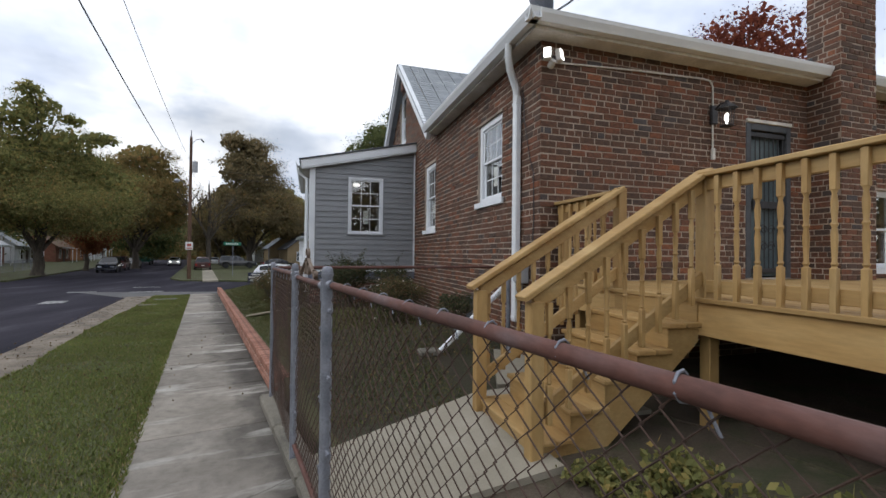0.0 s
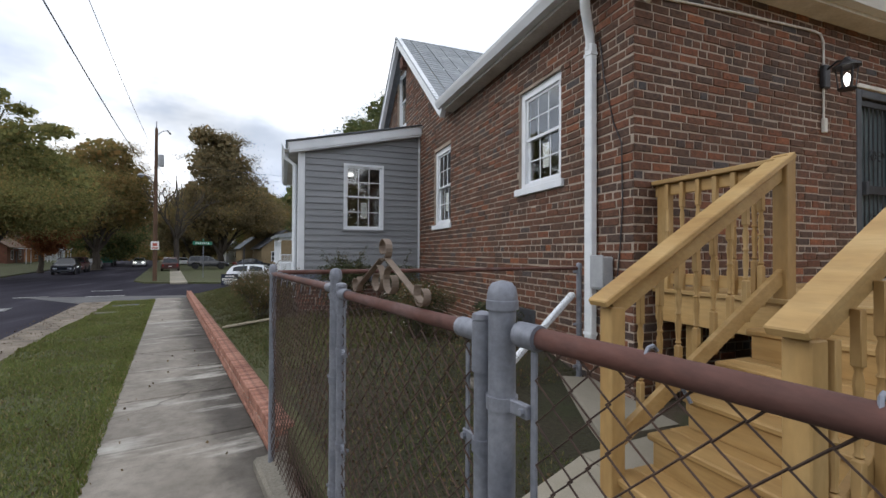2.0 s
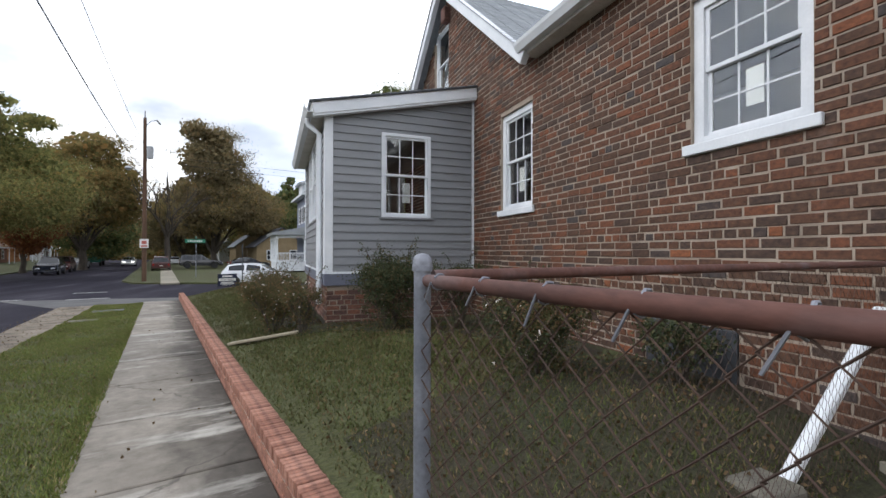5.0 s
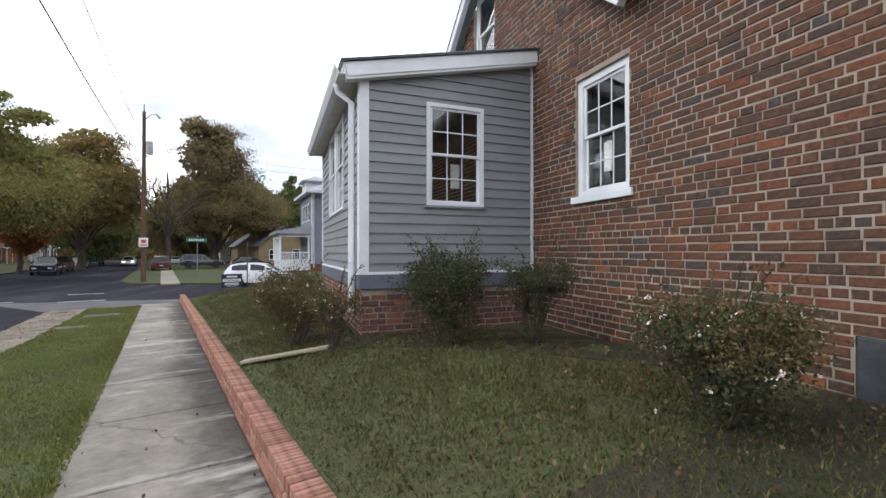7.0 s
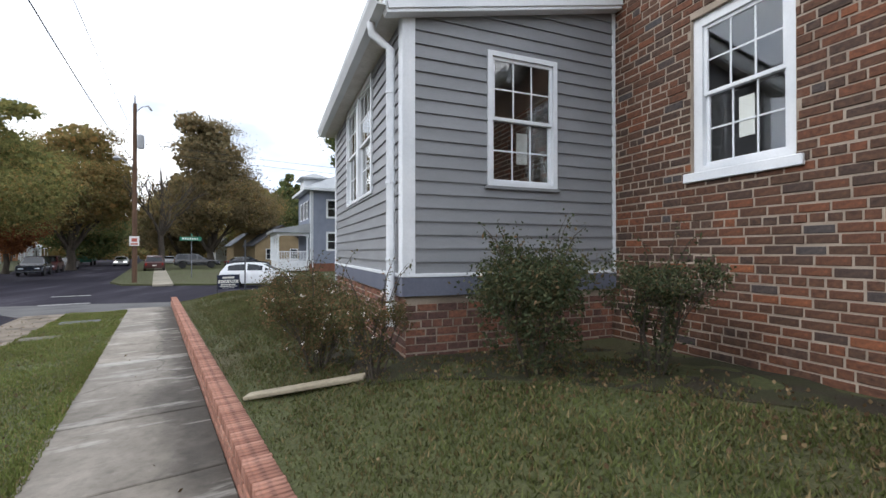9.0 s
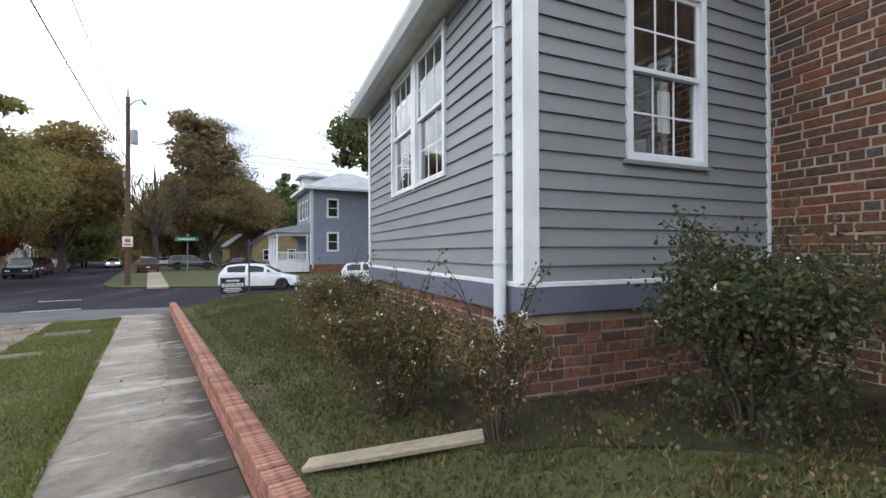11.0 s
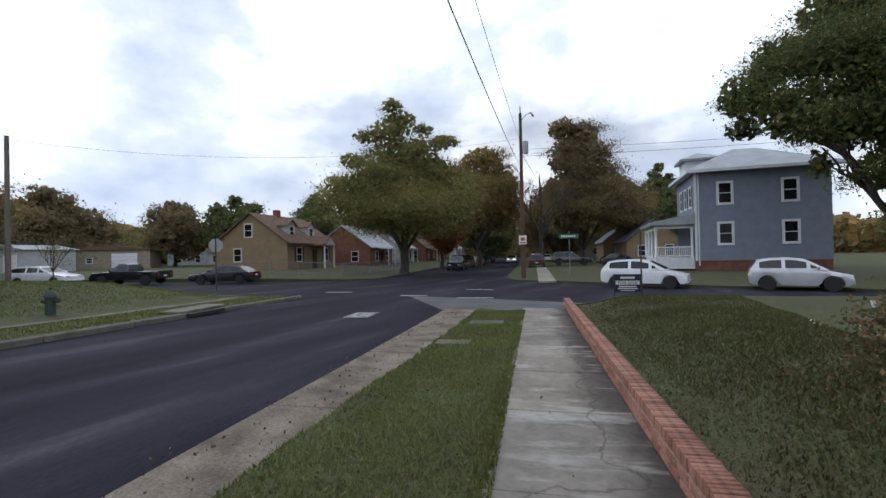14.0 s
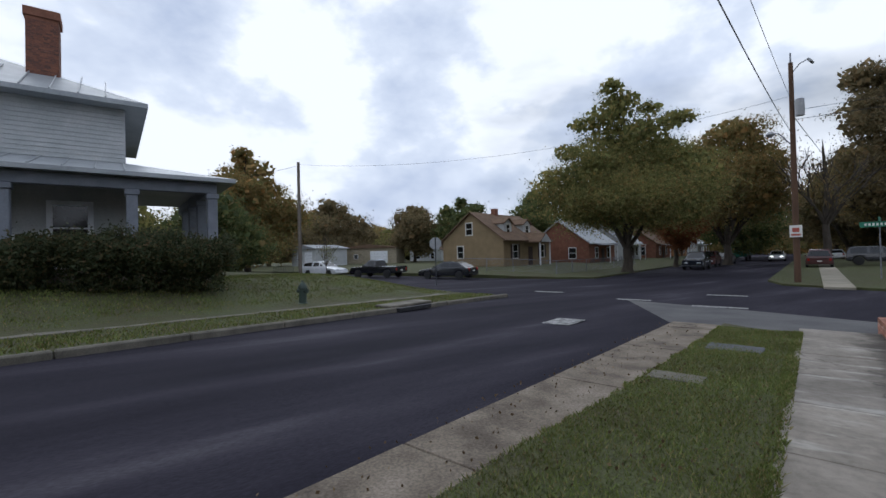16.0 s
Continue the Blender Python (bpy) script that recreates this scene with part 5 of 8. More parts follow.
fence3 = thing("chain_link_fence", "rusted chain-link fence running back to the house", "fence", group="fence runs")
dome_post(fence3, *PH, 0.45, 1.80, 0.026)
part("top_rail", Geo().tube([(P3[0] + 0.03, P3[1], TOPZ - 0.005), (PH[0] - 0.02, PH[1], TOPZ)], 0.0165, 14), M["rust"], fence3, "rusted steel top rail", smooth=True)
for z in (1.70, 1.20, 0.80):
    band(fence3, *PH, z, 0.026, (P3[0] - PH[0], P3[1] - PH[1]))
link_mesh(P3, (PH[0] - 0.03, PH[1]), 0.50, TOPZ - 0.02, 0.62, TOPZ - 0.02, fence3, r=0.0012)

gate = thing("chain_link_gate", "chain-link gate with iron scroll ornament on top", "gate")
GA, GB = (-2.570, 2.272), (-2.415, 1.385)
zt = TOPZ - 0.018
for (x, y) in (GA, GB):
    part("gate_post", Geo().lathe([(0.0165, 0.52), (0.0165, zt + 0.025), (0.021, zt + 0.025), (0.020, zt + 0.035), (0.008, zt + 0.04)], 16, Matrix.Translation((x, y, 0))), M["steel"], gate, smooth=True)
    part("corner_fitting", Geo().tube([(x, y, zt - 0.075), (x, y, zt + 0.022)], 0.021, 16), M["steel"], gate, smooth=True)
ea = Vector((GB[0] - GA[0], GB[1] - GA[1], 0)).normalized()
a, b = Vector((*GA, zt)), Vector((*GB, zt))
part("gate_rail", Geo().tube([a, b], 0.0165, 14), M["rust"], gate, "rusted steel top rail", smooth=True)
part("gate_rail", Geo().tube([Vector((*GA, 0.58)), Vector((*GB, 0.58))], 0.0165, 14), M["rust"], gate, smooth=True)
for c, s in ((a, 1), (b, -1)):
    part("rail_cup", Geo().tube([c, c + ea * 0.075 * s], 0.0205, 14), M["steel"], gate, smooth=True)
    part("tension_bar", Geo().beam(c + ea * 0.05 * s + Vector((0, 0, -1.08)), c + ea * 0.05 * s + Vector((0, 0, -0.03)), 0.014, 0.005, 0.001, up=(1, 0, 0)), M["steel"], gate)
for z in (1.50, 1.15, 0.80):
    band(gate, *GA, z, 0.0165, (ea.x, ea.y))
    band(gate, *GB, z, 0.0165, (-ea.x, -ea.y))
link_mesh(GA, GB, 0.57, zt, 0.57, zt, gate)


def ribbon(pts, w, t, across):
    """A flat bent strip of iron."""
    g = Geo()
    pts = [Vector(p) for p in pts]
    n = len(pts)
    for i, p in enumerate(pts):
        d = (pts[min(i + 1, n - 1)] - pts[max(i - 1, 0)]).normalized()
        o = d.cross(across).normalized()
        g.v += [tuple(p + across * w / 2 + o * t / 2), tuple(p - across * w / 2 + o * t / 2), tuple(p - across * w / 2 - o * t / 2), tuple(p + across * w / 2 - o * t / 2)]
    for i in range(n - 1):
        for j in range(4):
            g.f.append((i * 4 + j, i * 4 + (j + 1) % 4, (i + 1) * 4 + (j + 1) % 4, (i + 1) * 4 + j))
    g.f += [(0, 1, 2, 3), (4 * n - 1, 4 * n - 2, 4 * n - 3, 4 * n - 4)]
    return g


mid = a.lerp(b, 0.46)
acr = Vector((-ea.y, ea.x, 0))


def spiral(c, r, a0, turns, flip, n=18):
    return [c + ea * (flip * r * (1 - 0.55 * i / n) * math.cos(a0 + turns * 2 * math.pi * i / n)) + Vector((0, 0, r * (1 - 0.55 * i / n) * math.sin(a0 + turns * 2 * math.pi * i / n))) for i in range(n + 1)]


M["rust_strap"] = surface("grey_rusted_strap", [(0.3, (0.14, 0.10, 0.075)), (0.7, (0.24, 0.19, 0.15))], 12.0, fine=60, fine_mix=0.4, rough=0.7, metal=0.2)
for s in (-1, 1):
    c = mid + ea * 0.05 * s + Vector((0, 0, 0.07))
    part("ornament", ribbon(spiral(c, 0.045, math.radians(100), 0.9, s), 0.02, 0.003, acr), M["rust_strap"], gate, "bent flat iron scroll")
    c = mid + ea * 0.24 * s + Vector((0, 0, 0.05))
    part("ornament", ribbon(spiral(c, 0.035, math.radians(140), 0.8, s), 0.02, 0.003, acr), M["rust_strap"], gate)
    part("ornament", ribbon([mid + ea * 0.02 * s + Vector((0, 0, 0.135)), mid + ea * 0.24 * s + Vector((0, 0, 0.03))], 0.02, 0.003, acr), M["rust_strap"], gate)
part("ornament", ribbon(spiral(mid + Vector((0, 0, 0.165)), 0.036, math.radians(-100), 1.0, 1), 0.02, 0.003, acr), M["rust_strap"], gate)
# concrete footing strip below the fence and broken stones at the kerb's end
g = Geo()
for i in range(6):
    u0, u1 = -6.0 + i * 0.98, -6.0 + (i + 1) * 0.98
    g.beam(S(u0, -0.06, base_z(S(u0, 0).y) - 0.02), S(u1 - 0.01, -0.06, base_z(S(u1, 0).y) - 0.02), 0.17, 0.20, 0.02)
tagged(part("footing", g, M["old_concrete"]), "crumbling concrete strip below the fence", "footing", kind="structure")
rr = random.Random(4)
for i in range(5):
    mm = Matrix.Translation(S(-0.14 - 0.07 * i, -0.02 + 0.05 * rr.random(), base_z(4) + 0.02 + 0.05 * rr.random())) @ Euler((rr.random(), rr.random(), rr.random())).to_matrix().to_4x4()
    s = 0.05 + 0.03 * rr.random()
    tagged(part("rubble_stone", Geo().cbox(-s, -s * 0.7, -s * 0.6, s, s * 0.7, s * 0.6, s * 0.25, mm), M["old_concrete"]), "broken lump of concrete by the kerb", "stone", "rubble at the kerb")
# concrete path from the gate to the stair and along the wall
path = thing("garden_path", "pale concrete path between gate and stair", "path", kind="structure")
for quad in ([(-2.50, 1.36), (-1.02, 1.40), (-1.02, 2.86), (-2.50, 2.36)], [(-1.01, 2.0), (0.18, 2.0), (0.18, 3.0), (-1.01, 2.87)], [(-0.72, 3.02), (-0.02, 3.02), (-0.02, 4.00), (-0.30, 4.06)]):
    zz = [land_xy(x, y) + 0.058 for x, y in quad]
    vs = [(x, y, z) for (x, y), z in zip(quad, zz)] + [(x, y, z - 0.15) for (x, y), z in zip(quad, zz)]
    part("slab", Geo().add(vs, [(0, 1, 2, 3), (7, 6, 5, 4), (0, 4, 5, 1), (1, 5, 6, 2), (2, 6, 7, 3), (3, 7, 4, 0)]), M["path"], path, recalc=True)


# ---- street furniture ----
pole = thing("utility_pole", "tall brown wooden utility pole with transformer", "utility pole")
PB = Vector((-12.04, 40.0, base_z(40) - 0.1))
part("shaft", Geo().tube([PB, PB + Vector((0, 0, 6)), PB + Vector((0, 0, 12.0))], [0.155, 0.135, 0.105], 14), M["pole_wood"], pole, smooth=True)
part("pole_cap", Geo().tube([PB + Vector((0, 0, 12.0)), PB + Vector((0, 0, 12.55))], [0.05, 0.03], 8), M["steel"], pole)
part("transformer", Geo().lathe([(0.02, 8.9), (0.2, 8.92), (0.21, 9.0), (0.21, 9.75), (0.19, 9.82), (0.05, 9.86)], 14, Matrix.Translation((PB.x + 0.36, PB.y - 0.1, PB.z + 0.1))), M["grey_box"], pole, "grey can transformer", smooth=True)
part("bracket", Geo().beam(PB + Vector((0.1, 0, 9.6)), PB + Vector((0.36, -0.1, 9.6)), 0.06, 0.08), M["steel"], pole)
part("lamp_arm", Geo().tube([PB + Vector((0.1, 0, 11.5)), PB + Vector((0.45, -0.25, 11.75)), PB + Vector((0.85, -0.45, 11.8))], 0.025, 6), M["steel"], pole)
part("lamp_head", Geo().cbox(-0.12, -0.28, -0.06, 0.12, 0.28, 0.06, 0.03, Matrix.Translation(PB + Vector((0.95, -0.5, 11.65))) @ Matrix.Rotation(0.9, 4, "Y")), M["grey_box"], pole)
part("street_lamp_arm", Geo().tube([PB + Vector((-0.1, -0.1, 7.6)), PB + Vector((-0.5, -0.5, 8.2)), PB + Vector((-0.75, -0.7, 8.25))], 0.03, 6), M["steel"], pole)
part("street_lamp", Geo().lathe([(0.04, 0.18), (0.16, 0.12), (0.24, 0.0), (0.12, -0.12), (0.02, -0.16)], 12, Matrix.Translation(PB + Vector((-0.8, -0.75, 8.15)))), M["grey_box"], pole, smooth=True)
WHITE_SIGN = paint("white_sign_sheet", (0.75, 0.74, 0.7), 0, 0.5)
sgn = Matrix.Translation(PB + Vector((0.04, -0.22, 2.85))) @ Matrix.Rotation(radians(8), 4, "Z")
part("pole_sign", Geo().cbox(-0.27, -0.01, -0.32, 0.27, 0.01, 0.32, 0.004, sgn), WHITE_SIGN, pole, "white notice sheet nailed to the pole")
part("sign_symbol", Geo().cbox(-0.15, -0.02, -0.05, 0.15, -0.012, 0.18, 0.004, sgn), paint("sign_red", (0.45, 0.10, 0.07), 0, 0.5), pole)
part("sign_bar", Geo().cbox(-0.2, -0.02, -0.24, 0.2, -0.012, -0.14, 0.004, sgn), paint("sign_red_b", (0.45, 0.12, 0.08), 0, 0.5), pole)


def cable(name, p, q, sag, r=0.014, label="thin black cable hanging over the street"):
    p, q = Vector(p), Vector(q)
    pts = [p.lerp(q, i / 16) + Vector((0, 0, -sag * 4 * (i / 16) * (1 - i / 16))) for i in range(17)]
    return tagged(part(name, Geo().tube(pts, r, 5), M["iron"]), label, "cable", "overhead cables")


cable("overhead_cable", PB + Vector((0, 0, 8.1)), (-3.46, -6.5, 5.98), 0.76, 0.014)
cable("overhead_cable", PB + Vector((0, 0, 9.92)), (-3.66, -6.5, 8.22), 0.70, 0.010)
cable("overhead_cable", PB + Vector((0, 0, 9.2)), (-17, 96, 9.0), 0.9, 0.02)
cable("overhead_cable", PB + Vector((0, 0, 8.9)), (25, 44, 8.4), 0.5, 0.012)
cable("overhead_cable", PB + Vector((0, 0, 9.4)), (26, 48, 9.6), 0.5, 0.012)
cable("overhead_cable", (-41.0, 23.1, 9.4), PB + Vector((0, 0, 10.2)), 1.3, 0.008)
cable("overhead_cable", (-41.0, 23.1, 9.3), (-75, 4, 8.5), 0.6, 0.012)
lp = thing("utility_pole", "bare weathered wooden pole on the opposite lot", "utility pole")
part("shaft", Geo().tube([(-41.0, 23.1, -0.2), (-41.0, 23.1, 9.6)], [0.16, 0.12], 12), M["grey_wood"], lp, smooth=True)
lp2 = thing("utility_pole", "leaning wooden pole far behind the garages", "utility pole")
part("shaft", Geo().tube([(-71, 62, -0.3), (-71.8, 62.5, 9.0)], [0.15, 0.12], 10), M["grey_wood"], lp2)
part("cross_arm", Geo().beam((-72.5, 61.8, 8.6), (-71.0, 63.1, 8.6), 0.1, 0.12), M["grey_wood"], lp2)

# stop sign seen from behind
stop = thing("stop_sign", "stop sign on a post seen from its grey back", "road sign")
SX, SY = -25.8, 25.9
sz = land_xy(SX, SY)
part("post", Geo().cbox(-0.03, -0.02, -0.1, 0.03, 0.02, 2.75, 0.005, Matrix.Translation((SX, SY, sz)) @ Matrix.Rotation(0.6, 4, "Z")), M["dark_metal"], stop)
oct_ = [(0.38 * math.cos(math.pi / 8 + i * math.pi / 4), 2.42 + 0.38 * math.sin(math.pi / 8 + i * math.pi / 4)) for i in range(8)]
part("sign_plate", Geo().prism(oct_, 0.022, 0.030, Matrix.Translation((SX, SY, sz)) @ Matrix.Rotation(0.75, 4, "Z")), M["grey_box"], stop, recalc=True)
# green street name sign
ss = thing("street_name_sign", "green street name sign on a steel post", "road sign")
GX, GY = -9.4, 44.5
part("post", Geo().tube([(GX, GY, -0.45), (GX, GY, 2.75)], 0.035, 8), M["steel"], ss)
GREEN = paint("sign_green", (0.02, 0.18, 0.11), 0, 0.45)
part("name_plate", Geo().cbox(-0.75, -0.012, 2.55, 0.75, 0.012, 2.86, 0.006, Matrix.Translation((GX - 0.05, GY - 0.05, 0)) @ Matrix.Rotation(0.15, 4, "Z")), GREEN, ss, "green plate with white lettering too small to read")
for i in range(7):
    part("letter_bar", Geo().box(-0.55 + i * 0.16, -0.018, 2.63, -0.46 + i * 0.16, -0.013, 2.78, Matrix.Translation((GX - 0.05, GY - 0.05, 0)) @ Matrix.Rotation(0.15, 4, "Z")), WHITE_SIGN, ss)
part("name_plate", Geo().cbox(-0.5, -0.012, 2.88, 0.5, 0.012, 3.1, 0.006, Matrix.Translation((GX, GY, 0)) @ Matrix.Rotation(1.6, 4, "Z")), GREEN, ss)
# thin post near the kerb's end
tp = thing("sign_post", "thin dark steel sign post on the lawn edge", "post")
part("post", Geo().cbox(-0.025, -0.015, -0.45, 0.025, 0.015, 2.15, 0.004, Matrix.Translation((-4.55, 24.3, 0))), M["dark_metal"], tp)
# yard sign
ys = thing("yard_sign", "dark blue real estate yard sign saying for sale", "sign")
NAVY = paint("navy_sign", (0.012, 0.018, 0.05), 0, 0.4)
ym = Matrix.Translation((-4.93, 21.79, land_xy(-4.93, 21.79))) @ Matrix.Rotation(radians(12), 4, "Z") @ Matrix.Diagonal((0.72, 1.0, 0.66, 1.0))
for x in (-0.46, 0.46):
    part("leg", Geo().cbox(x - 0.015, -0.012, -0.15, x + 0.015, 0.012, 1.02, 0.003, ym), M["iron"], ys)
part("panel", Geo().cbox(-0.44, -0.014, 0.28, 0.44, 0.010, 1.0, 0.004, ym), NAVY, ys)
part("white_band", Geo().cbox(-0.42, -0.019, 0.58, 0.42, -0.0145, 0.74, 0.002, ym), WHITE_SIGN, ys)


def lettering(text, size, m, mat, parent, extrude=0.002):
    cu = bpy.data.curves.new("lettering", "FONT")
    cu.body = text
    cu.size = size
    cu.extrude = extrude
    cu.align_x = "CENTER"
    tmp = bpy.data.objects.new("lettering", cu)
    scene.collection.objects.link(tmp)
    dg = bpy.context.evaluated_depsgraph_get()
    me = bpy.data.meshes.new_from_object(tmp.evaluated_get(dg))
    bpy.data.objects.remove(tmp)
    me.transform(m @ Matrix.Rotation(radians(90), 4, "X"))
    me.materials.clear()
    me.materials.append(mat)
    ob = new("lettering", me)
    ob.parent = parent
    return ob


lettering("FOR SALE", 0.16, ym @ Matrix.Translation((0, -0.021, 0.605)), NAVY, ys)
for z, w, h in ((0.86, 0.5, 0.09), (0.50, 0.62, 0.05), (0.42, 0.7, 0.04), (0.34, 0.5, 0.025)):
    part("letter_bar", Geo().box(-w / 2, -0.018, z - h / 2, w / 2, -0.0145, z + h / 2, ym), WHITE_SIGN, ys)
# hydrant and kerb inlet across the street
hx, hy = -18.95, 15.47
hz = land_xy(hx, hy)
hyd = thing("fire_hydrant", "old dark green fire hydrant on the far verge", "hydrant")
DGREEN = paint("faded_green_paint", (0.03, 0.05, 0.04), 0, 0.6)
part("barrel", Geo().lathe([(0.17, -0.05), (0.17, 0.03), (0.12, 0.05), (0.115, 0.48), (0.15, 0.50), (0.15, 0.54), (0.12, 0.60), (0.07, 0.68), (0.03, 0.70), (0.03, 0.76)], 14, Matrix.Translation((hx, hy, hz))), DGREEN, hyd, smooth=True)
for d in (0.4, 2.0, 3.6):
    c = Vector((hx, hy, hz + 0.42))
    part("outlet", Geo().tube([c, c + Vector((math.cos(d), math.sin(d), 0)) * 0.2], [0.06, 0.07], 10), DGREEN, hyd)
inl = thing("storm_drain", "dark kerb inlet of a storm drain", "drain", kind="structure")
c = S(16.3, -10.55, base_z(S(16.3, -10.5).y) - 0.03)
# solid black block; the darkness of the inlet's hollow is put into its colour
part("opening", Geo().cbox(-0.7, -0.2, -0.06, 0.7, 0.0, 0.06, 0.01, Matrix.Translation(c + V * 0.16) @ Matrix.Rotation(TURN + radians(90), 4, "Z")), M["iron"], inl)
part("lid_slab", Geo().cbox(-0.9, -0.1, 0.06, 0.9, 0.6, 0.14, 0.02, Matrix.Translation(c + V * 0.1) @ Matrix.Rotation(TURN + radians(90), 4, "Z")), M["old_concrete"], inl)
# meter covers in the verge
for u, v, w, l, mt in ((14.9, -1.9, 0.75, 0.5, M["dark_metal"]), (12.5, -2.2, 0.6, 0.35, M["old_concrete"])):
    p = S(u, v)
    tagged(part("ground_cover", Geo().cbox(-w / 2, -l / 2, -0.05, w / 2, l / 2, 0.03, 0.01, Matrix.Translation((p.x, p.y, land(u, v) - 0.002)) @ Matrix.Rotation(TURN, 4, "Z")), mt), "flat utility cover set in the grass verge", "cover", "covers in the verge")


# ---- vehicles ----
CAR_SHAPES = {
    "wagon": ([(0, .34), (0, .80), (.012, .98), (.70, .96), (.93, .78), (.99, .66), (1, .40), (.985, .26), (.03, .26)],
              [(.012, .97), (.055, 1.36), (.12, 1.45), (.34, 1.50), (.52, 1.44), (.73, .96)], (.20, .80), [(.06, .32), (.34, .52), (.54, .66)]),
    "sedan": ([(0, .36), (.01, .86), (.06, .95), (.70, .92), (.94, .76), (.995, .62), (1, .40), (.985, .25), (.02, .26)],
              [(.08, .94), (.22, 1.33), (.36, 1.43), (.52, 1.40), (.72, .92)], (.19, .81), [(.17, .36), (.38, .56)]),
    "hatch": ([(0, .36), (0, .82), (.015, .98), (.72, .94), (.94, .76), (.995, .62), (1, .40), (.985, .25), (.02, .26)],
              [(.012, .97), (.09, 1.38), (.20, 1.46), (.40, 1.49), (.56, 1.42), (.78, .94)], (.19, .81), [(.10, .34), (.36, .58), (.60, .70)]),
    "pickup": ([(0, .52), (0, 1.02), (.43, 1.04), (.70, 1.02), (.95, .95), (1, .85), (1, .5), (.98, .38), (.02, .42)],
               [(.42, 1.03), (.44, 1.55), (.50, 1.60), (.58, 1.58), (.70, 1.02)], (.18, .80), [(.455, .60)]),
    "suv": ([(0, .40), (0, .95), (.02, 1.05), (.70, 1.05), (.95, .92), (1, .75), (1, .45), (.98, .32), (.02, .34)],
            [(.01, 1.04), (.05, 1.62), (.12, 1.72), (.50, 1.72), (.70, 1.05)], (.18, .80), [(.06, .30), (.32, .48), (.50, .62)]),
}


def car(name, label, m, L, W, shape, body, category="car", scale_z=1.0, lamps=False, group="parked cars"):
    t = thing(name, label, category, m, group)
    prof, green, wheels, wins = CAR_SHAPES[shape]
    P = [(x * L - L / 2, z * scale_z) for x, z in prof]
    # wheel arches bite into the foot line
    foot_z = P[-1][1]
    r = 0.32 if shape in ("wagon", "sedan", "hatch") else 0.37
    arch = []
    for wx in sorted(wheels):
        cx = wx * L - L / 2
        arch += [(cx + (r + 0.05) * math.cos(a), r + (r + 0.05) * math.sin(a)) for a in [math.radians(d) for d in (190, 165, 140, 115, 90, 65, 40, 15, -10)]]
    xs = sorted({round(x, 4) for x, z in arch} | {round(x, 4) for x, z in P} | {-L / 2 + L * i / 24 for i in range(25)})
    upper = sorted(P[:-2])

    def top_at(x):
        zs = [za + (zb - za) * (x - xa) / (xb - xa) for (xa, za), (xb, zb) in zip(upper, upper[1:]) if xa <= x <= xb and xb - xa > 1e-6]
        return max(zs) if zs else upper[0][1]

    def foot_at(x):
        z = foot_z + 0.10 * max(0.0, abs(x) / (L / 2) - 0.9) * 10
        for wx in wheels:
            d = abs(x - (wx * L - L / 2))
            if d < r + 0.05:
                z = max(z, r + math.sqrt((r + 0.05) ** 2 - d * d))
        return z
    g = Geo()
    n = len(xs)
    for y, k in ((-W / 2 + 0.03, -0.02), (-W / 2, -0.16), (-W / 2 + 0.04, -0.02), (-W / 2 + 0.12, 0.0), (W / 2 - 0.12, 0.0), (W / 2 - 0.04, -0.02), (W / 2, -0.16), (W / 2 - 0.03, -0.02)):
        rim_ = abs(y) == W / 2 - 0.03
        g.v += [(x, y, foot_at(x) if rim_ else max(foot_at(x) + 0.01, top_at(x) + k)) for x in xs]
    g.f += [(s * n + i, s * n + i + 1, (s + 1) * n + i + 1, (s + 1) * n + i) for s in range(7) for i in range(n - 1)]
    g.f += [tuple(s * n for s in range(8)), tuple(s * n + n - 1 for s in range(7, -1, -1))]
    g.f += [(i, 7 * n + i, 7 * n + i + 1, i + 1) for i in range(n - 1)]
    part("body", g, body, t, smooth=True, recalc=True)
    G = [(x * L - L / 2, z * scale_z) for x, z in green]
    z0, z1 = G[0][1], max(z for _, z in G)
    wy = lambda z: W / 2 - 0.06 - 0.22 * max(0, (z - z0)) / (z1 - z0)
    c = Geo()
    n = len(G)
    c.v += [(x, -wy(z), z) for x, z in G] + [(x, wy(z), z) for x, z in G]
    c.f += [tuple(range(n)), tuple(range(2 * n - 1, n - 1, -1))] + [(i, (i + 1) % n, (i + 1) % n + n, i + n) for i in range(n)]
    part("cabin", c, body, t, smooth=True, recalc=True)

    def roof_z(x):
        for (xa, za), (xb, zb) in zip(G, G[1:]):
            if xa <= x <= xb:
                return za + (zb - za) * (x - xa) / (xb - xa)
        return z0
    for a, b in wins:
        xa, xb = a * L - L / 2 + 0.03, b * L - L / 2 - 0.03
        za = z0 + 0.05
        for s in (-1, 1):
            top = [(x, min(roof_z(x), roof_z(x + 0.04), roof_z(x - 0.04)) - 0.09) for x in (xb, xb * 0.6 + xa * 0.4, xa * 0.6 + xb * 0.4, xa)]
            pl = [(xa, za), (xb, za)] + [(x, max(z, za + 0.02)) for x, z in top]
            vs = [(x, s * (wy(z) + 0.006), z) for x, z in pl] + [(x, s * (wy(z) - 0.01), z) for x, z in pl]
            k = len(pl)
            part("side_window", Geo().add(vs, [tuple(range(k)), tuple(range(2 * k - 1, k - 1, -1))] + [(i, i + k, (i + 1) % k + k, (i + 1) % k) for i in range(k)]), M["car_glass"], t, recalc=True)
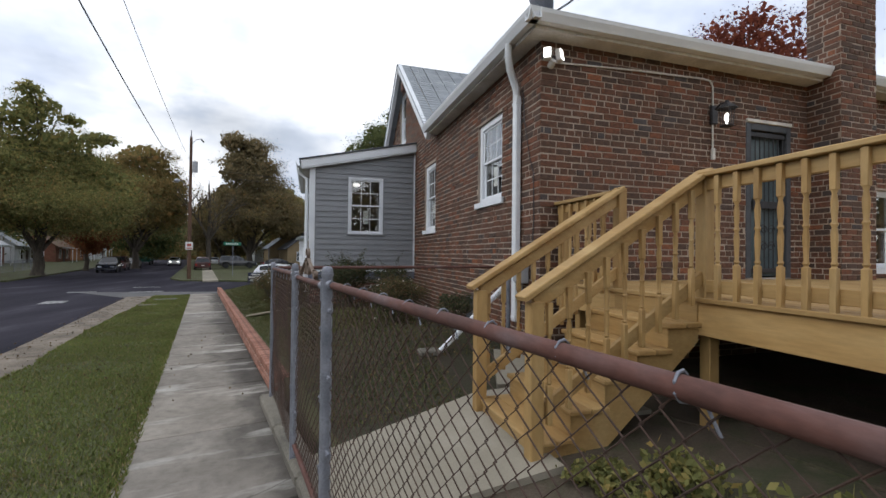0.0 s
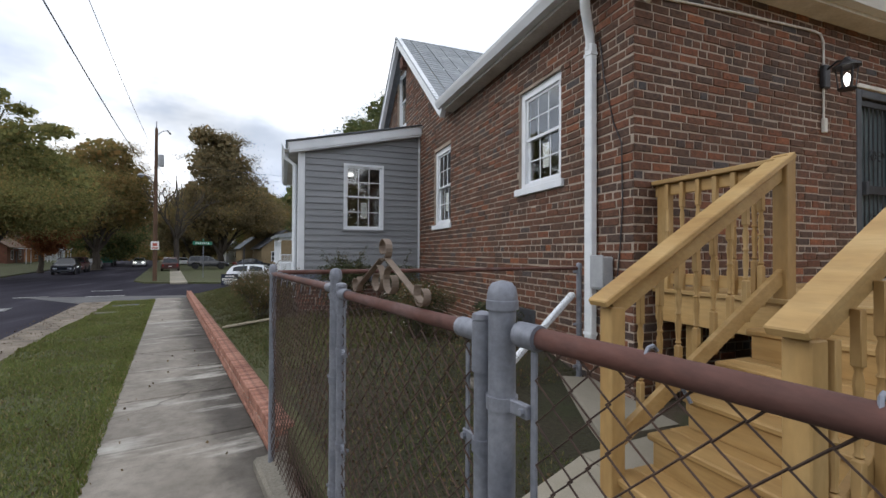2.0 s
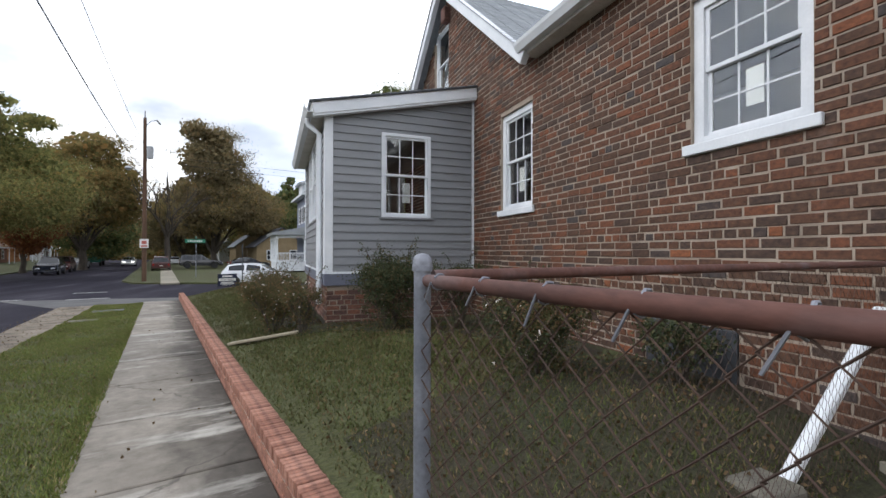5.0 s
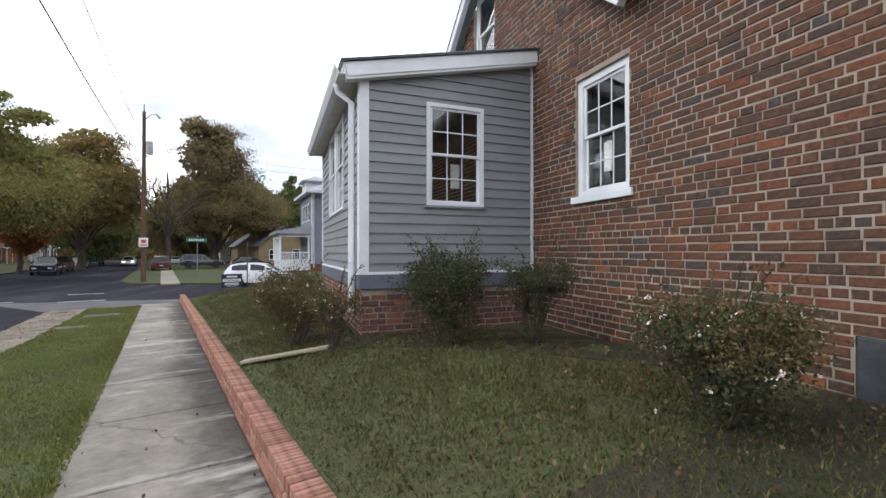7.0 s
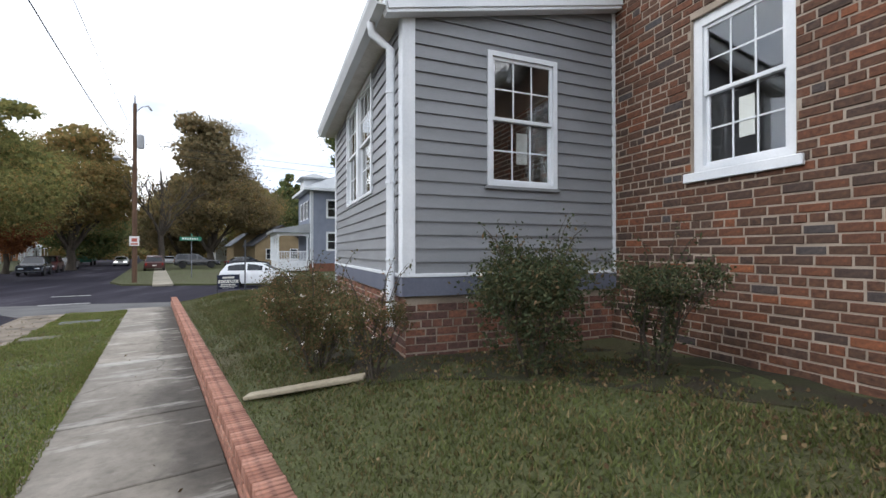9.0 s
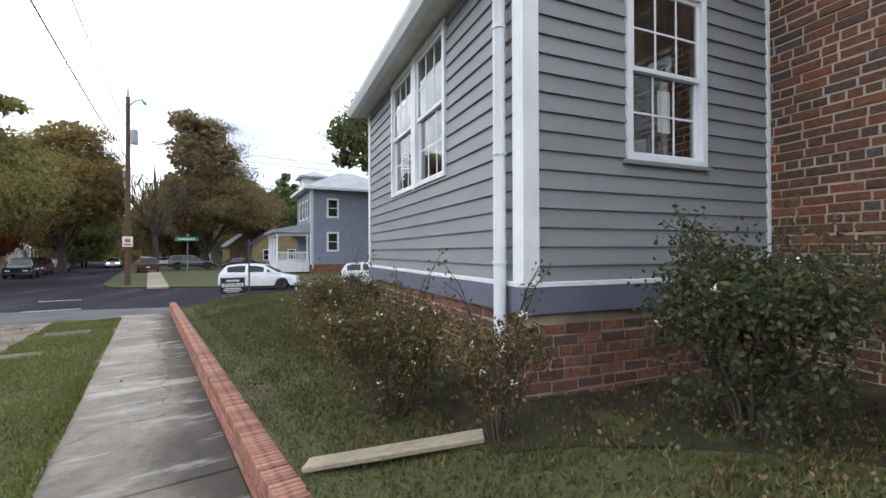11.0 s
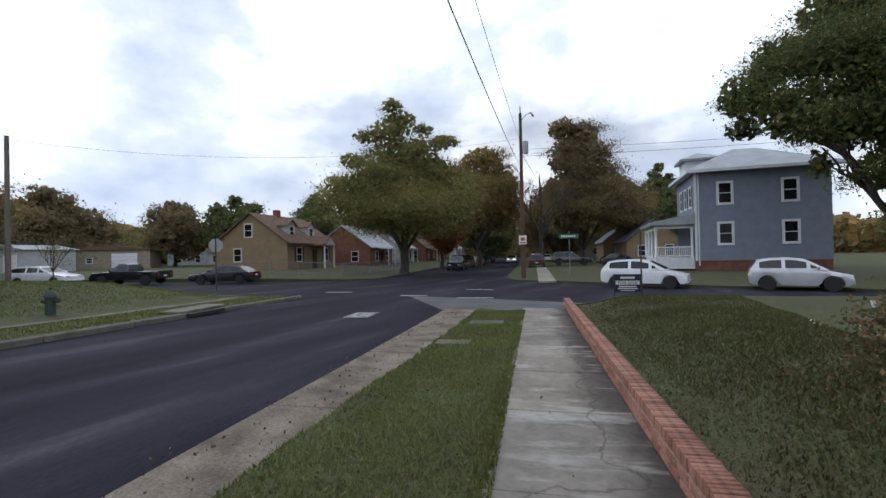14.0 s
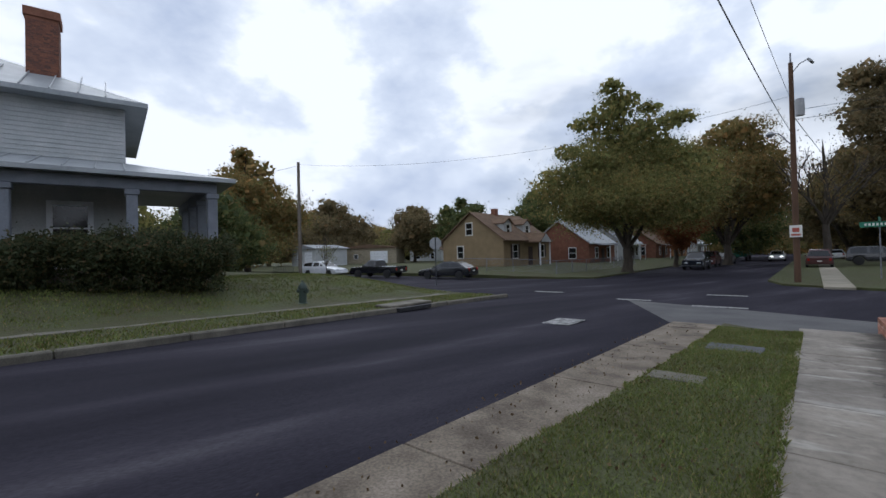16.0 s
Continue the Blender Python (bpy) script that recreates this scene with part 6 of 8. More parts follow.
    for (xa, za), (xb, zb), nm in ((G[-1], G[-2], "windscreen"), (G[0], G[1], "rear_window")):
        d = Vector((xb - xa, 0, zb - za))
        nv = Vector((-(zb - za), 0, xb - xa)).normalized()
        if (nv.x > 0) != (nm == "windscreen"):
            nv = -nv
        A, B = Vector((xa, 0, za)) + d * 0.10, Vector((xa, 0, za)) + d * 0.90
        vs = []
        for off in (0.008, -0.01):
            for p, ww in ((A, wy(za) - 0.09), (B, wy(zb) - 0.07)):
                vs += [tuple(p + nv * off + Vector((0, -ww, 0))), tuple(p + nv * off + Vector((0, ww, 0)))]
        part(nm, Geo().add(vs, [(0, 1, 3, 2), (6, 7, 5, 4), (0, 4, 5, 1), (2, 3, 7, 6), (0, 2, 6, 4), (1, 5, 7, 3)]), M["car_glass"], t, recalc=True)
    for wx in wheels:
        for s in (-1, 1):
            mm = Matrix.Translation((wx * L - L / 2, s * (W / 2 - 0.075), r)) @ Matrix.Rotation(radians(90), 4, "X")
            wh = part("tyre", Geo().lathe([(r * 0.62, -0.10), (r * 0.93, -0.10), (r, -0.07), (r, 0.07), (r * 0.93, 0.10), (r * 0.62, 0.10)], 20, mm), M["tyre"], t, smooth=True)
            rim = Geo().lathe([(r * 0.62, -0.085), (r * 0.55, -0.05), (r * 0.55, 0.05), (r * 0.62, 0.085)], 16, mm)
            for i in range(5):
                a = i * 2 * math.pi / 5
                for f in (-0.088, 0.068):
                    rim.cbox(-0.035, 0.0, f, 0.035, r * 0.58, f + 0.02, 0.004, mm @ Matrix.Rotation(a, 4, "Z"))
            part("rim", rim, M["alloy"], wh)
    hz_, tz = (0.68 * scale_z, 0.82 * scale_z)
    for s in (-1, 1):
        part("headlight", Geo().cbox(L / 2 - 0.16, s * (W / 2 - 0.36) - 0.16, hz_ - 0.08, L / 2 - 0.002, s * (W / 2 - 0.36) + 0.16, hz_ + 0.05, 0.03), M["bulb"] if lamps else M["clear_lens"], t)
        part("tail_light", Geo().cbox(-L / 2 - 0.006, s * (W / 2 - 0.20) - 0.10, tz - 0.16, -L / 2 + 0.10, s * (W / 2 - 0.20) + 0.10, tz + 0.10, 0.03), M["red_lens"], t)
        part("mirror", Geo().cbox(0.16 * L, s * (W / 2 + 0.03) - 0.06, z0 + 0.02, 0.16 * L + 0.12, s * (W / 2 + 0.03) + 0.06, z0 + 0.15, 0.03), body, t)
    part("bumper", Geo().cbox(L / 2 - 0.10, -W / 2 + 0.12, 0.30, L / 2 + 0.03, W / 2 - 0.12, 0.46, 0.03), body, t)
    part("licence_plate", Geo().cbox(-L / 2 - 0.02, -0.17, 0.62, -L / 2 + 0.004, 0.17, 0.72, 0.004), WHITE_SIGN, t)
    return t


def at_road(x, y, heading, dz=0.0):
    return Matrix.Translation((x, y, base_z(y) - 0.10 + dz)) @ Matrix.Rotation(heading, 4, "Z")


SILVER = paint("silver_car_paint", (0.55, 0.56, 0.59), 0.4, 0.3, 0.6)
PWHITE = paint("white_car_paint", (0.72, 0.74, 0.77), 0.0, 0.3, 0.6)
BLACK = paint("black_car_paint", (0.012, 0.013, 0.018), 0.0, 0.25, 0.8)
NAVYC = paint("dark_blue_car_paint", (0.018, 0.022, 0.035), 0.1, 0.25, 0.8)
MAROON = paint("maroon_car_paint", (0.06, 0.012, 0.012), 0.0, 0.3, 0.6)
GREYC = paint("grey_car_paint", (0.16, 0.165, 0.18), 0.3, 0.35, 0.5)
GREENC = paint("green_truck_paint", (0.02, 0.16, 0.11), 0.0, 0.4, 0.3)
hd = math.atan2(33.1 - 33.8, -2.2 + 6.2)
car("station_wagon", "silver-white station wagon parked at the far kerb", at_road(-4.25, 34.4, hd), 4.1, 1.74, "hatch", PWHITE)
car("hatchback", "silver compact car parked at the far kerb", at_road(2.0, 33.6, hd), 3.6, 1.66, "hatch", SILVER)
car("sedan", "black sedan parked along the side street", at_road(-33.2, 32.6, -2.74), 4.7, 1.82, "sedan", BLACK)
car("pickup_truck", "black pickup truck parked along the side street", at_road(-39.6, 29.6, -2.74), 5.2, 1.85, "pickup", BLACK, "pickup truck")
car("estate_car", "white estate car parked on the side street", at_road(-46.5, 27.4, 0.41), 4.6, 1.8, "wagon", PWHITE)
sd_ = radians(90) + TURN
car("sport_utility", "dark blue jeep-like car parked at the kerb", at_road(-23.6, 56.0, sd_ + math.pi), 4.4, 1.8, "suv", NAVYC, group="cars down the street")
car("sport_utility", "dark brown car parked at the kerb", at_road(-25.0, 62.5, sd_ + math.pi), 4.4, 1.8, "suv", MAROON, group="cars down the street")
car("sedan", "grey sedan parked down the street", at_road(-26.6, 71.5, sd_ + math.pi), 4.6, 1.8, "sedan", GREYC, group="cars down the street")
car("sedan", "pale sedan driving up with lit headlights", at_road(-24.5, 84, sd_ + math.pi), 4.5, 1.8, "sedan", SILVER, lamps=True, group="cars down the street")
car("sport_utility", "dark maroon car parked behind the pole", at_road(-15.6, 62.0, sd_), 4.6, 1.85, "suv", MAROON, group="cars down the street")
car("sport_utility", "black car parked in the yard beyond the crossing", at_road(-12.0, 66.0, 0.2, 0.15), 4.9, 1.9, "suv", BLACK, group="cars in the far yard")
car("sedan", "dark sedan parked by the blue house", at_road(-6.2, 62.0, 0.3, 0.15), 4.6, 1.8, "sedan", NAVYC, group="cars in the far yard")
car("sedan", "silver sedan parked far down the street", at_road(-19.5, 90.0, sd_), 4.6, 1.8, "sedan", SILVER, group="cars down the street")
tr = thing("box_truck", "green box truck parked down the street", "truck", at_road(-30.2, 88, sd_ + math.pi))
part("box", Geo().cbox(-3.4, -1.2, 0.75, 1.2, 1.2, 3.0, 0.08), GREENC, tr)
part("cab", Geo().prism([(1.25, 0.6), (3.2, 0.6), (3.25, 1.35), (2.5, 1.5), (2.1, 2.35), (1.25, 2.4)], -1.05, 1.05), GREENC, tr, recalc=True)
part("windscreen", Geo().cbox(2.15, -0.9, 1.55, 2.5, 0.9, 2.25, 0.05), M["car_glass"], tr)
for x in (-2.2, 2.3):
    for s in (-1, 1):
        part("tyre", Geo().lathe([(0.2, -0.12), (0.45, -0.12), (0.45, 0.12), (0.2, 0.12)], 16, Matrix.Translation((x, s * 0.95, 0.45)) @ Matrix.Rotation(radians(90), 4, "X")), M["tyre"], tr)


# ---- houses beyond ----
def simple_window(parent, m, w, h, frame_mat, trim=0.09):
    f = part("window", Geo().cbox(-w / 2 - trim, -0.05, -trim, w / 2 + trim, -0.001, 0, 0.006, m).cbox(-w / 2 - trim, -0.05, h, w / 2 + trim, -0.001, h + trim, 0.006, m)
             .cbox(-w / 2 - trim, -0.05, 0, -w / 2, -0.001, h, 0.006, m).cbox(w / 2, -0.05, 0, w / 2 + trim, -0.001, h, 0.006, m).cbox(-w / 2, -0.04, h / 2 - 0.03, w / 2, -0.002, h / 2 + 0.03, 0.004, m), frame_mat, parent)
    part("pane", Geo().cbox(-w / 2, -0.02, 0, w / 2, -0.003, h / 2 - 0.03, 0.002, m), M["car_glass"], f)
    part("pane", Geo().cbox(-w / 2, -0.02, h / 2 + 0.03, w / 2, -0.003, h, 0.002, m), M["car_glass"], f)
    return f


def lap_wall(name, m, poly, mat, parent, course=0.2, holes=()):
    """A thick wall with lapped boards on it; poly is its outline in x-z."""
    w = part(name, Geo().prism(poly, 0.0, 0.2, m), mat, parent, recalc=True)
    g = Geo()
    z0, z1 = min(z for _, z in poly), max(z for _, z in poly)
    z = z0
    while z < z1:
        p = clip_poly(clip_poly(poly, 0, -1, -z), 0, 1, min(z + course, z1))
        if len(p) > 2:
            k = len(p)
            vs = [(x, -0.03 + 0.026 * (q - z) / course, q) for x, q in p] + [(x, 0.0, q) for x, q in p]
            g.add(vs, [tuple(range(k)), tuple(range(2 * k - 1, k - 1, -1))] + [(i, i + k, (i + 1) % k + k, (i + 1) % k) for i in range(k)], m)
        z += course
    o = part("lapped_cladding", g, mat, w, recalc=True)
    tagged(o, kind="stuff")
    return w


def hip_roof(parent, m, x0, x1, y0, y1, z, rise, over, mat, name="roof", flat_ridge=0.35):
    """Overhanging hip roof with soffit."""
    x0, x1, y0, y1 = x0 - over, x1 + over, y0 - over, y1 + over
    cx, cy = (x0 + x1) / 2, (y0 + y1) / 2
    if x1 - x0 > y1 - y0:
        r0, r1 = (x0 + (y1 - y0) / 2, cy), (x1 - (y1 - y0) / 2, cy)
    else:
        r0, r1 = (cx, y0 + (x1 - x0) / 2), (cx, y1 - (x1 - x0) / 2)
    vs = [(x0, y0, z), (x1, y0, z), (x1, y1, z), (x0, y1, z), (x0, y0, z + 0.18), (x1, y0, z + 0.18), (x1, y1, z + 0.18), (x0, y1, z + 0.18), (*r0, z + 0.18 + rise), (*r1, z + 0.18 + rise)]
    if x1 - x0 > y1 - y0:
        top = [(4, 5, 9, 8), (5, 6, 9), (6, 7, 8, 9), (7, 4, 8)]
    else:
        top = [(4, 5, 8), (5, 6, 9, 8), (6, 7, 9), (7, 4, 8, 9)]
    return part(name, Geo().add(vs, [(3, 2, 1, 0), (0, 1, 5, 4), (1, 2, 6, 5), (2, 3, 7, 6), (3, 0, 4, 7)] + top, m), mat, parent, recalc=True)


BLUE = surface("blue_grey_siding", [(0.3, (0.20, 0.225, 0.295)), (0.7, (0.25, 0.275, 0.345))], 1.5, fine=20, fine_mix=0.15, rough=0.6)
TAN = surface("tan_painted_brick", [(0.3, (0.215, 0.158, 0.088)), (0.7, (0.275, 0.205, 0.118))], 1.2, fine=14, fine_mix=0.25, rough=0.85)
BROWNROOF = surface("brown_roof_shingle", [(0.3, (0.115, 0.073, 0.046)), (0.7, (0.17, 0.112, 0.074))], 1.5, fine=20, fine_mix=0.4, rough=0.95)
METALROOF = surface("grey_metal_roof", [(0.3, (0.27, 0.29, 0.31)), (0.7, (0.37, 0.39, 0.41))], 1.0, fine=12, fine_mix=0.2, rough=0.5, metal=0.2)
WSIDE = surface("old_white_siding", [(0.3, (0.38, 0.40, 0.41)), (0.7, (0.50, 0.51, 0.515))], 1.0, fine=15, fine_mix=0.2, rough=0.7)
DARKROOF = surface("dark_slate_roof", [(0.3, (0.045, 0.045, 0.055)), (0.7, (0.08, 0.08, 0.09))], 1.5, fine=20, fine_mix=0.4, rough=0.9)
REDB = surface("far_red_brick", [(0.3, (0.17, 0.075, 0.05)), (0.7, (0.26, 0.115, 0.075))], 2.0, fine=14, fine_mix=0.4, rough=0.9)
ORANGE = surface("far_orange_render", [(0.3, (0.36, 0.17, 0.07)), (0.7, (0.45, 0.22, 0.10))], 2.0, fine=14, fine_mix=0.2, rough=0.9)
GREYBLUE = surface("weathered_blue_grey_paint", [(0.3, (0.15, 0.165, 0.20)), (0.7, (0.21, 0.225, 0.26))], 2.0, fine=20, fine_mix=0.2, rough=0.7)
DOORB = surface("dark_door_paint", [(0.3, (0.035, 0.022, 0.02)), (0.7, (0.06, 0.035, 0.03))], 2.0, rough=0.5)

# blue two-storey house; local x to the right along its side wall, y away
bh = thing("blue_house", "two-storey blue-grey sided house with white porch", "house", Matrix.Translation((0.05, 51.2, -0.42)) @ Matrix.Rotation(radians(5), 4, "Z"))
W_, D_ = 9.4, 7.6
I4 = Matrix.Identity(4)
lap_wall("wall", I4, [(0, 0.9), (W_, 0.9), (W_, 8.3), (0, 8.3)], BLUE, bh, 0.22)
lap_wall("wall", Matrix.Translation((0, D_, 0)) @ Matrix.Rotation(radians(-90), 4, "Z"), [(0, 0.9), (D_, 0.9), (D_, 8.3), (0, 8.3)], BLUE, bh, 0.22)
part("back_wall", Geo().box(0.2, D_ - 0.2, 0.9, W_ - 0.2, D_, 8.3).box(W_ - 0.2, 0.2, 0.9, W_, D_, 8.3), BLUE, bh)
part("foundation", Geo().box(0.03, 0.03, -0.3, W_ - 0.03, D_ - 0.03, 0.9), REDB, bh)
hip_roof(bh, I4, 0, W_, 0, D_, 8.3, 2.3, 0.65, METALROOF)
part("fascia", Geo().box(-0.66, -0.66, 8.26, W_ + 0.66, -0.62, 8.5).box(-0.67, -0.62, 8.26, -0.63, D_ + 0.66, 8.5), M["white"], bh)
part("dormer", Geo().box(-0.2, 2.6, 8.5, 2.4, 5.0, 9.8), M["white"], bh)
hip_roof(bh, I4, -0.2, 2.4, 2.6, 5.0, 9.8, 0.7, 0.4, METALROOF, "dormer_roof")
part("corner_trim", Geo().cbox(-0.05, -0.06, 0.9, 0.14, 0.0, 8.3, 0.01), M["white"], bh)
for x in (2.2, 6.7):
    for z in (2.35, 5.7):
        simple_window(bh, Matrix.Translation((x, -0.03, z)), 0.85, 1.6, M["white"], 0.19)
for y in (1.5, 3.4, 5.4):
    simple_window(bh, Matrix.Translation((-0.03, y, 5.6)) @ Matrix.Rotation(radians(-90), 4, "Z"), 0.8, 1.6, M["white"], 0.17)
    for s in (-1, 1):
        part("shutter", Geo().cbox(-0.07, y + s * 0.62 - 0.16, 5.55, -0.01, y + s * 0.62 + 0.16, 7.3, 0.01), M["iron"], bh)
# its porch
part("porch_floor", Geo().cbox(-3.0, 0.3, 0.2, -0.02, D_ - 0.3, 1.15, 0.02), M["white"], bh)
vs = [(-3.5, -0.1, 4.0), (0, -0.1, 4.0), (0, D_ + 0.1, 4.0), (-3.5, D_ + 0.1, 4.0), (-3.5, -0.1, 4.25), (0, -0.1, 4.95), (0, D_ + 0.1, 4.95), (-3.5, D_ + 0.1, 4.25)]
part("porch_roof", Geo().add(vs, [(3, 2, 1, 0), (4, 5, 6, 7), (0, 1, 5, 4), (1, 2, 6, 5), (2, 3, 7, 6), (3, 0, 4, 7)]), METALROOF, bh, recalc=True)
part("porch_beam", Geo().box(-3.1, 0.3, 3.7, -2.9, D_ - 0.3, 3.99).box(-2.9, 0.3, 3.7, -0.03, 0.5, 3.99), M["white"], bh)
for x, y in ((-3.0, 0.4), (-3.0, 2.7), (-3.0, 5.0), (-3.0, 7.2), (-0.2, 0.4)):
    part("column", Geo().lathe([(0.16, 1.15), (0.16, 1.3), (0.12, 1.35), (0.10, 3.5), (0.15, 3.55), (0.15, 3.7)], 12, Matrix.Translation((x, y, 0))), M["white"], bh, smooth=True)
part("rail", Geo().box(-2.95, 0.36, 2.05, -0.2, 0.44, 2.15).box(-2.95, 0.36, 1.3, -0.2, 0.44, 1.38), M["white"], bh)
for i in range(18):
    part("picket", Geo().box(-2.85 + i * 0.15, 0.38, 1.38, -2.80 + i * 0.15, 0.42, 2.05), M["white"], bh)
part("porch_door", Geo().cbox(-0.05, 1.2, 1.15, -0.03, 2.1, 3.2, 0.005), DOORB, bh)
part("downpipe", Geo().tube([(0.25, -0.08, 8.2), (0.25, -0.08, 0.5)], 0.05, 8), M["white"], bh)
# garden fence beside it
bf = thing("board_fence", "brown board fence beyond the silver car", "fence", Matrix.Translation((9.5, 44.5, -0.4)))
for i in range(14):
    part("board", Geo().box(i * 0.26, 0, 0, i * 0.26 + 0.24, 0.03, 1.9), M["pole_wood"], bf)

# tan house; local x from its left gable corner to the right, y away
th = thing("tan_house", "tan one-storey house with brown dormered roof", "house", Matrix.Translation((-45.2, 41.4, 0.15)) @ Matrix.Rotation(math.atan2(1.6, 8.4), 4, "Z"))
TW, TD, TE, TR = 8.4, 9.6, 2.95, 5.9
part("gable_wall", Geo().prism([(0, -0.4), (TW, -0.4), (TW, TE), (TW / 2, TR), (0, TE)], 0, 0.25), TAN, th, recalc=True)
part("wall", Geo().box(TW - 0.25, 0.25, -0.4, TW, TD, TE), TAN, th)
part("wall", Geo().box(0, 0.25, -0.4, 0.25, TD, TE), TAN, th)
part("back_gable", Geo().prism([(0, -0.4), (TW, -0.4), (TW, TE), (TW / 2, TR), (0, TE)], TD, TD + 0.25), TAN, th, recalc=True)
for s in (0, 1):
    a = Vector((TW + 0.4, 0, TE - 0.28)) if s else Vector((-0.4, 0, TE - 0.28))
    rdg = Vector((TW / 2, 0, TR + 0.03))
    vs = [(a.x, -0.3, a.z), (rdg.x, -0.3, rdg.z), (rdg.x, TD + 0.5, rdg.z), (a.x, TD + 0.5, a.z)]
    vs += [(x, y, z + 0.14) for x, y, z in vs]
    part("roof", Geo().add(vs, [(3, 2, 1, 0), (4, 5, 6, 7), (0, 1, 5, 4), (1, 2, 6, 5), (2, 3, 7, 6), (3, 0, 4, 7)]), BROWNROOF, th, recalc=True)
for z, x in ((1.0, 2.6), (3.55, 3.9)):
    simple_window(th, Matrix.Translation((x, 0, z)), 0.8, 1.25, M["dull_white"], 0.12)
MR = Matrix.Translation((TW, 0, 0)) @ Matrix.Rotation(radians(90), 4, "Z")
for y in (2.2, 8.0):
    simple_window(th, MR @ Matrix.Translation((y, 0, 0.9)), 0.9, 1.4, M["dull_white"], 0.1)
    for s in (-1, 1):
        part("shutter", Geo().cbox(y + s * 0.75 - 0.17, -0.05, 0.85, y + s * 0.75 + 0.17, -0.004, 2.35, 0.01, MR), DOORB, th)
part("front_door", Geo().cbox(4.9, -0.06, -0.1, 5.8, -0.004, 2.1, 0.01, MR), DOORB, th)
for y in (2.4, 6.4):
    part("dormer", Geo().prism([(y - 0.75, 3.3), (y + 0.75, 3.3), (y + 0.75, 4.75), (y, 5.25), (y - 0.75, 4.75)], 1.0, 4.0, MR), WSIDE, th, recalc=True)
    simple_window(th, MR @ Matrix.Translation((y, 1.0, 3.65)), 0.6, 0.9, M["dull_white"], 0.1)
    for s in (-1, 1):
        part("dormer_roof", Geo().prism([(y, 5.27), (y + s * 0.95, 4.62), (y + s * 0.95, 4.72), (y, 5.37)], 0.8, 4.0, MR), BROWNROOF, th, recalc=True)
part("porch_roof", Geo().prism([(4.3, 2.5), (6.9, 2.5), (6.9, 2.65), (5.6, 3.6), (4.3, 2.65)], -1.9, 1.0, MR), BROWNROOF, th, recalc=True)
part("porch_gable", Geo().prism([(4.45, 2.58), (6.75, 2.58), (5.6, 3.5)], -1.93, -1.89, MR), WSIDE, th, recalc=True)
for y in (4.5, 6.7):
    part("porch_post", Geo().cbox(y - 0.07, -1.8, -0.3, y + 0.07, -1.66, 2.5, 0.01, MR), M["white"], th)
part("porch_step", Geo().cbox(4.5, -2.4, -0.4, 6.7, -0.02, 0.0, 0.03, MR), REDB, th)
part("chimney", Geo().cbox(TW / 2 - 0.3, 4.2, 5.2, TW / 2 + 0.3, 4.9, 6.7, 0.02), REDB, th)


def row_house(label, x, y, rot, w, d, eave, ridge, wall_mat, roof_mat, group="houses down the street"):
    t = thing("row_house", label, "house", Matrix.Translation((x, y, -0.3)) @ Matrix.Rotation(rot, 4, "Z"), group)
    part("wall", Geo().box(0, 0, 0, w, d, eave), wall_mat, t)
    part("gable", Geo().prism([(0, eave), (w, eave), (w / 2, ridge)], 0.02, d - 0.02), wall_mat, t, recalc=True)
    for s in (0, 1):
        a = (w + 0.35, eave - 0.2) if s else (-0.35, eave - 0.2)
        vs = [(a[0], -0.3, a[1]), (w / 2, -0.3, ridge), (w / 2, d + 0.3, ridge), (a[0], d + 0.3, a[1])]
        vs += [(p, q, r + 0.13) for p, q, r in vs]
        part("roof", Geo().add(vs, [(3, 2, 1, 0), (4, 5, 6, 7), (0, 1, 5, 4), (1, 2, 6, 5), (2, 3, 7, 6), (3, 0, 4, 7)]), roof_mat, t, recalc=True)
    for xx in (w * 0.27, w * 0.73):
        simple_window(t, Matrix.Translation((xx, 0, 1.0)), 0.9, 1.3, M["white"])
        mr = Matrix.Translation((w, 0, 0)) @ Matrix.Rotation(radians(90), 4, "Z")
        simple_window(t, mr @ Matrix.Translation((xx / w * d, 0, 1.0)), 0.9, 1.3, M["white"])
    part("door", Geo().cbox(w + 0.002, d * 0.46, 0.2, w + 0.06, d * 0.56, 2.2, 0.01), DOORB, t)
    part("awning", Geo().prism([(d * 0.35, 2.9), (d * 0.68, 2.9), (d * 0.68, 3.0), (d * 0.35, 3.0)], -1.6, -0.005, Matrix.Translation((w, 0, -0.3)) @ Matrix.Rotation(radians(90), 4, "Z")), M["white"], t, recalc=True)
    for yy in (0.36, 0.67):
        part("awning_post", Geo().cbox(w + 1.4, d * yy - 0.05, 0, w + 1.5, d * yy + 0.05, 2.6, 0.01), M["white"], t)
    return t


rot = radians(11.9)
row_house("red brick house with white awning down the street", -44.5, 56.0, rot, 8, 9, 2.9, 5.8, REDB, METALROOF)
row_house("white sided house down the street", -47.5, 69.0, rot, 8, 9, 2.9, 6.2, WSIDE, METALROOF)
row_house("red brick house further down the street", -49.0, 82.0, rot, 8, 9, 2.9, 6.0, REDB, BROWNROOF)
row_house("orange rendered house further down the street", -52.0, 96.0, rot, 8, 9, 2.9, 6.0, ORANGE, BROWNROOF)
row_house("white house far down the street", -55.0, 112.0, rot, 8, 10, 3.0, 6.4, WSIDE, METALROOF)
row_house("small dark-roofed house behind the blue house", -5.6, 70.0, rot, 7.0, 8, 2.9, 5.6, TAN, DARKROOF)
row_house("tan porch house beyond the blue house", -9.0, 80.0, rot, 8, 8, 3.0, 6.4, TAN, GREYBLUE)
row_house("pale house beyond the blue house", -14.0, 104.0, rot, 8, 8, 3.0, 6.4, WSIDE, GREYBLUE)
